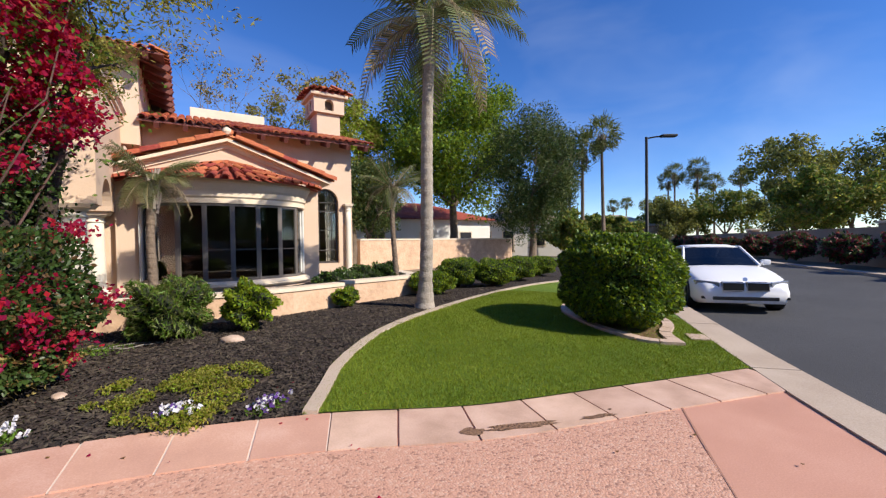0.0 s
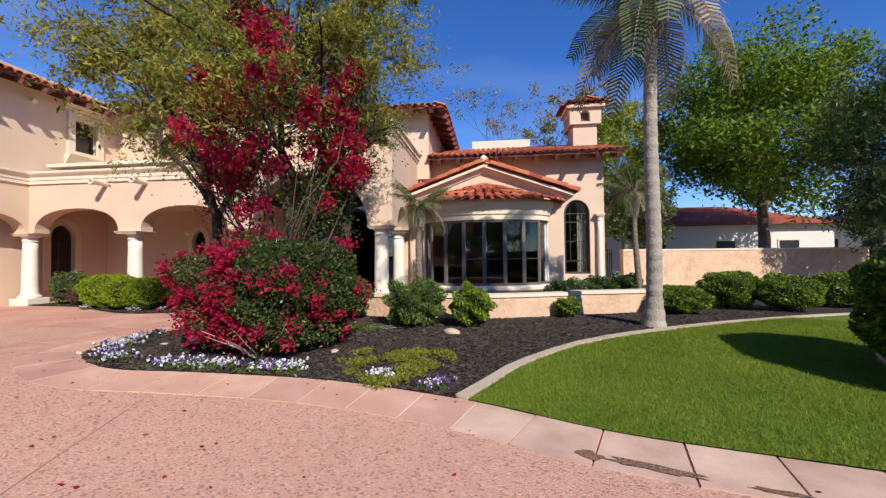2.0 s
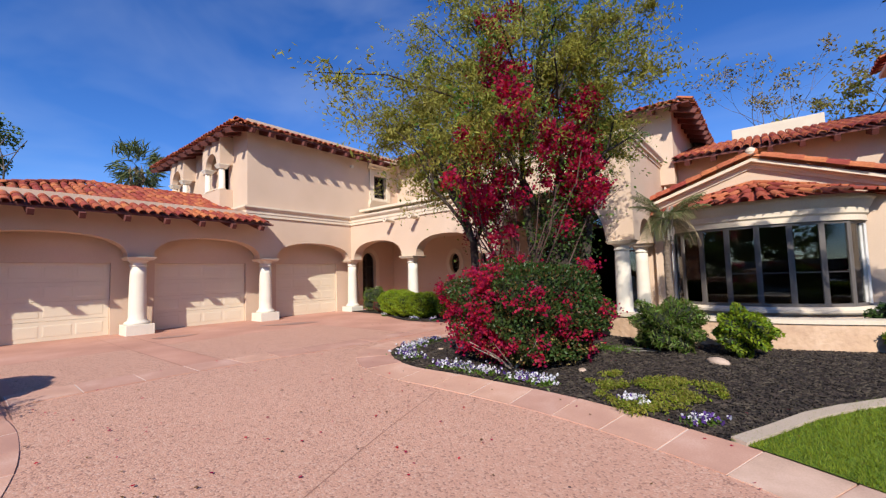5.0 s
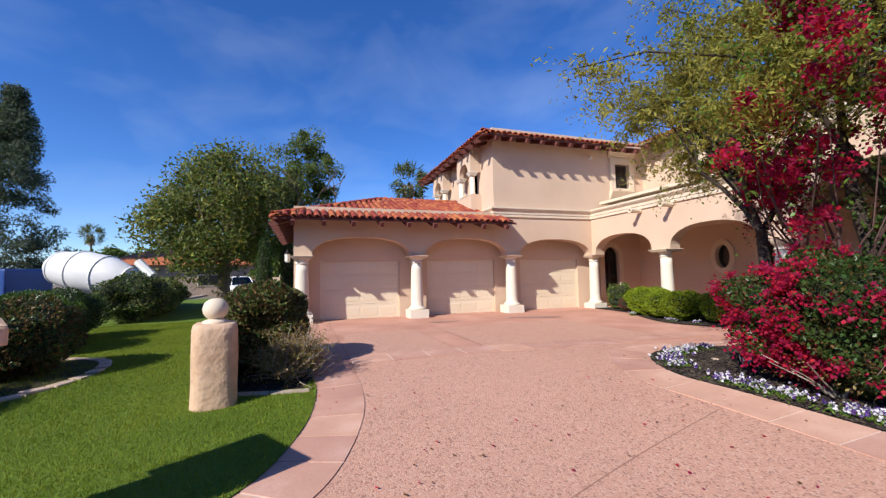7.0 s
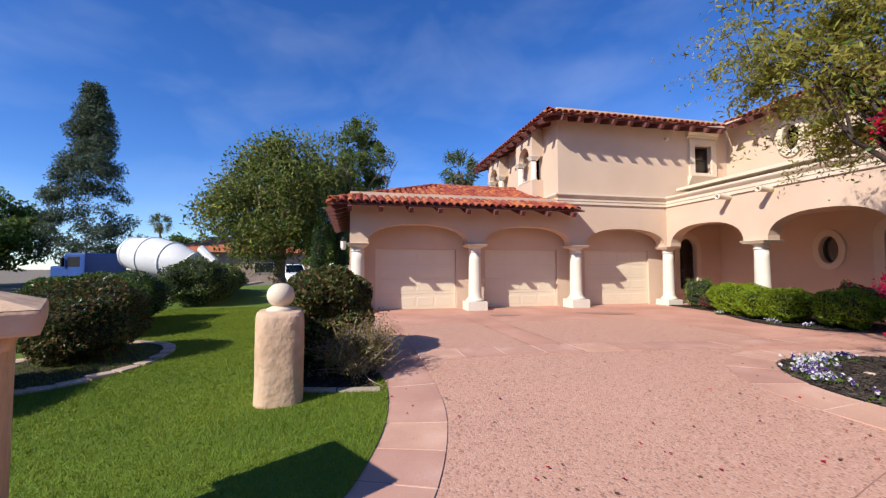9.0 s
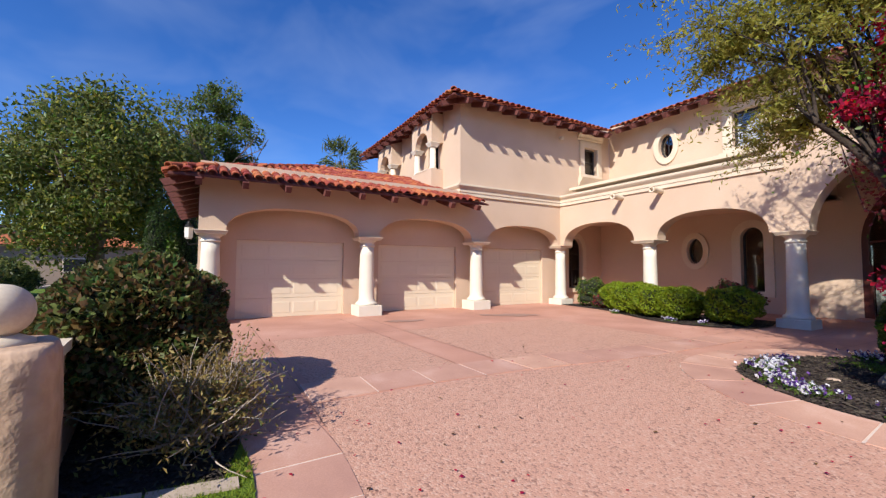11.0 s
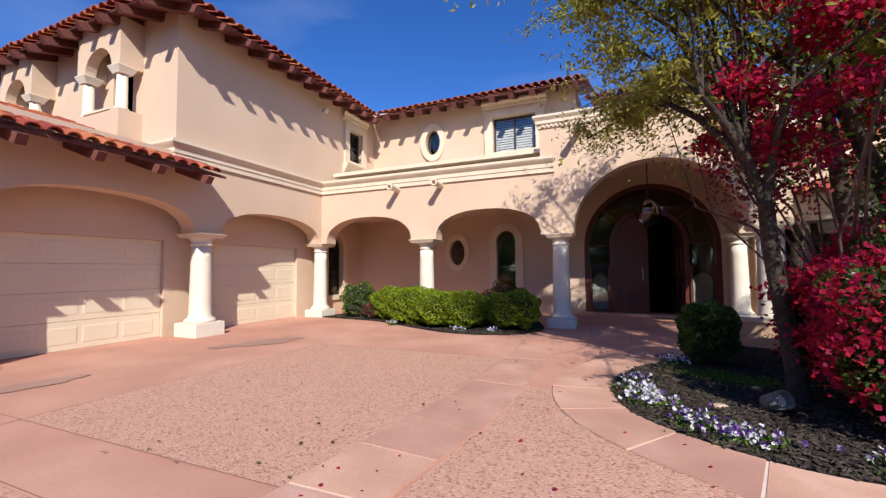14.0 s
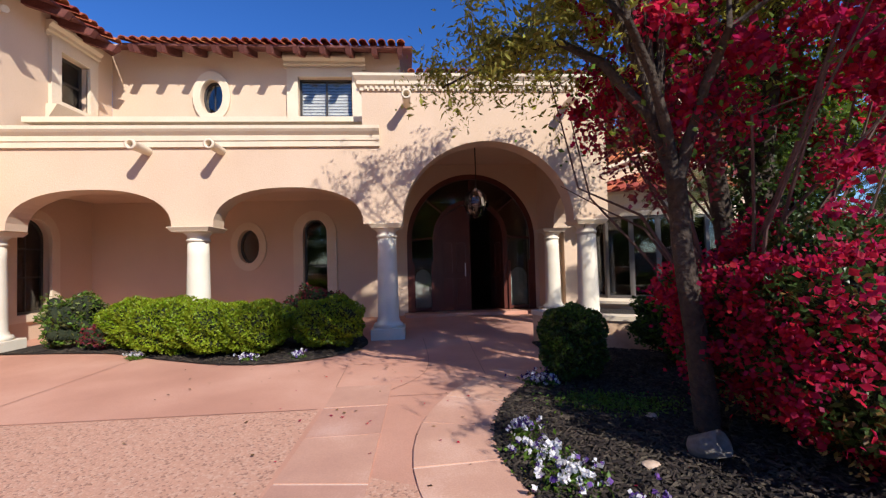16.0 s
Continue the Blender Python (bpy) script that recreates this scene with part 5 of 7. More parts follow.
def blob(n, c, r, power=2.0, shell=0.55, lump=0.16, zmin=None, seed=0):
    """Points near the surface of a lumpy, rounded body, and the outward directions."""
    d = rng.normal(size=(n, 3))
    d /= np.linalg.norm(d, axis=1)[:, None]
    if power != 2.0:
        d = d / (np.abs(d) ** power).sum(1)[:, None] ** (1 / power)
    k = 1 + lump * (np.sin(d[:, 0] * 5.1 + seed) * np.cos(d[:, 1] * 4.3 + seed * 2) + 0.6 * np.sin(d[:, 2] * 7.7 + seed * 3 + d[:, 0] * 6))
    rad = (1 - (1 - shell) * rng.random(n) ** 1.8) * k
    P = np.asarray(c) + d * rad[:, None] * np.asarray(r)
    if zmin is not None:
        keep = P[:, 2] > zmin
        return P[keep], d[keep]
    return P, d


def core(name, c, r, mat, parent, power=2.0, lump=0.16, seed=0, s=0.8):
    """An opaque filler core for a dense bush, coloured as the shade inside it."""
    bm = bmesh.new()
    bmesh.ops.create_icosphere(bm, subdivisions=4, radius=1)
    for v in bm.verts:
        d = v.co.normalized()
        if power != 2.0:
            d = d / (sum(abs(q) ** power for q in d) ** (1 / power))
        k = 1 + lump * (math.sin(d.x * 5.1 + seed) * math.cos(d.y * 4.3 + seed * 2) + 0.6 * math.sin(d.z * 7.7 + seed * 3 + d.x * 6))
        v.co = Vector(c) + Vector((d.x * r[0], d.y * r[1], d.z * r[2])) * k * s
    return part(name, bm, mat, parent, smooth=True)


# near-black stands for the shade between the inner leaves
CORE_SHADE = material("inner_leaf_shade", (0.012, 0.02, 0.008), (0.03, 0.035, 0.015), 0.95, 5, 30, 0.8, 0.04)


def stems(parent, x, y, z, n, h, spread, r=0.012, mat=BOUGH, name="stem", bend=0.3):
    bm = bmesh.new()
    for k in range(n):
        a = random.uniform(0, 2 * math.pi)
        s = spread * random.uniform(0.3, 1)
        hh = h * random.uniform(0.7, 1.1)
        pts = [(x + s * math.cos(a) * f ** (1 + bend) + random.gauss(0, 0.02), y + s * math.sin(a) * f ** (1 + bend) + random.gauss(0, 0.02), z + hh * f) for f in (0, 0.25, 0.5, 0.75, 1)]
        tube(bm, pts, [r, r * 0.85, r * 0.7, r * 0.55, r * 0.3], 5)
    return part(name, bm, mat, parent)


def bush(name, label, x, y, r, h, mats, n, size, power=2.4, group="", lump=0.12, seed=0, z=None, aspect=0.5, turn=0, category="bush", lift=0.08, shell=0.78):
    z = gz(x, y) if z is None else z
    t = thing(name, label, category, (x, y, z), turn, group)
    rx, ry = r if hasattr(r, "__len__") else (r, r)
    c, rr = (0, 0, h / 2 + lift / 2), (rx, ry, (h - lift) / 2)
    core("heart", c, rr, CORE_SHADE, t, power, lump, seed, 0.84)
    for i, (m, share) in enumerate(mats):
        P, d = blob(int(n * share), c, rr, power, shell, lump, 0.02, seed)
        leaves_mesh("foliage", P, size, m, t, outward=d, aspect=aspect)
    stems(t, 0, 0, -0.02, 7, h * 0.45, min(rx, ry) * 0.6, 0.016)
    return t


def branch_tree(bm, p, d, length, r, depth, ends, spread=0.5, grow=0.72, seg=3, gravity=0.0, kids=(2, 3)):
    pts, q, dd = [p], Vector(p), Vector(d).normalized()
    for k in range(seg):
        dd = (dd + Vector((random.gauss(0, 0.12), random.gauss(0, 0.12), random.gauss(0, 0.08) + gravity))).normalized()
        q = q + dd * (length / seg)
        pts.append(q.copy())
    rr = [r * (1 - 0.4 * k / seg) for k in range(seg + 1)]
    tube(bm, pts, rr, 9 if r > 0.08 else 6 if r > 0.03 else 4)
    if depth == 0:
        ends.append((q, dd))
        return
    for k in range(random.randint(*kids)):
        v = Vector((random.gauss(0, 1), random.gauss(0, 1), random.gauss(0, 0.6)))
        nd = (dd + v.normalized() * spread * random.uniform(0.7, 1.3)).normalized()
        branch_tree(bm, q.copy(), nd, length * grow * random.uniform(0.8, 1.15), rr[-1] * 0.8, depth - 1, ends, spread, grow, seg, gravity, kids)
    if depth == 1:
        ends.append((q, dd))


# ---- the big bougainvillea tree ----
random.seed(11)
T = thing("bougainvillea_tree", "feathery mesquite tree overgrown with crimson bougainvillea", "tree", (-2.2, 5.8, 0.22))
bm = bmesh.new()
ends = []
tube(bm, [(0.4, 0.2, -0.1), (0.45, 0.15, 0.6), (0.5, 0.2, 1.4), (0.5, 0.22, 1.9)], [0.34, 0.27, 0.23, 0.19], 12)
tube(bm, [(0.6, 0.35, -0.1), (0.8, 0.35, 0.8), (0.95, 0.3, 1.7), (1.1, 0.25, 2.7), (1.25, 0.15, 3.5)], [0.13, 0.1, 0.085, 0.065, 0.04], 10)
tube(bm, [(0.35, 0.15, 0.4), (0.15, 0.2, 1.2), (0.0, 0.15, 2.0), (-0.1, 0.1, 2.9), (-0.05, 0.0, 3.8)], [0.12, 0.1, 0.085, 0.06, 0.04], 10)
for d, L in (((-0.3, -0.15, 1), 1.45), ((0.28, 0.05, 1), 1.35), ((0.05, 0.5, 1), 1.3), ((0.0, -0.1, 1), 1.6)):
    branch_tree(bm, Vector((0.5, 0.22, 1.8)), Vector(d), L, 0.1, 3, ends, 0.6, 0.8, gravity=0.03)
tube(bm, [(-0.62, -0.42, -0.1), (-0.72, -0.46, 0.7), (-0.84, -0.5, 1.5), (-0.86, -0.5, 2.0)], [0.1, 0.085, 0.075, 0.07], 10)
for d, L in (((-0.35, -0.1, 1), 1.3), ((0.1, -0.5, 0.9), 1.1), ((0.15, 0.4, 0.9), 1.0)):
    branch_tree(bm, Vector((-0.86, -0.5, 1.95)), Vector(d), L, 0.05, 3, ends, 0.62, 0.8)
# long low boughs
tube(bm, [(-0.86, -0.5, 1.95), (-1.05, -0.5, 2.5), (-1.4, -0.45, 2.95), (-1.65, -0.2, 3.25), (-2.0, 0.2, 3.35), (-2.6, 0.6, 3.2)], [0.055, 0.045, 0.038, 0.03, 0.022, 0.01], 8)
tube(bm, [(0.0, -0.6, 3.4), (0.1, -2.2, 3.9), (0.15, -3.6, 3.7), (0.1, -4.5, 3.4)], [0.025, 0.016, 0.01, 0.005], 6)
TOP = []
for k in range(34):
    d = Vector((random.gauss(0, 1), random.gauss(0, 1), random.gauss(0, 1))).normalized() * random.uniform(0.6, 1)
    q = Vector((-0.5 + 2.1 * d.x, -0.5 + 1.9 * d.y, 5.6 + 1.2 * d.z))
    TOP.append((q, 0))
    m = Vector((0.1, 0.0, 3.9)).lerp(q, 0.5) + Vector((0, 0, 0.3))
    tube(bm, [(0.1, 0.0, 3.6), tuple(m), tuple(q)], [0.034, 0.02, 0.008], 5)
for k in range(15):
    d = Vector((random.gauss(0, 1), random.gauss(0, 1), random.gauss(0, 1))).normalized() * random.uniform(0.4, 1)
    q = Vector((-1.7 + 0.9 * d.x, -0.9 + 0.8 * d.y, 4.4 + 0.6 * d.z))
    TOP.append((q, 0))
    tube(bm, [(-0.98, -0.5, 2.4), tuple(Vector((-0.98, -0.45, 2.7)).lerp(q, 0.5) + Vector((0, 0, 0.35))), tuple(q)], [0.028, 0.016, 0.006], 5)
part("trunk", bm, BARK, T, smooth=True)
for k in range(14):
    d = Vector((random.gauss(0, 1), random.gauss(0, 1), random.gauss(0, 1))).normalized() * random.uniform(0.4, 1)
    TOP.append((Vector((1.75 + 0.8 * d.x, -0.1 + 0.7 * d.y, 4.7 + 0.9 * d.z)), 0))
for k in range(10):
    TOP.append((Vector((random.uniform(-2.3, -1.0), random.uniform(-0.9, 0.3), random.uniform(3.3, 4.2))), 0))
E_pts = [(Vector((-2.6, 0.6, 3.3)), 0), (Vector((-2.0, 0.45, 3.35)), 0), (Vector((0.1, -4.2, 3.45)), 0), (Vector((0.1, -3.3, 3.7)), 0), (Vector((0.1, -2.4, 3.9)), 0)]


def sprays(cl, per, sig, droop):
    out = []
    for p, _ in cl:
        base = np.array(p[:])
        for s in range(per):
            d = rng.normal(size=3) * sig
            d[2] = d[2] * 0.6 - abs(d[2]) * droop
            f = rng.random(26) ** 0.8
            out.append(base + d * f[:, None] + rng.normal(size=(26, 3)) * 0.045)
    return np.concatenate(out)


crown = [(p, d) for p, d in ends if p.z > 2.2 and p.x < (1.15 if p.z < 4.6 else 1.75)]
LEAFY = sprays([c for c in crown if c[0].x > -0.9], 13, 0.44, 0.3)
leaves_mesh("crown", LEAFY, 0.08, FERNY, T, "feathery yellow-green leaves", aspect=0.32)
leaves_mesh("crown", sprays([c for c in crown if c[0].x > -0.2] + crown[::5], 2, 0.55, 0.3), 0.085, GREEN_M, T, "green leaves", aspect=0.32)
leaves_mesh("crown", sprays(TOP, 18, 0.45, 0.35), 0.085, FERNY, T, "feathery yellow-green leaves", aspect=0.3)
leaves_mesh("crown", sprays(E_pts * 2 + [c for c in crown if c[0].x <= -0.9], 9, 0.36, 0.5), 0.07, FERNY, T, "feathery yellow-green leaves", aspect=0.32)
# bougainvillea running through the crown: heavy clusters of bracts in a belt above the bare stems
clumps = []
for k in range(84):
    a, q = random.uniform(0, 2 * math.pi), random.uniform(0.6, 1.0)
    z = random.gauss(3.35, 0.6)
    w = 1.4 - 0.35 * abs(z - 3.4)
    clumps.append(Vector((0.0 + w * math.cos(a) * q, -0.15 + 1.1 * math.sin(a) * q, z)))
for p, d in crown:
    if p.z < 5.0 and -1.2 < p.x < 1.5 and random.random() < 0.12:
        clumps.append(p + Vector((random.gauss(0, 0.25), random.gauss(-0.2, 0.3), random.gauss(-0.25, 0.3))))
for k in range(12):
    clumps.append(Vector((0.05 + random.gauss(0, 0.2), -0.9 + random.gauss(0, 0.25), random.uniform(4.3, 6.4))))
    clumps.append(Vector((1.25 + random.gauss(0, 0.22), -0.1 + random.gauss(0, 0.3), random.uniform(2.2, 4.2))))
clumps = [c for c in clumps if c.z > 2.0]
CL = []
for c in clumps:
    for k in range(random.choice((1, 2, 2, 3))):
        o = rng.normal(size=3) * np.array([0.16, 0.14, 0.1]) * (k > 0)
        CL.append(np.array(c[:]) + o + rng.normal(size=(int(rng.uniform(60, 130)), 3)) * rng.uniform(0.045, 0.085))
leaves_mesh("flower_cover", np.concatenate(CL), 0.06, BRACT, T, "crimson bougainvillea bracts", aspect=0.85)
P = np.concatenate([np.array(c[:]) + rng.normal(size=(34, 3)) * 0.28 for c in clumps])
leaves_mesh("vine_foliage", P, 0.06, GREEN_M, T, "green bougainvillea leaves", aspect=0.6)
P, d = blob(3000, (0.6, 0.15, 2.1), (0.6, 0.5, 0.85), 2.0, 0.35, 0.25, 1.3, 2)
leaves_mesh("vine_foliage", P, 0.06, GREEN_D, T, "dark green bougainvillea leaves", aspect=0.6)
P, d = blob(2200, (-0.75, -0.2, 2.5), (0.6, 0.5, 0.7), 2.0, 0.3, 0.25, 1.7, 4)
leaves_mesh("vine_foliage", P, 0.055, REDLEAF, T, "dark red bougainvillea leaves", aspect=0.6)
bm = bmesh.new()
for k in range(26):
    a, z0 = random.uniform(0, 2 * math.pi), random.uniform(0.5, 1.4)
    s = random.uniform(0.5, 1.6)
    pts = [(-0.1 + 0.3 * math.cos(a), -0.2 + 0.3 * math.sin(a), z0)]
    for f in (0.35, 0.7, 1.0):
        pts.append((-0.1 + (0.3 + s * f) * math.cos(a + 0.3 * f) + random.gauss(0, 0.1), -0.2 + (0.3 + s * f) * math.sin(a + 0.3 * f) + random.gauss(0, 0.1), z0 + random.uniform(1.4, 2.6) * f))
    tube(bm, pts, [0.018, 0.014, 0.01, 0.005], 5)
part("vines", bm, BOUGH, T, "tangled bare bougainvillea stems")

# bush at its foot
B = thing("bougainvillea_bush", "rounded bougainvillea bush half covered in crimson flowers", "bush", (-1.85, 4.98, 0.18))
c, rr = (0, 0, 0.82), (1.1, 1.06, 0.78)


def splay(P):
    """Narrows the foot of the bush under its wide, flat top."""
    k = 0.8 + 0.21 * np.clip(P[:, 2] / 1.15, 0, 1)
    return P * np.stack([k, k, np.ones(len(k))], 1)


# filler core, its near-black colour is the bush's inner shade
ob = core("heart", c, rr, CORE_SHADE, B, 2.6, 0.12, 3, 0.8)
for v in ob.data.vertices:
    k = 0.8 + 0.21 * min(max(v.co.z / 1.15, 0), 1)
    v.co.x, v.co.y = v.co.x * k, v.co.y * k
P, d = blob(26000, c, rr, 2.6, 0.74, 0.14, 0.05, 3)
leaves_mesh("foliage", splay(P), 0.056, GREEN_D, B, outward=d, aspect=0.6)
P, d = blob(4000, c, rr, 2.6, 0.8, 0.14, 0.05, 3)
leaves_mesh("foliage", splay(P), 0.056, RUST, B, outward=d, aspect=0.6)
F, fd = [], []
for k in range(640):
    p, q = blob(1, c, (rr[0] * 1.03, rr[1] * 1.03, rr[2] * 1.03), 2.6, 0.99, 0.14, None, 3)
    west = -p[0, 0] * 0.95 - p[0, 1] * 0.3
    if random.random() < 0.1 + 0.5 * smoothstep((west + 0.05) / 0.6) * smoothstep((p[0, 2] + 0.1) / 0.45):
        F.append(splay(p)[0] + rng.normal(size=(56, 3)) * rng.uniform(0.035, 0.075)), fd.append(np.repeat(q, 56, 0))
leaves_mesh("flower_cover", np.concatenate(F), 0.048, BRACT, B, "crimson bracts", aspect=0.85, outward=np.concatenate(fd) * 0.5)
stems(B, 0, -0.5, -0.05, 30, 0.55, 0.8, 0.012, TWIG)
stems(B, -0.3, 0.1, -0.05, 22, 0.6, 0.7, 0.009, TWIG)
P, d = blob(2600, (0, 0, 0.4), (0.92, 0.9, 0.4), 2.4, 0.6, 0.14, 0.08, 3)
leaves_mesh("dry_foliage", P, 0.045, SPARSE, B, "dry leaves round the bare foot", outward=d, aspect=0.5)

# ---- hedges and shrubs ----
bush("clipped_hedge", "large rounded clipped green hedge in a stone-edged bed", 6.2, 4.08, (0.88, 0.84), 1.58, ((GREEN_M, 0.45), (GREEN_D, 0.25), (HEDGE_Y, 0.3)), 30000, 0.075, 3.2, lump=0.07, seed=1, lift=0.12)
for x, y, r, h, s in ((-0.15, 6.75, 0.5, 0.82, 2), ):
    bush("oleander_shrub", "loose green shrub against the planter wall", x, y, r, h, ((GREEN_M, 0.7), (OLIVE, 0.5)), 7000, 0.1, 2.0, seed=s, lump=0.3, aspect=0.2, shell=0.5, group="wall shrubs")
bush("lantana_shrub", "bright yellow-green shrub against the planter wall", 0.86, 6.75, 0.36, 0.75, ((GREEN_Y, 0.8), (GREEN_M, 0.2)), 5000, 0.065, 2.0, seed=5, lump=0.25, shell=0.6, group="wall shrubs")
bush("small_shrub", "small green shrub against the planter wall", 2.75, 7.85, 0.24, 0.42, ((GREEN_Y, 0.6), (GREEN_M, 0.4)), 1800, 0.07, 2.0, seed=6, lump=0.2, shell=0.6, group="wall shrubs")
for x, y, r, h, s in ((5.2, 8.6, 0.6, 0.6, 7), (6.7, 9.6, 0.62, 0.85, 8), (7.6, 9.1, 0.62, 0.8, 9), (9.3, 9.9, 0.62, 0.8, 10), (11.2, 10.8, 0.6, 0.75, 16)):
    bush("round_shrub", "rounded green shrub in the mulch bed", x, y, r, h, ((GREEN_Y, 0.5), (GREEN_M, 0.35), (GREEN_D, 0.15)), 7000, 0.06, 2.3, "bed shrubs", 0.1, s)
for x, y, r, h, s in ((3.0, 9.3, 0.45, 0.5, 31), (3.8, 9.6, 0.5, 0.55, 32), (4.5, 9.9, 0.4, 0.6, 33)):
    bush("planter_shrub", "dark green shrub growing in the raised planter", x, y, r, h + 0.2, ((GREEN_D, 0.8), (GREEN_M, 0.2)), 3500, 0.075, 2.0, "planter shrubs", 0.2, s, shell=0.6)
for i, (x, y, rx, h, m) in enumerate(((-10.0, 9.95, 0.66, 0.86, HEDGE_Y), (-9.15, 9.35, 0.66, 0.88, HEDGE_Y), (-8.35, 9.1, 0.62, 0.84, HEDGE_Y), (-7.7, 9.05, 0.52, 0.8, GREEN_Y))):
    bush("box_hedge", "clipped bright green hedge before the porch", x, y, (rx, 0.55), h, ((m, 0.6), (GREEN_Y, 0.4)), 11000, 0.055, 2.8, "porch hedge", 0.13, 20 + i, turn=-20)
bush("lime_shrub", "yellow-green clipped shrub beside the porch column", -6.55, 9.15, (0.55, 0.5), 0.85, ((HEDGE_Y, 0.75), (GREEN_M, 0.25)), 9000, 0.055, 2.5, seed=25, lump=0.14)
bush("plum_shrub", "dark purple-leaved shrub under the porch arch", -7.0, 10.2, (0.6, 0.4), 0.98, ((REDLEAF, 0.5), (GREEN_D, 0.5)), 4500, 0.07, 2.0, seed=26, lump=0.22, shell=0.55)
bush("rose_bush", "loose leafy rose bush at the garage corner", -11.35, 10.2, (0.5, 0.45), 0.95, ((GREEN_M, 0.6), (OLIVE, 0.4)), 3000, 0.08, 2.0, seed=27, lump=0.3, shell=0.5)
bush("red_shrub", "small shrub with red leaves in the porch bed", -10.55, 9.75, 0.25, 0.5, ((REDLEAF, 0.7), (GREEN_D, 0.3)), 1200, 0.07, 2.0, seed=28, lump=0.25, shell=0.5)
bush("column_shrub", "upright clipped dark green shrub in the mulch bed", -3.34, 6.85, (0.33, 0.33), 0.84, ((GREEN_D, 0.7), (GREEN_M, 0.3)), 8000, 0.05, 3.2, seed=29, lump=0.08)
bush("leafy_shrub", "leafy dark green shrub before the planter wall", -1.75, 7.25, (0.52, 0.42), 1.0, ((GREEN_D, 0.6), (GREEN_M, 0.4)), 7000, 0.075, 2.0, seed=30, lump=0.24, shell=0.6)
bush("clipped_bush", "dense rounded dark green bush beside the low wall", -6.4, -1.85, (0.9, 0.68), 1.36, ((GREEN_D, 0.25), (OLIVE, 0.35), (RUST, 0.4)), 24000, 0.068, 2.5, seed=12, lump=0.1, aspect=0.6)
D = thing("dry_shrub", "half-bare grey-brown shrub with dry twigs", "bush", (-5.5, -1.35, gz(-5.5, -1.35)))
bm = bmesh.new()
tips = []
for k in range(420):
    a, e = random.uniform(0, 2 * math.pi), random.uniform(0.3, 1.5)
    L = random.uniform(0.34, 0.72)
    q = Vector((random.gauss(0, 0.12), random.gauss(0, 0.1), random.uniform(0.0, 0.2)))
    pts = [q]
    dd = Vector((math.cos(a) * math.cos(e), math.sin(a) * math.cos(e), math.sin(e)))
    for s in range(4):
        dd = (dd + Vector((random.gauss(0, 0.34), random.gauss(0, 0.34), random.gauss(0, 0.28)))).normalized()
        q = q + dd * L / 4
        pts.append(q)
    tips += pts[2:]
    tube(bm, pts, [0.009, 0.007, 0.006, 0.004, 0.002], 4)
part("twig_mass", bm, TWIG, D)
leaves_mesh("foliage", np.concatenate([np.array(p[:]) + rng.normal(size=(7, 3)) * 0.05 for p in tips]), 0.04, SPARSE, D, "sparse dry leaves", aspect=0.4)
leaves_mesh("foliage", np.concatenate([np.array(p[:]) + rng.normal(size=(2, 3)) * 0.06 for p in tips if p.z < 0.5]), 0.045, OLIVE, D, "sparse green leaves", aspect=0.4)

# street side hedges
for i, (x, y, rx, ry, h, m) in enumerate(((-6.9, -5.35, 0.8, 0.75, 1.2, RUST), (-9.3, -6.6, 1.2, 0.9, 1.25, GREEN_M), (-11.4, -6.9, 1.0, 0.8, 1.25, GREEN_D), (-4.9, -6.1, 1.0, 0.8, 1.05, GREEN_D))):
    bush("street_hedge", "rounded hedge along the street with reddish tips" if m is RUST else "rounded dark green hedge along the street", x, y, (rx, ry), h, ((m, 0.5), (GREEN_D, 0.5)), 12000, 0.06, 2.6, "street hedges", 0.1, 40 + i)
for i in range(5):
    bush("street_hedge", "grey-green hedge far along the street", -16.5 - 2.3 * i, -7.1 - 0.35 * i + random.uniform(-0.2, 0.2), (1.5, 1.0), random.uniform(1.3, 1.7), ((GREEN_D, 0.5), (OLIVE, 0.5)), 7000, 0.1, 2.5, "far street hedges", 0.16, 50 + i)


def stone_ring(name, cx, cy, rx, ry, label, n=24, gap=()):
    t = tagged(new(name), label, "edging", kind="structure")
    for k in range(n):
        if k in gap:
            continue
        a = 2 * math.pi * k / n
        x, y = cx + rx * math.cos(a), cy + ry * math.sin(a)
        w = math.pi * (rx + ry) / n * 0.47
        bm = boxbm(-w, w, -0.09, 0.09, -0.06, 0.05 + random.uniform(-0.008, 0.012), bevel=0.015)
        o = part("edging_block", bm, STONE, t)
        o.matrix_basis = pose(x, y, gz(x, y), 0, random.uniform(-3, 3), math.degrees(math.atan2(ry * math.cos(a), -rx * math.sin(a))))
    return t


HEDGE_RIM = curve([(7.5, 5.3), (6.9, 5.75), (6.15, 5.3), (5.75, 4.45), (5.58, 3.65), (5.62, 3.2), (5.9, 2.86)], 4) + curve([(5.9, 2.86), (6.35, 3.3), (6.9, 3.55), (7.4, 3.95), (7.7, 4.6), (7.5, 5.3)], 4)[1:]
slab_strip("edging_hedge", HEDGE_RIM, offset_line(HEDGE_RIM, 0.17), "cast pink stone edging round the hedge bed", STONE, 0.34, 0.07, 0.12, "edging")
drape("hedge_soil", HEDGE_RIM[:-1], 0.035, SOIL, 0.7, "bare brown soil under the hedge", "soil")
stone_ring("edging_street_hedge", -6.85, -5.25, 1.35, 0.95, "cast stone edging round a street hedge bed")
drape("street_hedge_soil", oval(-6.85, -5.25, 1.3, 0.9), 0.035, MULCH, 0.7, "dark mulch under the street hedge", "soil")


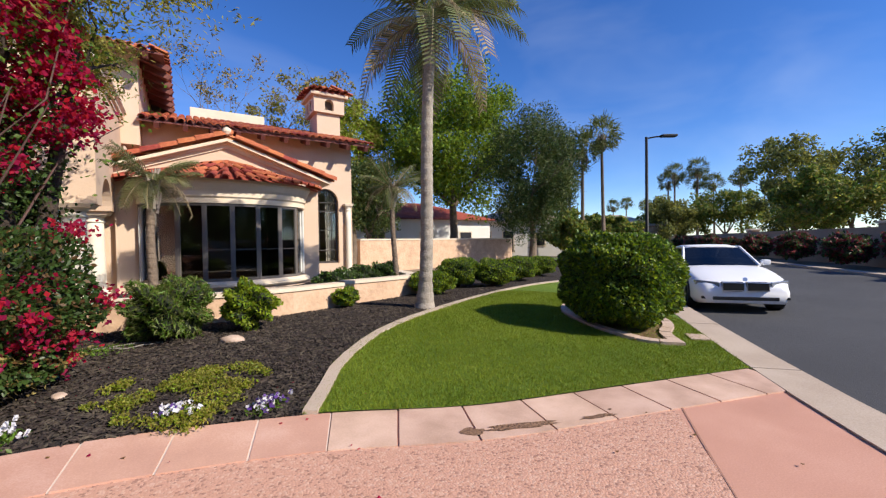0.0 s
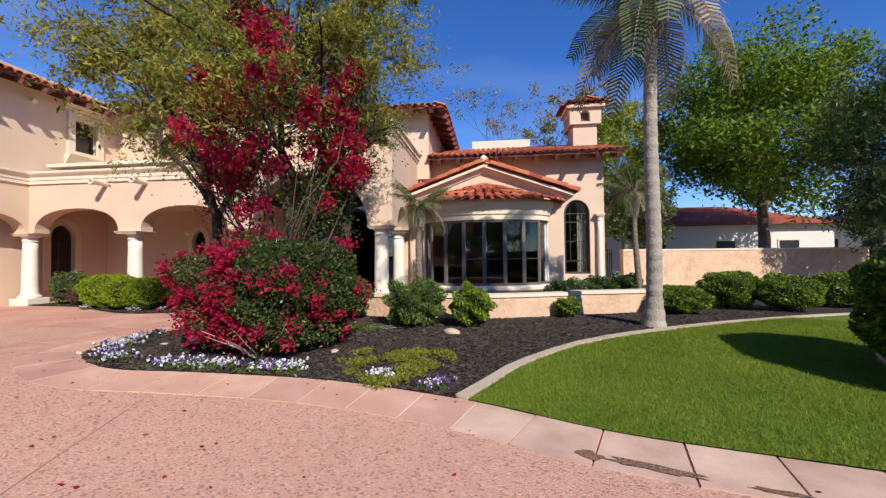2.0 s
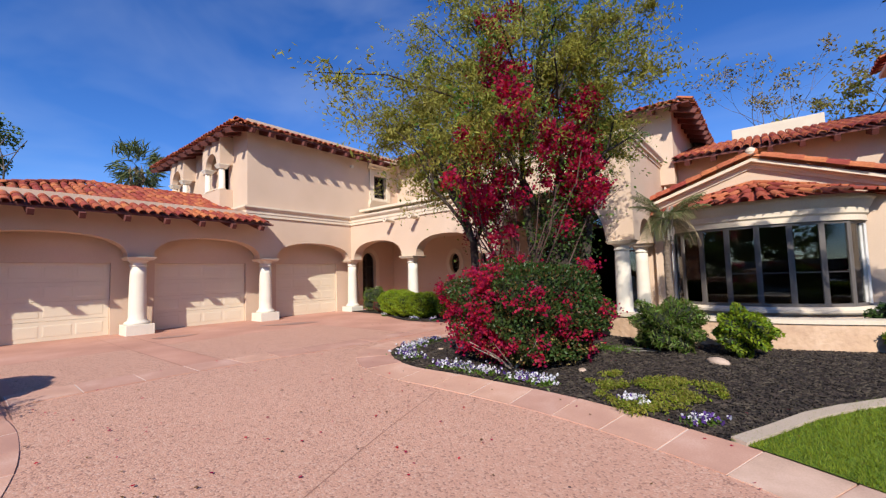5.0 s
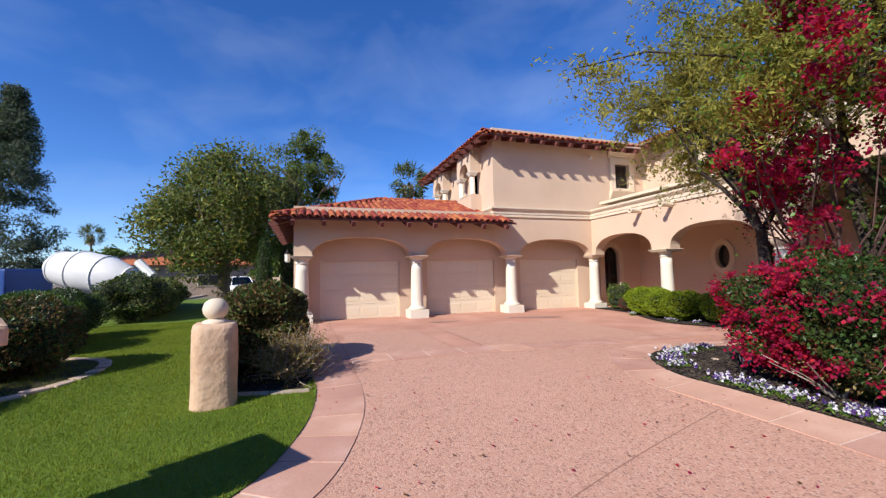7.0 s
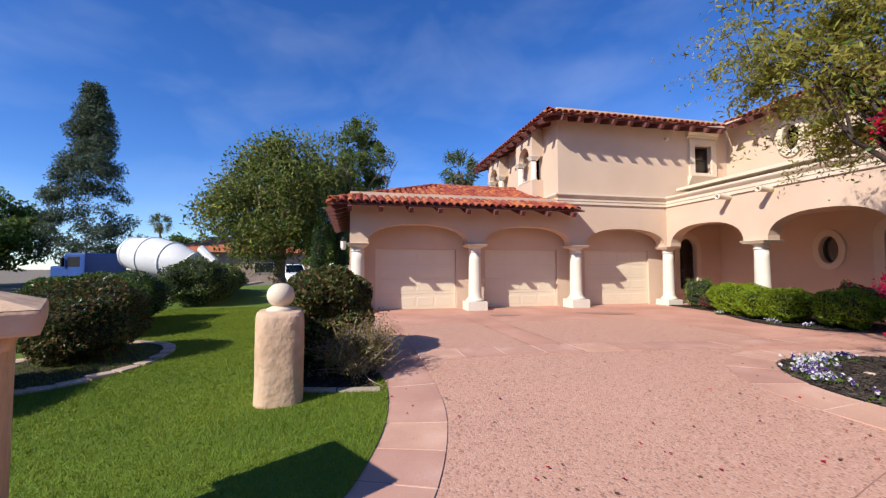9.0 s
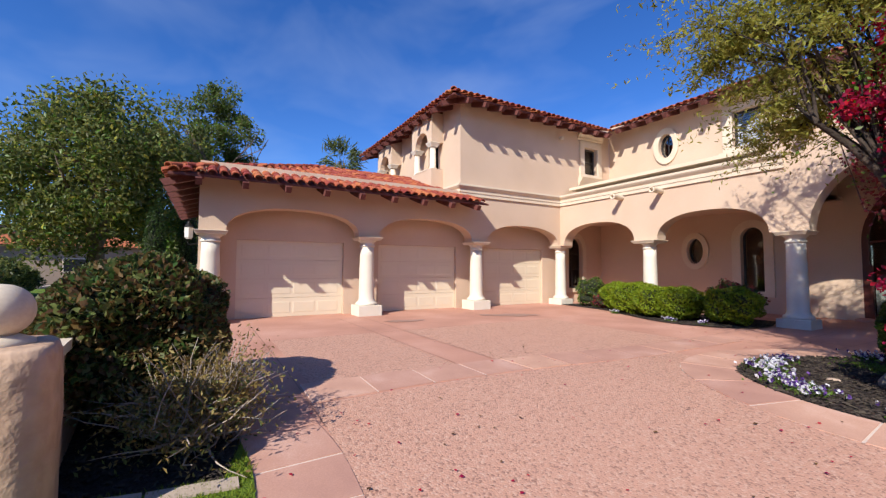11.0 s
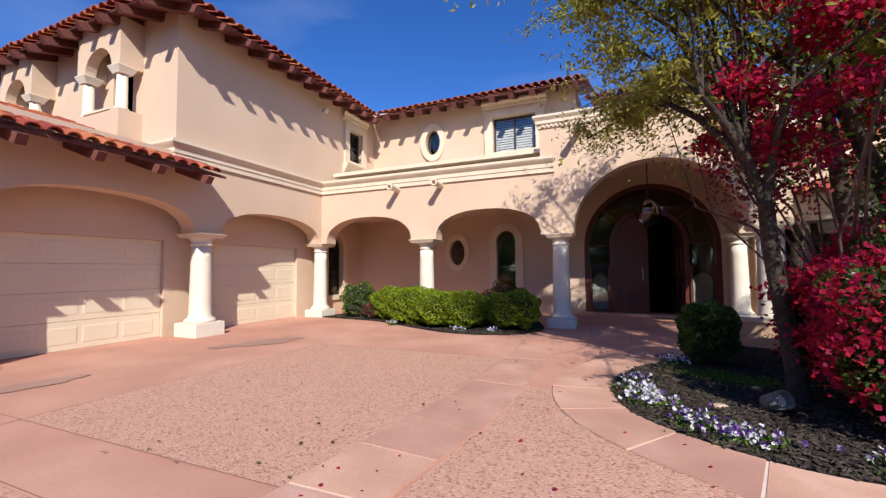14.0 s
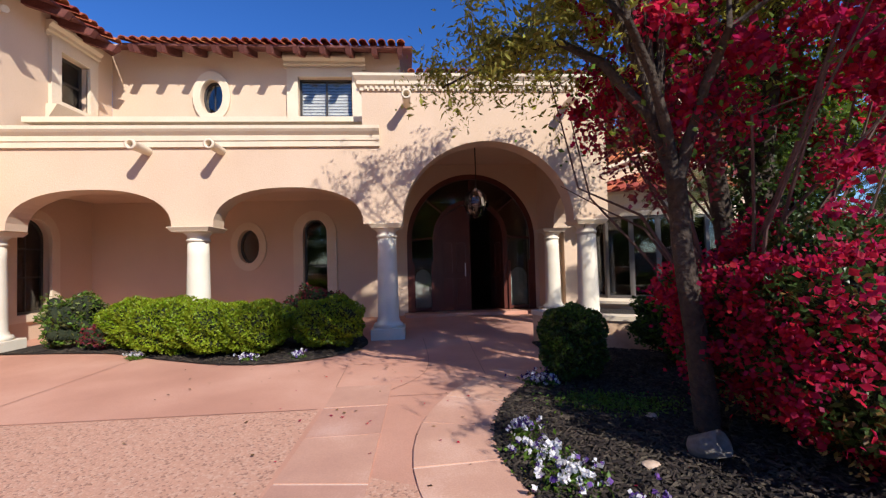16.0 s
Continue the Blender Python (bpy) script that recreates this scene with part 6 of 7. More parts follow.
# ---- palms ----
def frond_bm(length, droop, leaf_len, n=34, sweep=0.6, width=0.022):
    stem, lv, lf = bmesh.new(), [], []
    pts = []
    for k in range(13):
        f = k / 12
        pts.append(Vector((length * (f - 0.22 * droop * f * f), 0, length * (0.42 * f * (1 - droop) + 0.25 * f - droop * 0.95 * f * f))))
    tube(stem, pts, [0.012 * length ** 0.5 * (1 - 0.85 * k / 12) + 0.002 for k in range(13)], 5)
    bl = bmesh.new()
    for k in range(3, n):
        f = k / n
        i = min(11, int(f * 12))
        p = pts[i].lerp(pts[i + 1], f * 12 - i)
        d = (pts[i + 1] - pts[i]).normalized()
        L = leaf_len * (0.45 + 0.9 * math.sin(math.pi * min(1, 0.15 + f * 0.9)) * 0.75)
        for s in (-1, 1):
            side = Vector((0, s, 0))
            q = p + (side * 0.75 + d * sweep + Vector((0, 0, 0.12))).normalized() * L * 0.55
            e = q + (side * 0.45 + d * sweep * 0.8 + Vector((0, 0, -0.75))).normalized() * L * 0.5 + Vector((random.gauss(0, 0.03), random.gauss(0, 0.03), random.gauss(0, 0.03)))
            wd = d * width
            a = [bl.verts.new(p - wd), bl.verts.new(p + wd), bl.verts.new(q + wd), bl.verts.new(q - wd), bl.verts.new(e)]
            bl.faces.new((a[0], a[1], a[2], a[3])), bl.faces.new((a[3], a[2], a[4]))
    return stem, bl


def to_mesh(bm, name, mat):
    me = bpy.data.meshes.new(name)
    bm.to_mesh(me)
    bm.free()
    me.materials.append(mat)
    return me


def feather_palm(label, x, y, h, r, lean, n, flen, leaf_len, seed, group="", ring_h=0.1, dry=3, dmin=0.1, bulge=1.35, width=0.015):
    random.seed(seed)
    t = thing("palm_tree", label, "palm tree", (x, y, gz(x, y)), 0, group)
    bm = bmesh.new()
    rows = int(h / ring_h)
    prof, cen = [], []
    for k in range(rows + 1):
        f = k / rows
        z = h * f
        rr = r * (1 - 0.33 * f) * (1 + (bulge - 1) * max(0, 1 - f * 9)) * (1.05 if k % 2 else 0.975)
        prof.append(rr)
        cen.append((lean[0] * f + 0.02 * math.sin(f * 7), lean[1] * f, z - 0.05))
    tube(bm, cen, prof, 26)
    part("trunk", bm, PALMBARK if r > 0.1 else BARK2, t)
    top = Vector(cen[-1])
    bm = bmesh.new()
    for k in range(26):
        a = k * 2.4
        z = random.uniform(-0.5, 0.15)
        tube(bm, [top + Vector((0.7 * r * math.cos(a), 0.7 * r * math.sin(a), z)), top + Vector((r * 1.5 * math.cos(a), r * 1.5 * math.sin(a), z + 0.22))], [0.035, 0.012], 5)
    part("leaf_base_collar", bm, TWIG, t, "dry brown leaf bases")
    kinds = []
    for dr in (dmin, 0.35, 0.62, 0.9):
        s, l = frond_bm(flen, dr, leaf_len, 34 if width > 0.01 else 26, 0.6, width)
        kinds.append((to_mesh(s, "rachis", FROND_DRY), to_mesh(l, "frond", FROND)))
    drym = kinds[3][1].copy()
    drym.materials[0] = FROND_DRY
    for k in range(n):
        q = k % 4 if k >= dry else 3
        a = k * 137.5
        fo = new("frond", drym if k < dry else kinds[q][1])
        fo.parent = t
        fo.matrix_basis = Matrix.Translation(top + Vector((0, 0, 0.05))) @ pose(0, 0, 0, random.uniform(-12, 12), 8 * (q - 1) - 12 + random.uniform(-8, 8), a)
        ra = new("rachis", kinds[q][0])
        ra.parent = fo
    return t


feather_palm("tall palm with a smooth ringed grey trunk", 4.05, 6.95, 5.3, 0.135, (-0.2, -0.72), 20, 1.95, 0.55, 3, dry=4, dmin=0.35, bulge=1.55, width=0.019)
feather_palm("small feathery palm before the bay window", -0.5, 8.85, 2.45, 0.085, (0.05, 0.0), 22, 0.85, 0.3, 5, "small palms", 0.06, 2, 0.2, 1.1, 0.007)
feather_palm("slender feathery palm behind the planter wall", 4.75, 9.7, 2.75, 0.08, (-0.05, 0.05), 22, 0.95, 0.32, 8, "small palms", 0.07, 3, 0.1, 1.15, 0.008)


def fan_palm(x, y, h, label, seed):
    random.seed(seed)
    t = thing("fan_palm", label, "palm tree", (x, y, 0.1), random.uniform(0, 360), "far fan palms")
    part("trunk", tube(bmesh.new(), [(0, 0, -0.2), (0.1, 0, h * 0.4), (0.15, 0.1, h)], [0.22, 0.15, 0.12], 10), BARK2, t, smooth=True)
    P, O = [], []
    for k in range(46):
        a, e = random.uniform(0, 2 * math.pi), random.uniform(-0.9, 1.3)
        d = np.array([math.cos(a) * math.cos(e), math.sin(a) * math.cos(e), math.sin(e)])
        c = np.array([0.15, 0.1, h]) + d * 1.0
        for s in range(16):
            P.append(c + d * 0.35 + rng.normal(size=3) * 0.22), O.append(d * 2.2)
    leaves_mesh("crown", np.array(P), 0.75, FROND if seed % 3 else OLIVE, t, outward=np.array(O), aspect=0.09, up=-0.4)
    P = [np.array([0.15 + 0.35 * math.cos(a), 0.1 + 0.35 * math.sin(a), h - random.uniform(0.2, 1.5)]) for a in np.linspace(0, 40, 90)]
    leaves_mesh("skirt", np.array(P), 0.8, FROND_DRY, t, "dry hanging thatch", outward=np.tile([0, 0, -2.0], (90, 1)), aspect=0.12)
    return t


# ---- trees farther off ----
def tree(name, label, x, y, h, r, mats, seed, n=9000, size=0.22, trunk=0.2, clear=0.3, droop=0.3, group="", aspect=0.45, clumps=60, bark=BARK2, flat=1.0, cone=False, at_ends=False):
    random.seed(seed)
    t = thing(name, label, "tree", (x, y, gz(x, y) - 0.05), 0, group)
    bm, ends = bmesh.new(), []
    z1 = h * clear
    tube(bm, [(0, 0, -0.2), (0.05 * h * 0.2, 0, z1 * 0.5), (0.1, 0.05, z1)], [trunk * 1.3, trunk, trunk * 0.85], 10)
    for k in range(0 if cone else 4):
        a = k * 1.7 + random.random()
        branch_tree(bm, Vector((0.1, 0.05, z1 * 0.95)), Vector((math.cos(a) * 0.6, math.sin(a) * 0.6, 1)), h * 0.22, trunk * 0.55, 4 if at_ends else 2, ends, 0.55, 0.75)
    part("trunk", bm, bark, t, smooth=True)
    pts = []
    c = np.array([0, 0, z1 + (h - z1) * 0.5])
    for k in range(clumps):
        d = rng.normal(size=3)
        d /= np.linalg.norm(d)
        f = 0.25 + 0.72 * rng.random() ** 0.6
        p = c + d * f * np.array([r, r * flat, (h - z1) * 0.5])
        s = r * rng.uniform(0.10, 0.19)
        if at_ends:
            e = random.choice(ends)[0]
            p, s = np.array(e[:]), 0.28
        if cone:
            q = rng.random()
            a = rng.random() * 6.283
            w = r * (1 - q) ** 0.8 * (0.35 + 0.65 * rng.random())
            p = np.array([w * math.cos(a), w * math.sin(a), z1 + (h - z1) * q])
            s = r * 0.13
        q = rng.normal(size=(n // clumps, 3))
        q *= (rng.random(len(q)) ** 0.45 / np.linalg.norm(q, axis=1))[:, None] * np.array([s, s, s * 0.75]) * 1.85
        q[:, 2] -= rng.random(len(q)) * s * droop * 2.6
        pts.append(p + q)
    pts = np.concatenate(pts)
    for m, share in mats:
        k = int(len(pts) * share)
        idx = rng.permutation(len(pts))[:k]
        leaves_mesh("crown", pts[idx], size * 1.35, m, t, aspect=aspect, up=-0.3 * droop)
    return t


tree("ash_tree", "tall bright green leafy tree behind the garden wall", 16.8, 25.0, 14.8, 5.8, ((GREEN_Y, 0.6), (GREEN_M, 0.5)), 1, 52000, 0.19, 0.3, 0.28, 0.5, clumps=110)
tree("ash_tree", "bright green leafy tree behind the wing", 9.6, 26.5, 11.0, 3.2, ((GREEN_Y, 0.5), (FERNY, 0.4)), 2, 20000, 0.18, 0.22, 0.3, 0.4, clumps=60)
tree("pepper_tree", "weeping dark green pepper tree with drooping branches", 17.8, 17.8, 10.2, 2.9, ((OLIVE, 0.4), (GREEN_D, 0.75)), 3, 40000, 0.17, 0.2, 0.22, 1.3, aspect=0.2, clumps=90)
tree("bare_tree", "nearly bare tree with thin tan leaves behind the chimney", 3.5, 30, 15.0, 3.2, ((SPARSE, 0.8),), 4, 2600, 0.16, 0.16, 0.35, 0.1, clumps=130, at_ends=True)
tree("bare_tree", "thin tree with yellowing leaves behind the wing", 7.8, 28, 13.0, 2.2, ((SPARSE, 0.5), (FERNY, 0.5)), 5, 5000, 0.18, 0.16, 0.3, 0.2, clumps=120, at_ends=True)
tree("shade_tree", "dark leafy tree by the garden gate", 8.3, 20.5, 6.0, 2.0, ((GREEN_D, 0.6), (OLIVE, 0.5)), 6, 12000, 0.13, 0.14, 0.3, 0.4)
for i, (x, y, h, r, m) in enumerate(((57, 17, 14.5, 5, OLIVE), (62, 13.5, 13, 5.5, OLIVE), (67, 9, 15, 6, GREEN_D), (52, 13, 9, 4, GREEN_M), (67, 28, 9.5, 4.5, GREEN_M), (60, 33, 8, 4, OLIVE), (74, 40, 8, 5, OLIVE), (40, 27, 4.5, 2.5, GREEN_M), (80, 24, 9, 6, GREEN_D), (46, 35, 5, 3, GREEN_M), (73, -4, 13, 6, OLIVE), (60, -18, 12, 6, GREEN_M), (33, 31, 6, 3, GREEN_M), (28, 24, 4, 1.8, GREEN_M))):
    tree("street_tree", "broad green tree beyond the far street wall", x, y, h, r, ((m, 0.5), (OLIVE, 0.25), (FERNY, 0.3)), 20 + i, 12000, 0.3, 0.25, 0.22, 0.3, "trees across the street", clumps=50)
for i, (x, y, h) in enumerate(((32.2, 23.2, 11.0), (30.6, 24.2, 9.8), (29.8, 25.2, 8.2), (70, 36.8, 12.4), (72.5, 34.4, 13.2), (71, 38.4, 11.4), (77, 33.9, 11.0), (80, 31, 11.8), (99, 65, 11), (103, 62, 10.4), (92, 64, 10), (75.5, 35.9, 11.5), (30.4, 26.0, 7.2))):
    fan_palm(x, y, h, "tall slender fan palm across the street", 60 + i)
fan_palm(-31.4, 7.2, 9.4, "fan palm rising behind the garage roof", 83)
fan_palm(-75, -32, 9, "distant fan palm along the street", 84)
fan_palm(-80, -24, 8.5, "distant fan palm along the street", 85)
tree("olive_tree", "broad olive green shade tree on the west lawn", -23.0, -5.2, 9.0, 3.9, ((OLIVE, 0.6), (FERNY, 0.2), (GREEN_M, 0.25)), 7, 46000, 0.15, 0.3, 0.24, 0.7, clumps=130)
tree("olive_tree", "tall narrow olive green tree behind the garage", -25.5, -1.2, 11.6, 2.1, ((OLIVE, 0.65), (GREEN_M, 0.4)), 8, 22000, 0.13, 0.2, 0.25, 0.6, clumps=70)
tree("pine_tree", "tall blue-green pine along the street", -44.5, -25.7, 19.0, 4.2, ((PINE, 0.9), (GREEN_D, 0.2)), 9, 34000, 0.26, 0.35, 0.12, 0.3, aspect=0.25, clumps=130, cone=True)
for i, (x, y, h, r) in enumerate(((-46, -35, 9, 5), (-40, -32, 7, 4), (-52, -20, 6, 4), (-60, -14, 8, 5), (-55, -8, 6, 4), (-38, -2, 6, 3.5), (-48, -40, 10, 5), (-30, -30, 8, 5), (-20, -28, 9, 5), (-5, -26, 9, 5), (12, -24, 10, 5), (28, -18, 10, 5), (44, -12, 11, 5))):
    tree("street_tree", "leafy green tree along the street", x, y, h, r, ((GREEN_M, 0.6), (OLIVE, 0.4)), 40 + i, 12000, 0.34, 0.25, 0.07, 0.3, "trees along the street", clumps=60)
for x, y, h in ((-20.2, -3.0, 3.7), (-21.4, -2.0, 3.9)):
    t = thing("cypress", "slim dark green columnar cypress", "tree", (x, y, 0.2), 0, "cypresses")
    P, d = blob(5000, (0, 0, h / 2), (0.36, 0.36, h / 2), 2.2, 0.6, 0.08, 0.02, 4)
    # filler core coloured as shade within the cypress
    core("heart", (0, 0, h / 2), (0.36, 0.36, h / 2), CORE_SHADE, t, 2.2, 0.08, 4, 0.8)
    leaves_mesh("foliage", P, 0.12, GREEN_D, t, aspect=0.3, up=1.5)

# ---- street side things ----
W = offset_line(FAR_KERB, 4.0)
site_wall("street_wall", W[:44], 1.75, 0.3, "long tan block wall across the street", 0.08, FARWALL, FARWALL)
for k in range(6, 36, 3):
    x, y = W[k]
    t = thing("wall_pier", "tan block pier with a pale cap in the street wall", "pier", (x, y, 0.1), 40, "street wall piers")
    part("body", boxbm(-0.35, 0.35, -0.35, 0.35, -0.1, 2.05), FARWALL, t)
    part("cap", boxbm(-0.45, 0.45, -0.45, 0.45, 2.05, 2.2, bevel=0.04), CREAM, t)
B2 = offset_line(FAR_KERB, 2.2)
for k in range(3, 34):
    x, y = B2[k]
    bush("wall_shrub", "dark red and green shrub against the street wall", x, y, (1.3, 1.0), random.uniform(1.4, 2.0), ((REDLEAF, 0.45), (GREEN_D, 0.55)), 1800, 0.2, 2.2, "shrubs along the street wall", 0.2, k, z=0.1)

t = thing("street_lamp", "black street lamp with a flat head on a short arm", "street lamp", (13.15, 7.75, 0.2))
part("pole", lathe([(0.09, 0), (0.09, 0.4), (0.06, 0.5), (0.042, 4.75)], 12), IRON, t, smooth=True)
part("arm", tube(bmesh.new(), [(0, 0, 4.7), (0.3, -0.18, 4.76), (0.5, -0.3, 4.77)], 0.025, 6), IRON, t)
bm = boxbm(0.0, 0.5, -0.11, 0.11, -0.04, 0.04, bevel=0.02)
o = part("lamp_head", bm, IRON, t)
o.matrix_basis = pose(0.42, -0.27, 4.78, 0, 0, -32)


def house(name, label, x, y, turn, w, d, h, wallm, roofm, wins):
    t = thing(name, label, "house", (x, y, 0.1), turn)
    part("wall", boxbm(-w / 2, w / 2, 0, d, -0.2, h), wallm, t)
    bm = bmesh.new()
    o = 0.6
    b = [bm.verts.new(p) for p in ((-w / 2 - o, -o, h), (w / 2 + o, -o, h), (w / 2 + o, d + o, h), (-w / 2 - o, d + o, h))]
    r = [bm.verts.new((-w / 2 + d / 2, d / 2, h + d * 0.2)), bm.verts.new((w / 2 - d / 2, d / 2, h + d * 0.2))]
    for f in ((b[0], b[1], r[1], r[0]), (b[1], b[2], r[1]), (b[2], b[3], r[0], r[1]), (b[3], b[0], r[0]), (b[3], b[2], b[1], b[0])):
        bm.faces.new(f)
    bmesh.ops.recalc_face_normals(bm, faces=bm.faces)
    part("roof", bm, roofm, t)
    for u0, u1, v0, v1 in wins:
        wn_ = part("window", boxbm(u0, u1, -0.06, 0.02, v0, v1), CREAM, t)
        part("pane", boxbm(u0 + 0.1, u1 - 0.1, -0.08, -0.061, v0 + 0.1, v1 - 0.1), BLACKPL, wn_)
    return t


house("neighbour_house", "white stucco neighbouring house with a tiled roof", 15, 29.5, 0, 18, 9, 3.4, GREYWALL, TILE, [(-7, -5.6, 1, 2.4), (-3, -1.6, 1, 2.4), (1.5, 2.9, 1, 2.4), (5.5, 6.9, 1, 2.4)])
house("neighbour_house", "pale stucco house beyond the lawn", 27.5, 30, -40, 9, 8, 3.4, GREYWALL, KERB, [(-3.4, -2.2, 0.3, 2.5), (-1.2, 0.0, 0.3, 2.5), (1.6, 3, 0.9, 2.3)])
house("far_house", "tan single-storey house with a grey roof", 54, 37.5, -50, 13, 10, 3.4, FARWALL, KERB, [(-4.5, -2.5, 1, 2.4), (0.5, 2.5, 1, 2.4)])
house("far_house", "tan house with a tiled roof across the street", -46, -13, 100, 14, 10, 3.2, FARWALL, TILE, [(-4.5, -2.5, 1, 2.2), (1.5, 3.5, 1, 2.2)])
site_wall("far_wall", [(-30, 0.5), (-34, -3), (-38, -6.5)], 1.6, 0.25, "tan garden wall far to the west", 0.08, FARWALL, FARWALL)


# ---- vehicles ----
def wheel(t, x, y, r, w):
    side = 1 if y > 0 else -1
    bm = lathe([(r * 0.62, -w / 2), (r * 0.95, -w / 2), (r, -w / 3), (r, w / 3), (r * 0.95, w / 2), (r * 0.62, w / 2)], 28, cap=False)
    wt = part("wheel", bm, RUBBER, t, smooth=True)
    wt.matrix_basis = pose(x, y, r, 90)
    bm = lathe([(r * 0.64, -w * 0.3), (r * 0.64, w * 0.3)], 28, cap=True)
    for k in range(5):
        a = 2 * math.pi * k / 5
        for s in (-1, 1):
            z = s * w * 0.42
            tube(bm, [(0.1 * r * math.cos(a), 0.1 * r * math.sin(a), z), (0.6 * r * math.cos(a), 0.6 * r * math.sin(a), z)], [0.05, 0.035], 5)
    part("rim", bm, ALLOY, wt)


def loft(sections, mat, name, parent, label="", close=True):
    """Skins a row of closed loops."""
    bm = bmesh.new()
    rings = [[bm.verts.new(p) for p in s] for s in sections]
    n = len(rings[0])
    for a, b in zip(rings, rings[1:]):
        for k in range(n):
            bm.faces.new((a[k], a[(k + 1) % n], b[(k + 1) % n], b[k]))
    if close:
        bm.faces.new(rings[0]), bm.faces.new(rings[-1])
    bmesh.ops.recalc_face_normals(bm, faces=bm.faces)
    return part(name, bm, mat, parent, label, smooth=True)


def car(name, label, x, y, turn, L=4.9, W=1.86, H=1.46, suv=False, z=None):
    t = thing(name, label, "car", (x, y, (gz(x, y) - 0.085) if z is None else z), turn)
    hw, f = W / 2, L / 2
    rows = ((f, 0.26, 0.52, 0.78), (f - 0.06, 0.22, 0.62, 0.86), (f - 0.3, 0.19, 0.72, 0.95), (f - 0.9, 0.19, 0.86, 0.99), (f - 1.35, 0.19, 0.93, 1.0), (0.4, 0.2, 0.96, 1.0), (-0.8, 0.2, 0.98, 1.0), (-f + 0.75, 0.2, 1.0, 1.0), (-f + 0.3, 0.26, 1.02, 0.93), (-f, 0.34, 0.9, 0.82))
    if suv:
        rows = tuple((a, b + 0.1, c + 0.18, d) for a, b, c, d in rows)

    def sect(px, zl, zu, s):
        w = hw * s
        return [(px, -w * 0.9, zl), (px, -w, zl + 0.12), (px, -w, zl + (zu - zl) * 0.6), (px, -w * 0.965, zu - 0.05), (px, -w * 0.82, zu), (px, -w * 0.4, zu + 0.025), (px, w * 0.4, zu + 0.025), (px, w * 0.82, zu), (px, w * 0.965, zu - 0.05), (px, w, zl + (zu - zl) * 0.6), (px, w, zl + 0.12), (px, w * 0.9, zl)]
    loft([sect(*r) for r in rows], CARPAINT, "body", t)
    zb = 0.95 + (0.18 if suv else 0)

    def cab(px, zz, w):
        return [(px, -w, zz), (px, w, zz)]
    # glasshouse and roof
    A = [(f - 1.45, zb, hw * 0.86), (f - 2.15, H - 0.05, hw * 0.68), (-f + 1.35, H - 0.07, hw * 0.67), (-f + (0.35 if suv else 0.55), zb + 0.03, hw * 0.82)]
    for nm, mat, i, j in (("windscreen", DARKGLASS, 0, 1), ("rear_window", DARKGLASS, 3, 2)):
        bm = bmesh.new()
        a, b = A[i], A[j]
        n = 8
        lo = [bm.verts.new((a[0] + 0.1 * (1 - (2 * k / n - 1) ** 2) * (1 if i == 0 else -1), a[2] * (2 * k / n - 1), a[1])) for k in range(n + 1)]
        up = [bm.verts.new((b[0] + 0.05 * (1 - (2 * k / n - 1) ** 2) * (1 if i == 0 else -1), b[2] * (2 * k / n - 1), b[1])) for k in range(n + 1)]
        for k in range(n):
            bm.faces.new((lo[k], lo[k + 1], up[k + 1], up[k]))
        part(nm, bm, DARKGLASS, t, smooth=True)
    for s in (-1, 1):
        bm = bmesh.new()
        bm.faces.new([bm.verts.new((p[0], s * p[2], p[1])) for p in A])
        part("side_window", bm, DARKGLASS, t)
        for i, j in ((0, 1), (1, 2), (2, 3)):
            part("pillar", tube(bmesh.new(), [(A[i][0], s * A[i][2], A[i][1]), (A[j][0], s * A[j][2], A[j][1])], 0.035, 6), CARPAINT if i != 1 else CARPAINT, t)
        part("pillar", tube(bmesh.new(), [(-0.25, s * hw * 0.85, zb), (-0.35, s * hw * 0.68, H - 0.06)], 0.035, 6), BLACKPL, t)
    loft([[(px, -hw * 0.69 * s, zz - 0.03), (px, -hw * 0.5 * s, zz + 0.03), (px, 0, zz + 0.045), (px, hw * 0.5 * s, zz + 0.03), (px, hw * 0.69 * s, zz - 0.03), (px, 0, zz - 0.035)] for px, zz, s in ((f - 2.12, H - 0.05, 1), (f - 2.5, H - 0.02, 1.02), (-f + 1.9, H - 0.03, 1.02), (-f + 1.33, H - 0.07, 0.98))], CARPAINT, "roof", t)
    part("seat_row", boxbm(-f + 1.4, f - 2.2, -hw * 0.7, hw * 0.7, 0.5, 1.08, bevel=0.08), BLACKPL, t)
    # front
    for s in (-1, 1):
        bm = bmesh.new()
        y0, y1 = sorted((s * 0.03, s * 0.42))
        box(bm, f - 0.12, f + 0.03, y0, y1, 0.48, 0.68, bevel=0.03)
        k = part("kidney_grille", bm, BLACKPL, t, "black grille half")
        part("grille_rim", tube(bmesh.new(), [(f + 0.03, y0, 0.49), (f + 0.03, y0, 0.67), (f + 0.025, y1, 0.66), (f + 0.025, y1, 0.5), (f + 0.03, y0, 0.49)], 0.01, 5), ALLOY, k)
        y0, y1 = sorted((s * 0.46, s * 0.86))
        bm = boxbm(f - 0.28, f - 0.01, y0, y1, 0.56, 0.67, bevel=0.02)
        for v in bm.verts:
            if abs(v.co.y) > 0.7:
                v.co.x -= 0.22
                v.co.z += 0.03
            elif abs(v.co.y) > 0.4:
                v.co.x -= 0.01
        part("headlight", bm, LENSM, t, "clear headlight")
        part("fog_intake", boxbm(f - 0.2, f - 0.02, *sorted((s * 0.62, s * 0.8)), 0.31, 0.37, bevel=0.015), BLACKPL, t)
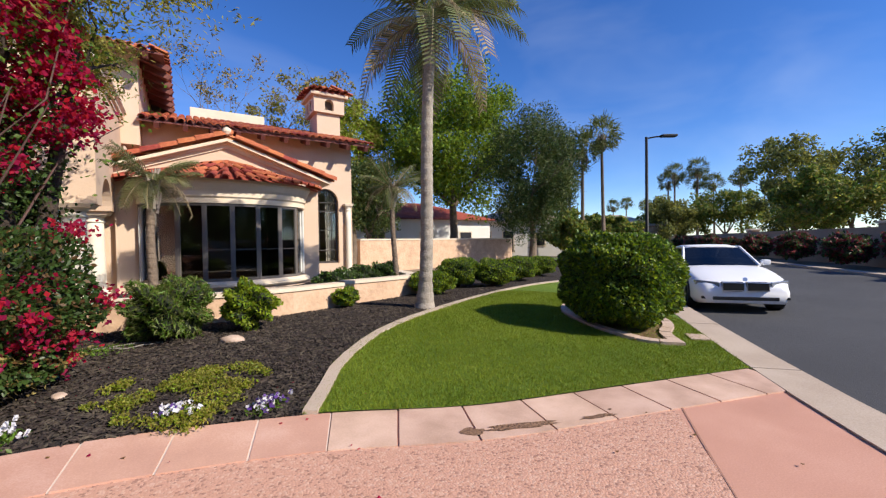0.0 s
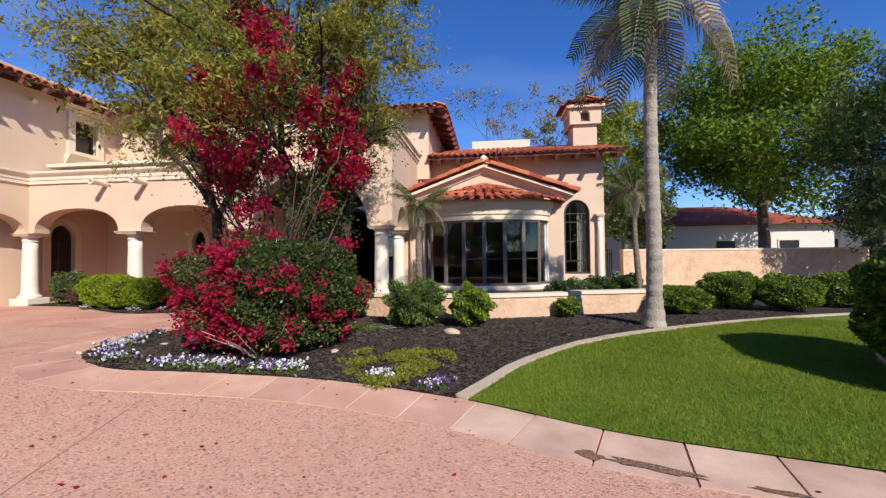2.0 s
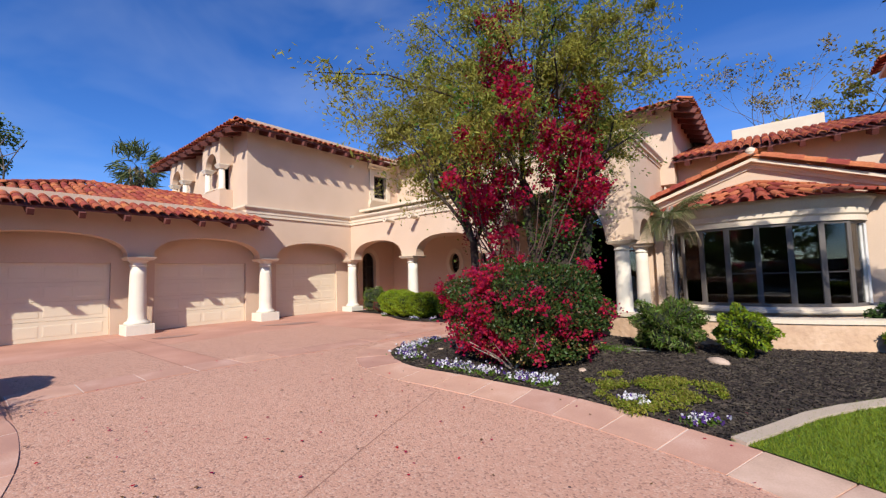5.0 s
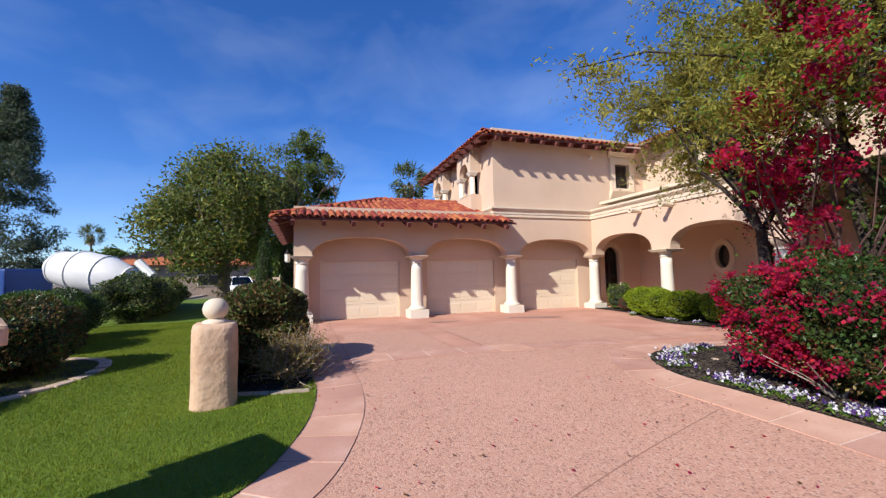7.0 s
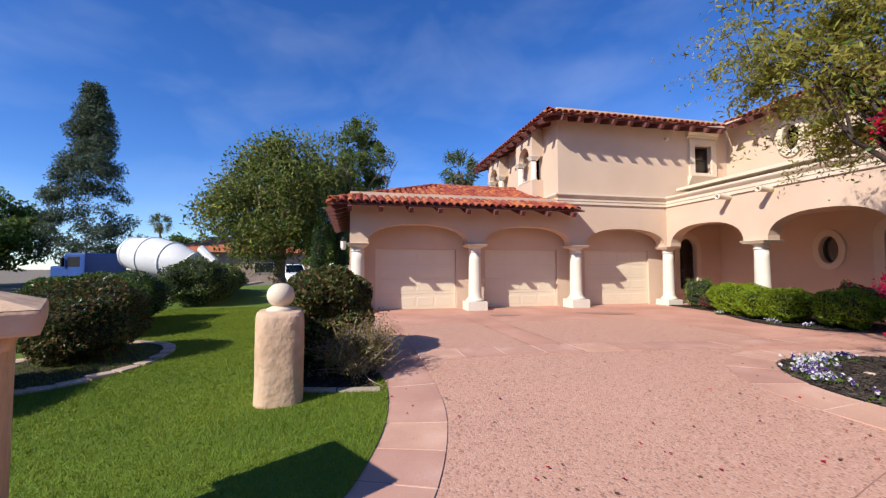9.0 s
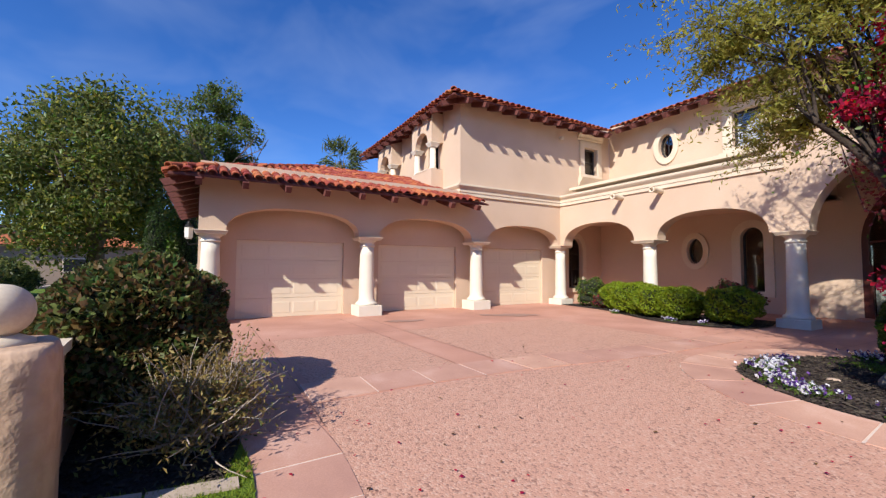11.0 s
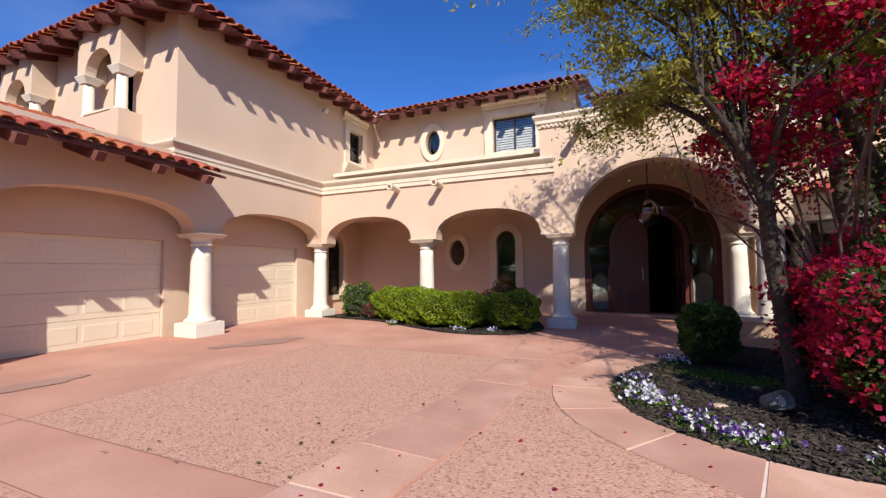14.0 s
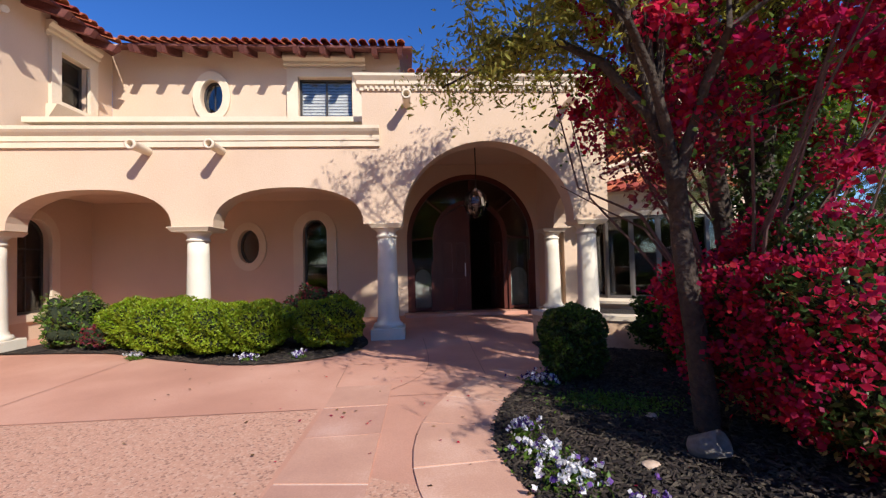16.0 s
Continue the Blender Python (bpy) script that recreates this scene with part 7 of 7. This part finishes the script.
        m = part("wing_mirror", boxbm(f - 1.75, f - 1.55, *sorted((s * 0.92, s * 1.08)), zb, zb + 0.13, bevel=0.04), CARPAINT, t)
        for wx in (f - 0.85, -f + 1.0):
            bm = lathe([(0.36, -0.02), (0.36, 0.02)], 26)
            arch_ = part("wheel_arch", bm, BLACKPL, t)
            arch_.matrix_basis = pose(wx, s * (hw - 0.012), 0.35, 90)
            wheel(t, wx, s * (hw - 0.1), 0.325, 0.22)
    part("air_intake", boxbm(f - 0.12, f + 0.012, -0.6, 0.6, 0.29, 0.37, bevel=0.02), BLACKPL, t)
    part("badge", lathe([(0.042, -0.006), (0.042, 0.006)], 18), ALLOY, t).matrix_basis = pose(f - 0.02, 0, 0.735, 0, 75)
    return t


car("parked_car", "white sedan parked at the street kerb, facing up the street", 11.8, 5.28, 180 + 40.5, H=1.43)
car("parked_suv", "white pickup-sized vehicle parked far along the street", -36, -6.2, 20, 4.9, 1.9, 1.8, True, 0.15)
t = thing("mixer_truck", "concrete mixer truck with white drum and blue cab", "truck", (-27.2, -13.6, 0.0), 245)
t.scale = (1.15, 1.15, 1.15)
prof = [(0.4, -2.5), (0.6, -2.3), (0.95, -1.0), (1.0, 0.3), (0.8, 1.5), (0.5, 2.0)]
dr = part("drum", lathe(prof, 26), TRUCKWHITE, t, "white painted drum", smooth=True)
dr.matrix_basis = pose(-1.0, 0, 1.95, 0, 80, 0)
for z, q in ((-2.3, 0.62), (-1.0, 0.965), (0.3, 1.015), (1.5, 0.815)):
    part("drum_band", lathe([(q, z - 0.05), (q + 0.02, z - 0.04), (q + 0.02, z + 0.04), (q, z + 0.05)], 26, cap=False), TRUCKWHITE, dr)
part("chassis", boxbm(-4.2, 3.6, -0.5, 0.5, 0.7, 0.95), BLACKPL, t)
bm = boxbm(2.2, 3.9, -1.1, 1.1, 0.8, 2.2, bevel=0.1)
for v in bm.verts:
    if v.co.z > 1.5 and v.co.x > 3.0:
        v.co.x -= 0.35
cb = part("cab", bm, TRUCKBLUE, t, "blue cab")
part("roof_visor", boxbm(3.3, 3.75, -0.95, 0.95, 2.1, 2.16, bevel=0.02), TRUCKWHITE, cb)
part("bumper", boxbm(4.85, 5.0, -1.1, 1.1, 0.5, 0.8, bevel=0.04), ALLOY, t, "chrome bumper")
part("mirror", boxbm(3.4, 3.5, 1.15, 1.3, 1.5, 1.95, bevel=0.02), BLACKPL, t)
part("mirror", boxbm(3.4, 3.5, -1.3, -1.15, 1.5, 1.95, bevel=0.02), BLACKPL, t)
part("cab_window", boxbm(2.5, 3.3, -1.115, 1.115, 1.5, 2.02, bevel=0.03), BLACKPL, cb)
part("windscreen", boxbm(3.3, 3.58, -0.95, 0.95, 1.5, 2.04, bevel=0.03), BLACKPL, cb)
part("bonnet", boxbm(3.9, 4.9, -0.8, 0.8, 0.8, 1.55, bevel=0.1), TRUCKBLUE, t)
part("chute", tube(bmesh.new(), [(-3.6, 0, 2.4), (-4.4, 0, 1.7)], 0.2, 8), TRUCKWHITE, t)
for x in (-3.4, -2.2, 3.4):
    for s in (-1, 1):
        wheel(t, x, s * 0.95, 0.5, 0.3)

# ---- small things ----
# lantern on the garage end
t = thing("wall_lantern", "ornate dark iron wall lantern with milky glass", "lamp", (-13.05, -1.5, 2.1))
part("backplate", boxbm(-0.06, 0.06, -0.03, 0, -0.05, 0.5, bevel=0.01), IRON, t)
part("scroll", tube(bmesh.new(), [(0, -0.02, 0.48), (0, -0.18, 0.56), (0, -0.24, 0.46), (0, -0.2, 0.4)], 0.012, 6), IRON, t)
part("scroll", tube(bmesh.new(), [(0, -0.02, -0.02), (0, -0.2, -0.05), (0, -0.24, 0.05)], 0.012, 6), IRON, t)
part("lantern_glass", lathe([(0.06, 0.08), (0.095, 0.12), (0.1, 0.34), (0.05, 0.4)], 6), LAMPGLASS, t).location = (0, -0.2, 0)
part("lantern_roof", lathe([(0.12, 0.36), (0.04, 0.45), (0.01, 0.5)], 6), IRON, t).location = (0, -0.2, 0)

# security lamp under the tower eave
t = thing("security_lamp", "small white security lamp on the tower wall", "lamp", (-12.42, 9.9, 6.35))
part("mount", lathe([(0.06, 0), (0.06, 0.03), (0.03, 0.05)], 12), WHITE, t).matrix_basis = pose(0, 0, 0, 0, 90)
part("lamp_head", lathe([(0.03, 0), (0.06, 0.05), (0.065, 0.12)], 12), WHITE, t).matrix_basis = pose(0.05, 0, 0, 20, 110)


def scatter(name, poly, n, make, mat, label, category):
    """Loose small pieces over a polygon, as one object."""
    xs, ys = [p[0] for p in poly], [p[1] for p in poly]
    vs, fs, k = [], [], 0
    while k < n:
        x, y = random.uniform(min(xs), max(xs)), random.uniform(min(ys), max(ys))
        if not inside(poly, x, y):
            continue
        v, f = make(x, y)
        b = len(vs)
        vs += v
        fs += [tuple(i + b for i in q) for q in f]
        k += 1
    me = bpy.data.meshes.new(name)
    me.from_pydata(vs, [], fs)
    return tagged(mesh_part(name, me, mat), label, category, kind="stuff")


def chip(x, y):
    a, L, w, h = random.uniform(0, math.pi), random.uniform(0.014, 0.042), random.uniform(0.005, 0.012), random.uniform(0.003, 0.012)
    c, s, tz = math.cos(a), math.sin(a), random.uniform(-0.4, 0.4)
    z = gz(x, y) + 0.018
    out = []
    for u, v, q in ((-L, -w, 0), (L, -w, 0), (L, w, 0), (-L, w, 0), (-L * 0.8, 0, h), (L * 0.8, 0, h)):
        out.append((x + u * c - v * s, y + u * s + v * c, z + q + u * tz + 0.008))
    return out, [(0, 1, 5, 4), (2, 3, 4, 5), (0, 4, 3), (1, 2, 5)]


random.seed(5)
NEARBED = [p for p in BED_EDGE if p[0] <= 0.9] + [(-2.6, 8.6), (-1.2, 7.85), (0.1, 7.6), (1.4, 7.65), (2.75, 8.05), (4.8, 8.8), (7.5, 9.0), (6.87, 8.05)] + [p for p in CURB[::-1] if p[0] < 6.8]
scatter("mulch_chips", NEARBED, 34000, chip, CHIP, "loose dark shredded bark chips", "mulch")
scatter("mulch_chips_north", HEDGE_BED + [(-6.3, 9.9), (-12.3, 9.9)], 2500, chip, CHIP, "loose dark shredded bark chips", "mulch")
scatter("mulch_chips_west", [(-4.8, -1.15), (-7.5, -1.15), (-7.5, -2.3), (-5.0, -2.1)], 1800, chip, CHIP, "loose dark shredded bark chips", "mulch")


def blade(x, y):
    a, h, w = random.uniform(0, 2 * math.pi), random.uniform(0.02, 0.042), random.uniform(0.0025, 0.0045)
    c, s, z = math.cos(a), math.sin(a), gz(x, y) + 0.02
    lx, ly = random.gauss(0, 0.016), random.gauss(0, 0.016)
    return [(x - w * c, y - w * s, z), (x + w * c, y + w * s, z), (x + lx, y + ly, z + h)], [(0, 1, 2)]


NEARLAWN = [p for p in BED_EDGE if p[0] > 0.95] + [p for p in CURB if p[0] < 7] + [(8, 7.0), (8.2, 4.6)] + [p for p in NEAR_KERB if 5.6 < p[0] < 8]
scatter("grass_blades", NEARLAWN, 150000, blade, BLADE, "short mown grass blades", "grass")
NEARWEST = LAWN_W + [(-2.5, -4.6), (-5, -5.6), (-8, -6.4), (-15, -7.4), (-15, -3.1), (-9, -2.8), (-5.0, -2.3), (-4.8, -1.2)]
scatter("grass_blades_west", NEARWEST, 190000, blade, BLADE, "short mown grass blades", "grass")


def petal(x, y):
    a, r, z = random.uniform(0, 6.3), random.uniform(0.008, 0.02), gz(x, y) + 0.016
    return [(x + r * math.cos(a + q), y + r * math.sin(a + q), z + random.uniform(0, 0.012)) for q in (0, 1.4, 3.1, 4.6)], [(0, 1, 2, 3)]


scatter("fallen_petals", rect(-6.5, 1.5, -1.0, 7.5), 260, petal, BRACT, "fallen crimson petals", "petals")
scatter("fallen_leaves", rect(-9, 3.5, -1.0, 8.5), 300, petal, RUST, "small dry fallen leaves", "leaves")

# creeping groundcover
G = thing("groundcover", "low creeping green groundcover with pale patches", "plant", (0, 4.45, 0.1))
P = []
for k in range(900):
    a, q = random.uniform(0, 2 * math.pi), math.sqrt(random.random())
    x, y = 0.74 * q * math.cos(a) + 0.02, 0.66 * q * math.sin(a) * (1 + 0.3 * math.sin(3 * a)) + 0.1 * math.cos(a)
    if noise.noise(Vector((x * 2.2, y * 2.2, 3))) < -0.08:
        continue
    z = gz(x, y + 4.45) - 0.1 + 0.03
    for j in range(9):
        P.append((x + random.gauss(0, 0.03), y + random.gauss(0, 0.03), z + random.uniform(0, 0.055)))
leaves_mesh("foliage", np.array(P[::2]), 0.036, GREEN_Y, G, aspect=0.45, up=1.0)
leaves_mesh("foliage", np.array(P) + 0.006, 0.034, FERNY, G, aspect=0.45, up=1.0)
for x, y in ((-3.45, 6.1), (-3.1, 5.9), (-1.05, 6.4)):
    g2 = thing("groundcover", "small patch of low green plants in the mulch", "plant", (x, y, gz(x, y)))
    leaves_mesh("foliage", rng.normal(size=(900, 3)) * [0.2, 0.12, 0.02] + [0, 0, 0.04], 0.04, GREEN_M, g2, aspect=0.4, up=1.0)


def pansy(x, y, s, white, seed):
    random.seed(seed)
    t = thing("pansy_clump", "clump of white pansies at the bed edge" if white else "clump of purple and white pansies at the bed edge", "flower", (x, y, gz(x, y)), random.uniform(0, 360), "pansies")
    P = rng.normal(size=(int(320 * s), 3)) * [0.12 * s, 0.1 * s, 0.03]
    P[:, 2] = np.abs(P[:, 2]) + 0.02
    leaves_mesh("foliage", P, 0.045, GREEN_M, t, aspect=0.5, up=0.8)
    fw, fp = [], []
    for k in range(int(46 * s)):
        c = np.array([random.gauss(0, 0.13 * s), random.gauss(0, 0.1 * s), random.uniform(0.06, 0.12)])
        for j in range(5):
            a = j * 1.2566
            (fw if (random.random() < (0.85 if white else 0.5)) else fp).append(c + np.array([0.014 * math.cos(a), 0.014 * math.sin(a) * 0.5 - 0.004, 0.014 * math.sin(a)]))
    leaves_mesh("petals", np.array(fw), 0.036, PETAL, t, "white petals", aspect=0.95)
    if fp:
        leaves_mesh("petals", np.array(fp), 0.036, PURPLE, t, "purple petals", aspect=0.95)
    return t


for i, (x, y, s, w) in enumerate(((0.62, 3.75, 0.6, False), (-0.05, 3.95, 0.6, True), (-1.15, 4.05, 0.8, True), (-1.5, 4.03, 0.9, False), (-2.05, 4.02, 0.8, True), (-2.4, 4.0, 0.9, False), (-2.75, 3.98, 0.8, False), (-3.6, 4.08, 0.9, False), (-3.9, 4.3, 0.9, False), (-4.2, 4.75, 0.9, True), (-4.28, 5.1, 0.9, True), (-4.28, 5.5, 0.6, False), (-3.75, 6.75, 0.9, False), (-3.45, 7.1, 0.8, False), (-9.5, 8.95, 0.5, True), (-7.6, 8.5, 0.5, False), (-6.9, 8.55, 0.5, False))):
    pansy(x, y, s, w, 200 + i)


def rock(x, y, r, mat, label, seed):
    random.seed(seed)
    bm = bmesh.new()
    bmesh.ops.create_icosphere(bm, subdivisions=2, radius=1)
    for v in bm.verts:
        k = 1 + 0.22 * noise.noise(v.co * 1.7 + Vector((seed, 0, 0)))
        v.co = Vector((v.co.x * r * 1.5, v.co.y * r, v.co.z * r * 0.6)) * k
    o = part("rock", bm, mat, None, smooth=True)
    o.matrix_basis = pose(x, y, gz(x, y) + r * 0.35, 0, 0, seed * 37)
    return tagged(o, label, "rock")


rock(-3.12, 5.68, 0.05, STONE, "pale stone lying in the mulch", 2)
rock(-0.95, 4.85, 0.06, STONE, "pale stone lying in the mulch", 3)
rock(0.55, 6.15, 0.11, STONE, "flat pale stone lying in the mulch", 4)
rock(-3.6, 4.9, 0.05, STONE, "pale stone lying in the mulch", 5)
t = thing("spotlight", "grey cylindrical garden spotlight lying in the mulch", "lamp", (-3.16, 4.95, gz(-3.16, 4.95) + 0.1), 30)
t.scale = (1.15, 1.15, 1.15)
bm = lathe([(0.05, -0.1), (0.07, -0.08), (0.075, 0.1), (0.06, 0.1), (0.055, 0.02)], 16)
part("housing", bm, GREYSTONE, t, smooth=True).matrix_basis = pose(0, 0, 0, 62)
part("lens", lathe([(0.054, 0.03), (0.054, 0.035)], 16), LAMPGLASS, t).matrix_basis = pose(0, 0, 0, 62)
t = thing("drip_hose", "pale irrigation hose looped over the mulch", "hose", (-0.6, 6.4, gz(-0.6, 6.4) + 0.035))
part("hose", tube(bmesh.new(), [(-0.6, 0.05, 0), (-0.3, 0.12, 0.01), (0.0, -0.05, 0.0), (0.15, 0.02, 0.01), (0.35, 0.1, 0.0), (0.1, 0.2, 0.01), (-0.2, 0.1, 0.01)], 0.011, 6), GREYSTONE, t, smooth=True)
tagged(part("utility_box_lid", boxbm(-0.18, 0.18, -0.13, 0.13, -0.03, 0.035, bevel=0.01), STONE), "pale concrete utility box lid set in the lawn", "utility lid").matrix_basis = pose(6.55, 3.02, gz(6.55, 3.02) + 0.01, 0, 0, 40)


def stain(x, y, L, w, turn, seed, mat=SOIL, dz=0.021):
    random.seed(seed)
    a = radians(turn)
    pts = []
    for k in range(18):
        q = 2 * math.pi * k / 18
        r = 1 + random.uniform(-0.3, 0.3)
        u, v = L * math.cos(q) * r, w * math.sin(q) * r
        pts.append((x + u * math.cos(a) - v * math.sin(a), y + u * math.sin(a) + v * math.cos(a)))
    drape("dirt_patch", pts, dz, mat, 0.6, "thin dirt washed onto the pavement" if mat is SOIL else "old oil stain on the driveway", "stain")


stain(2.32, 2.36, 0.3, 0.05, -21, 1)
stain(1.93, 2.5, 0.09, 0.06, -22, 2)
stain(3.0, 2.12, 0.16, 0.03, -18, 3)
stain(-10.6, 6.0, 0.75, 0.3, 60, 5, OILY, 0.009)
stain(-10.9, 2.9, 0.45, 0.2, 80, 6, OILY, 0.009)
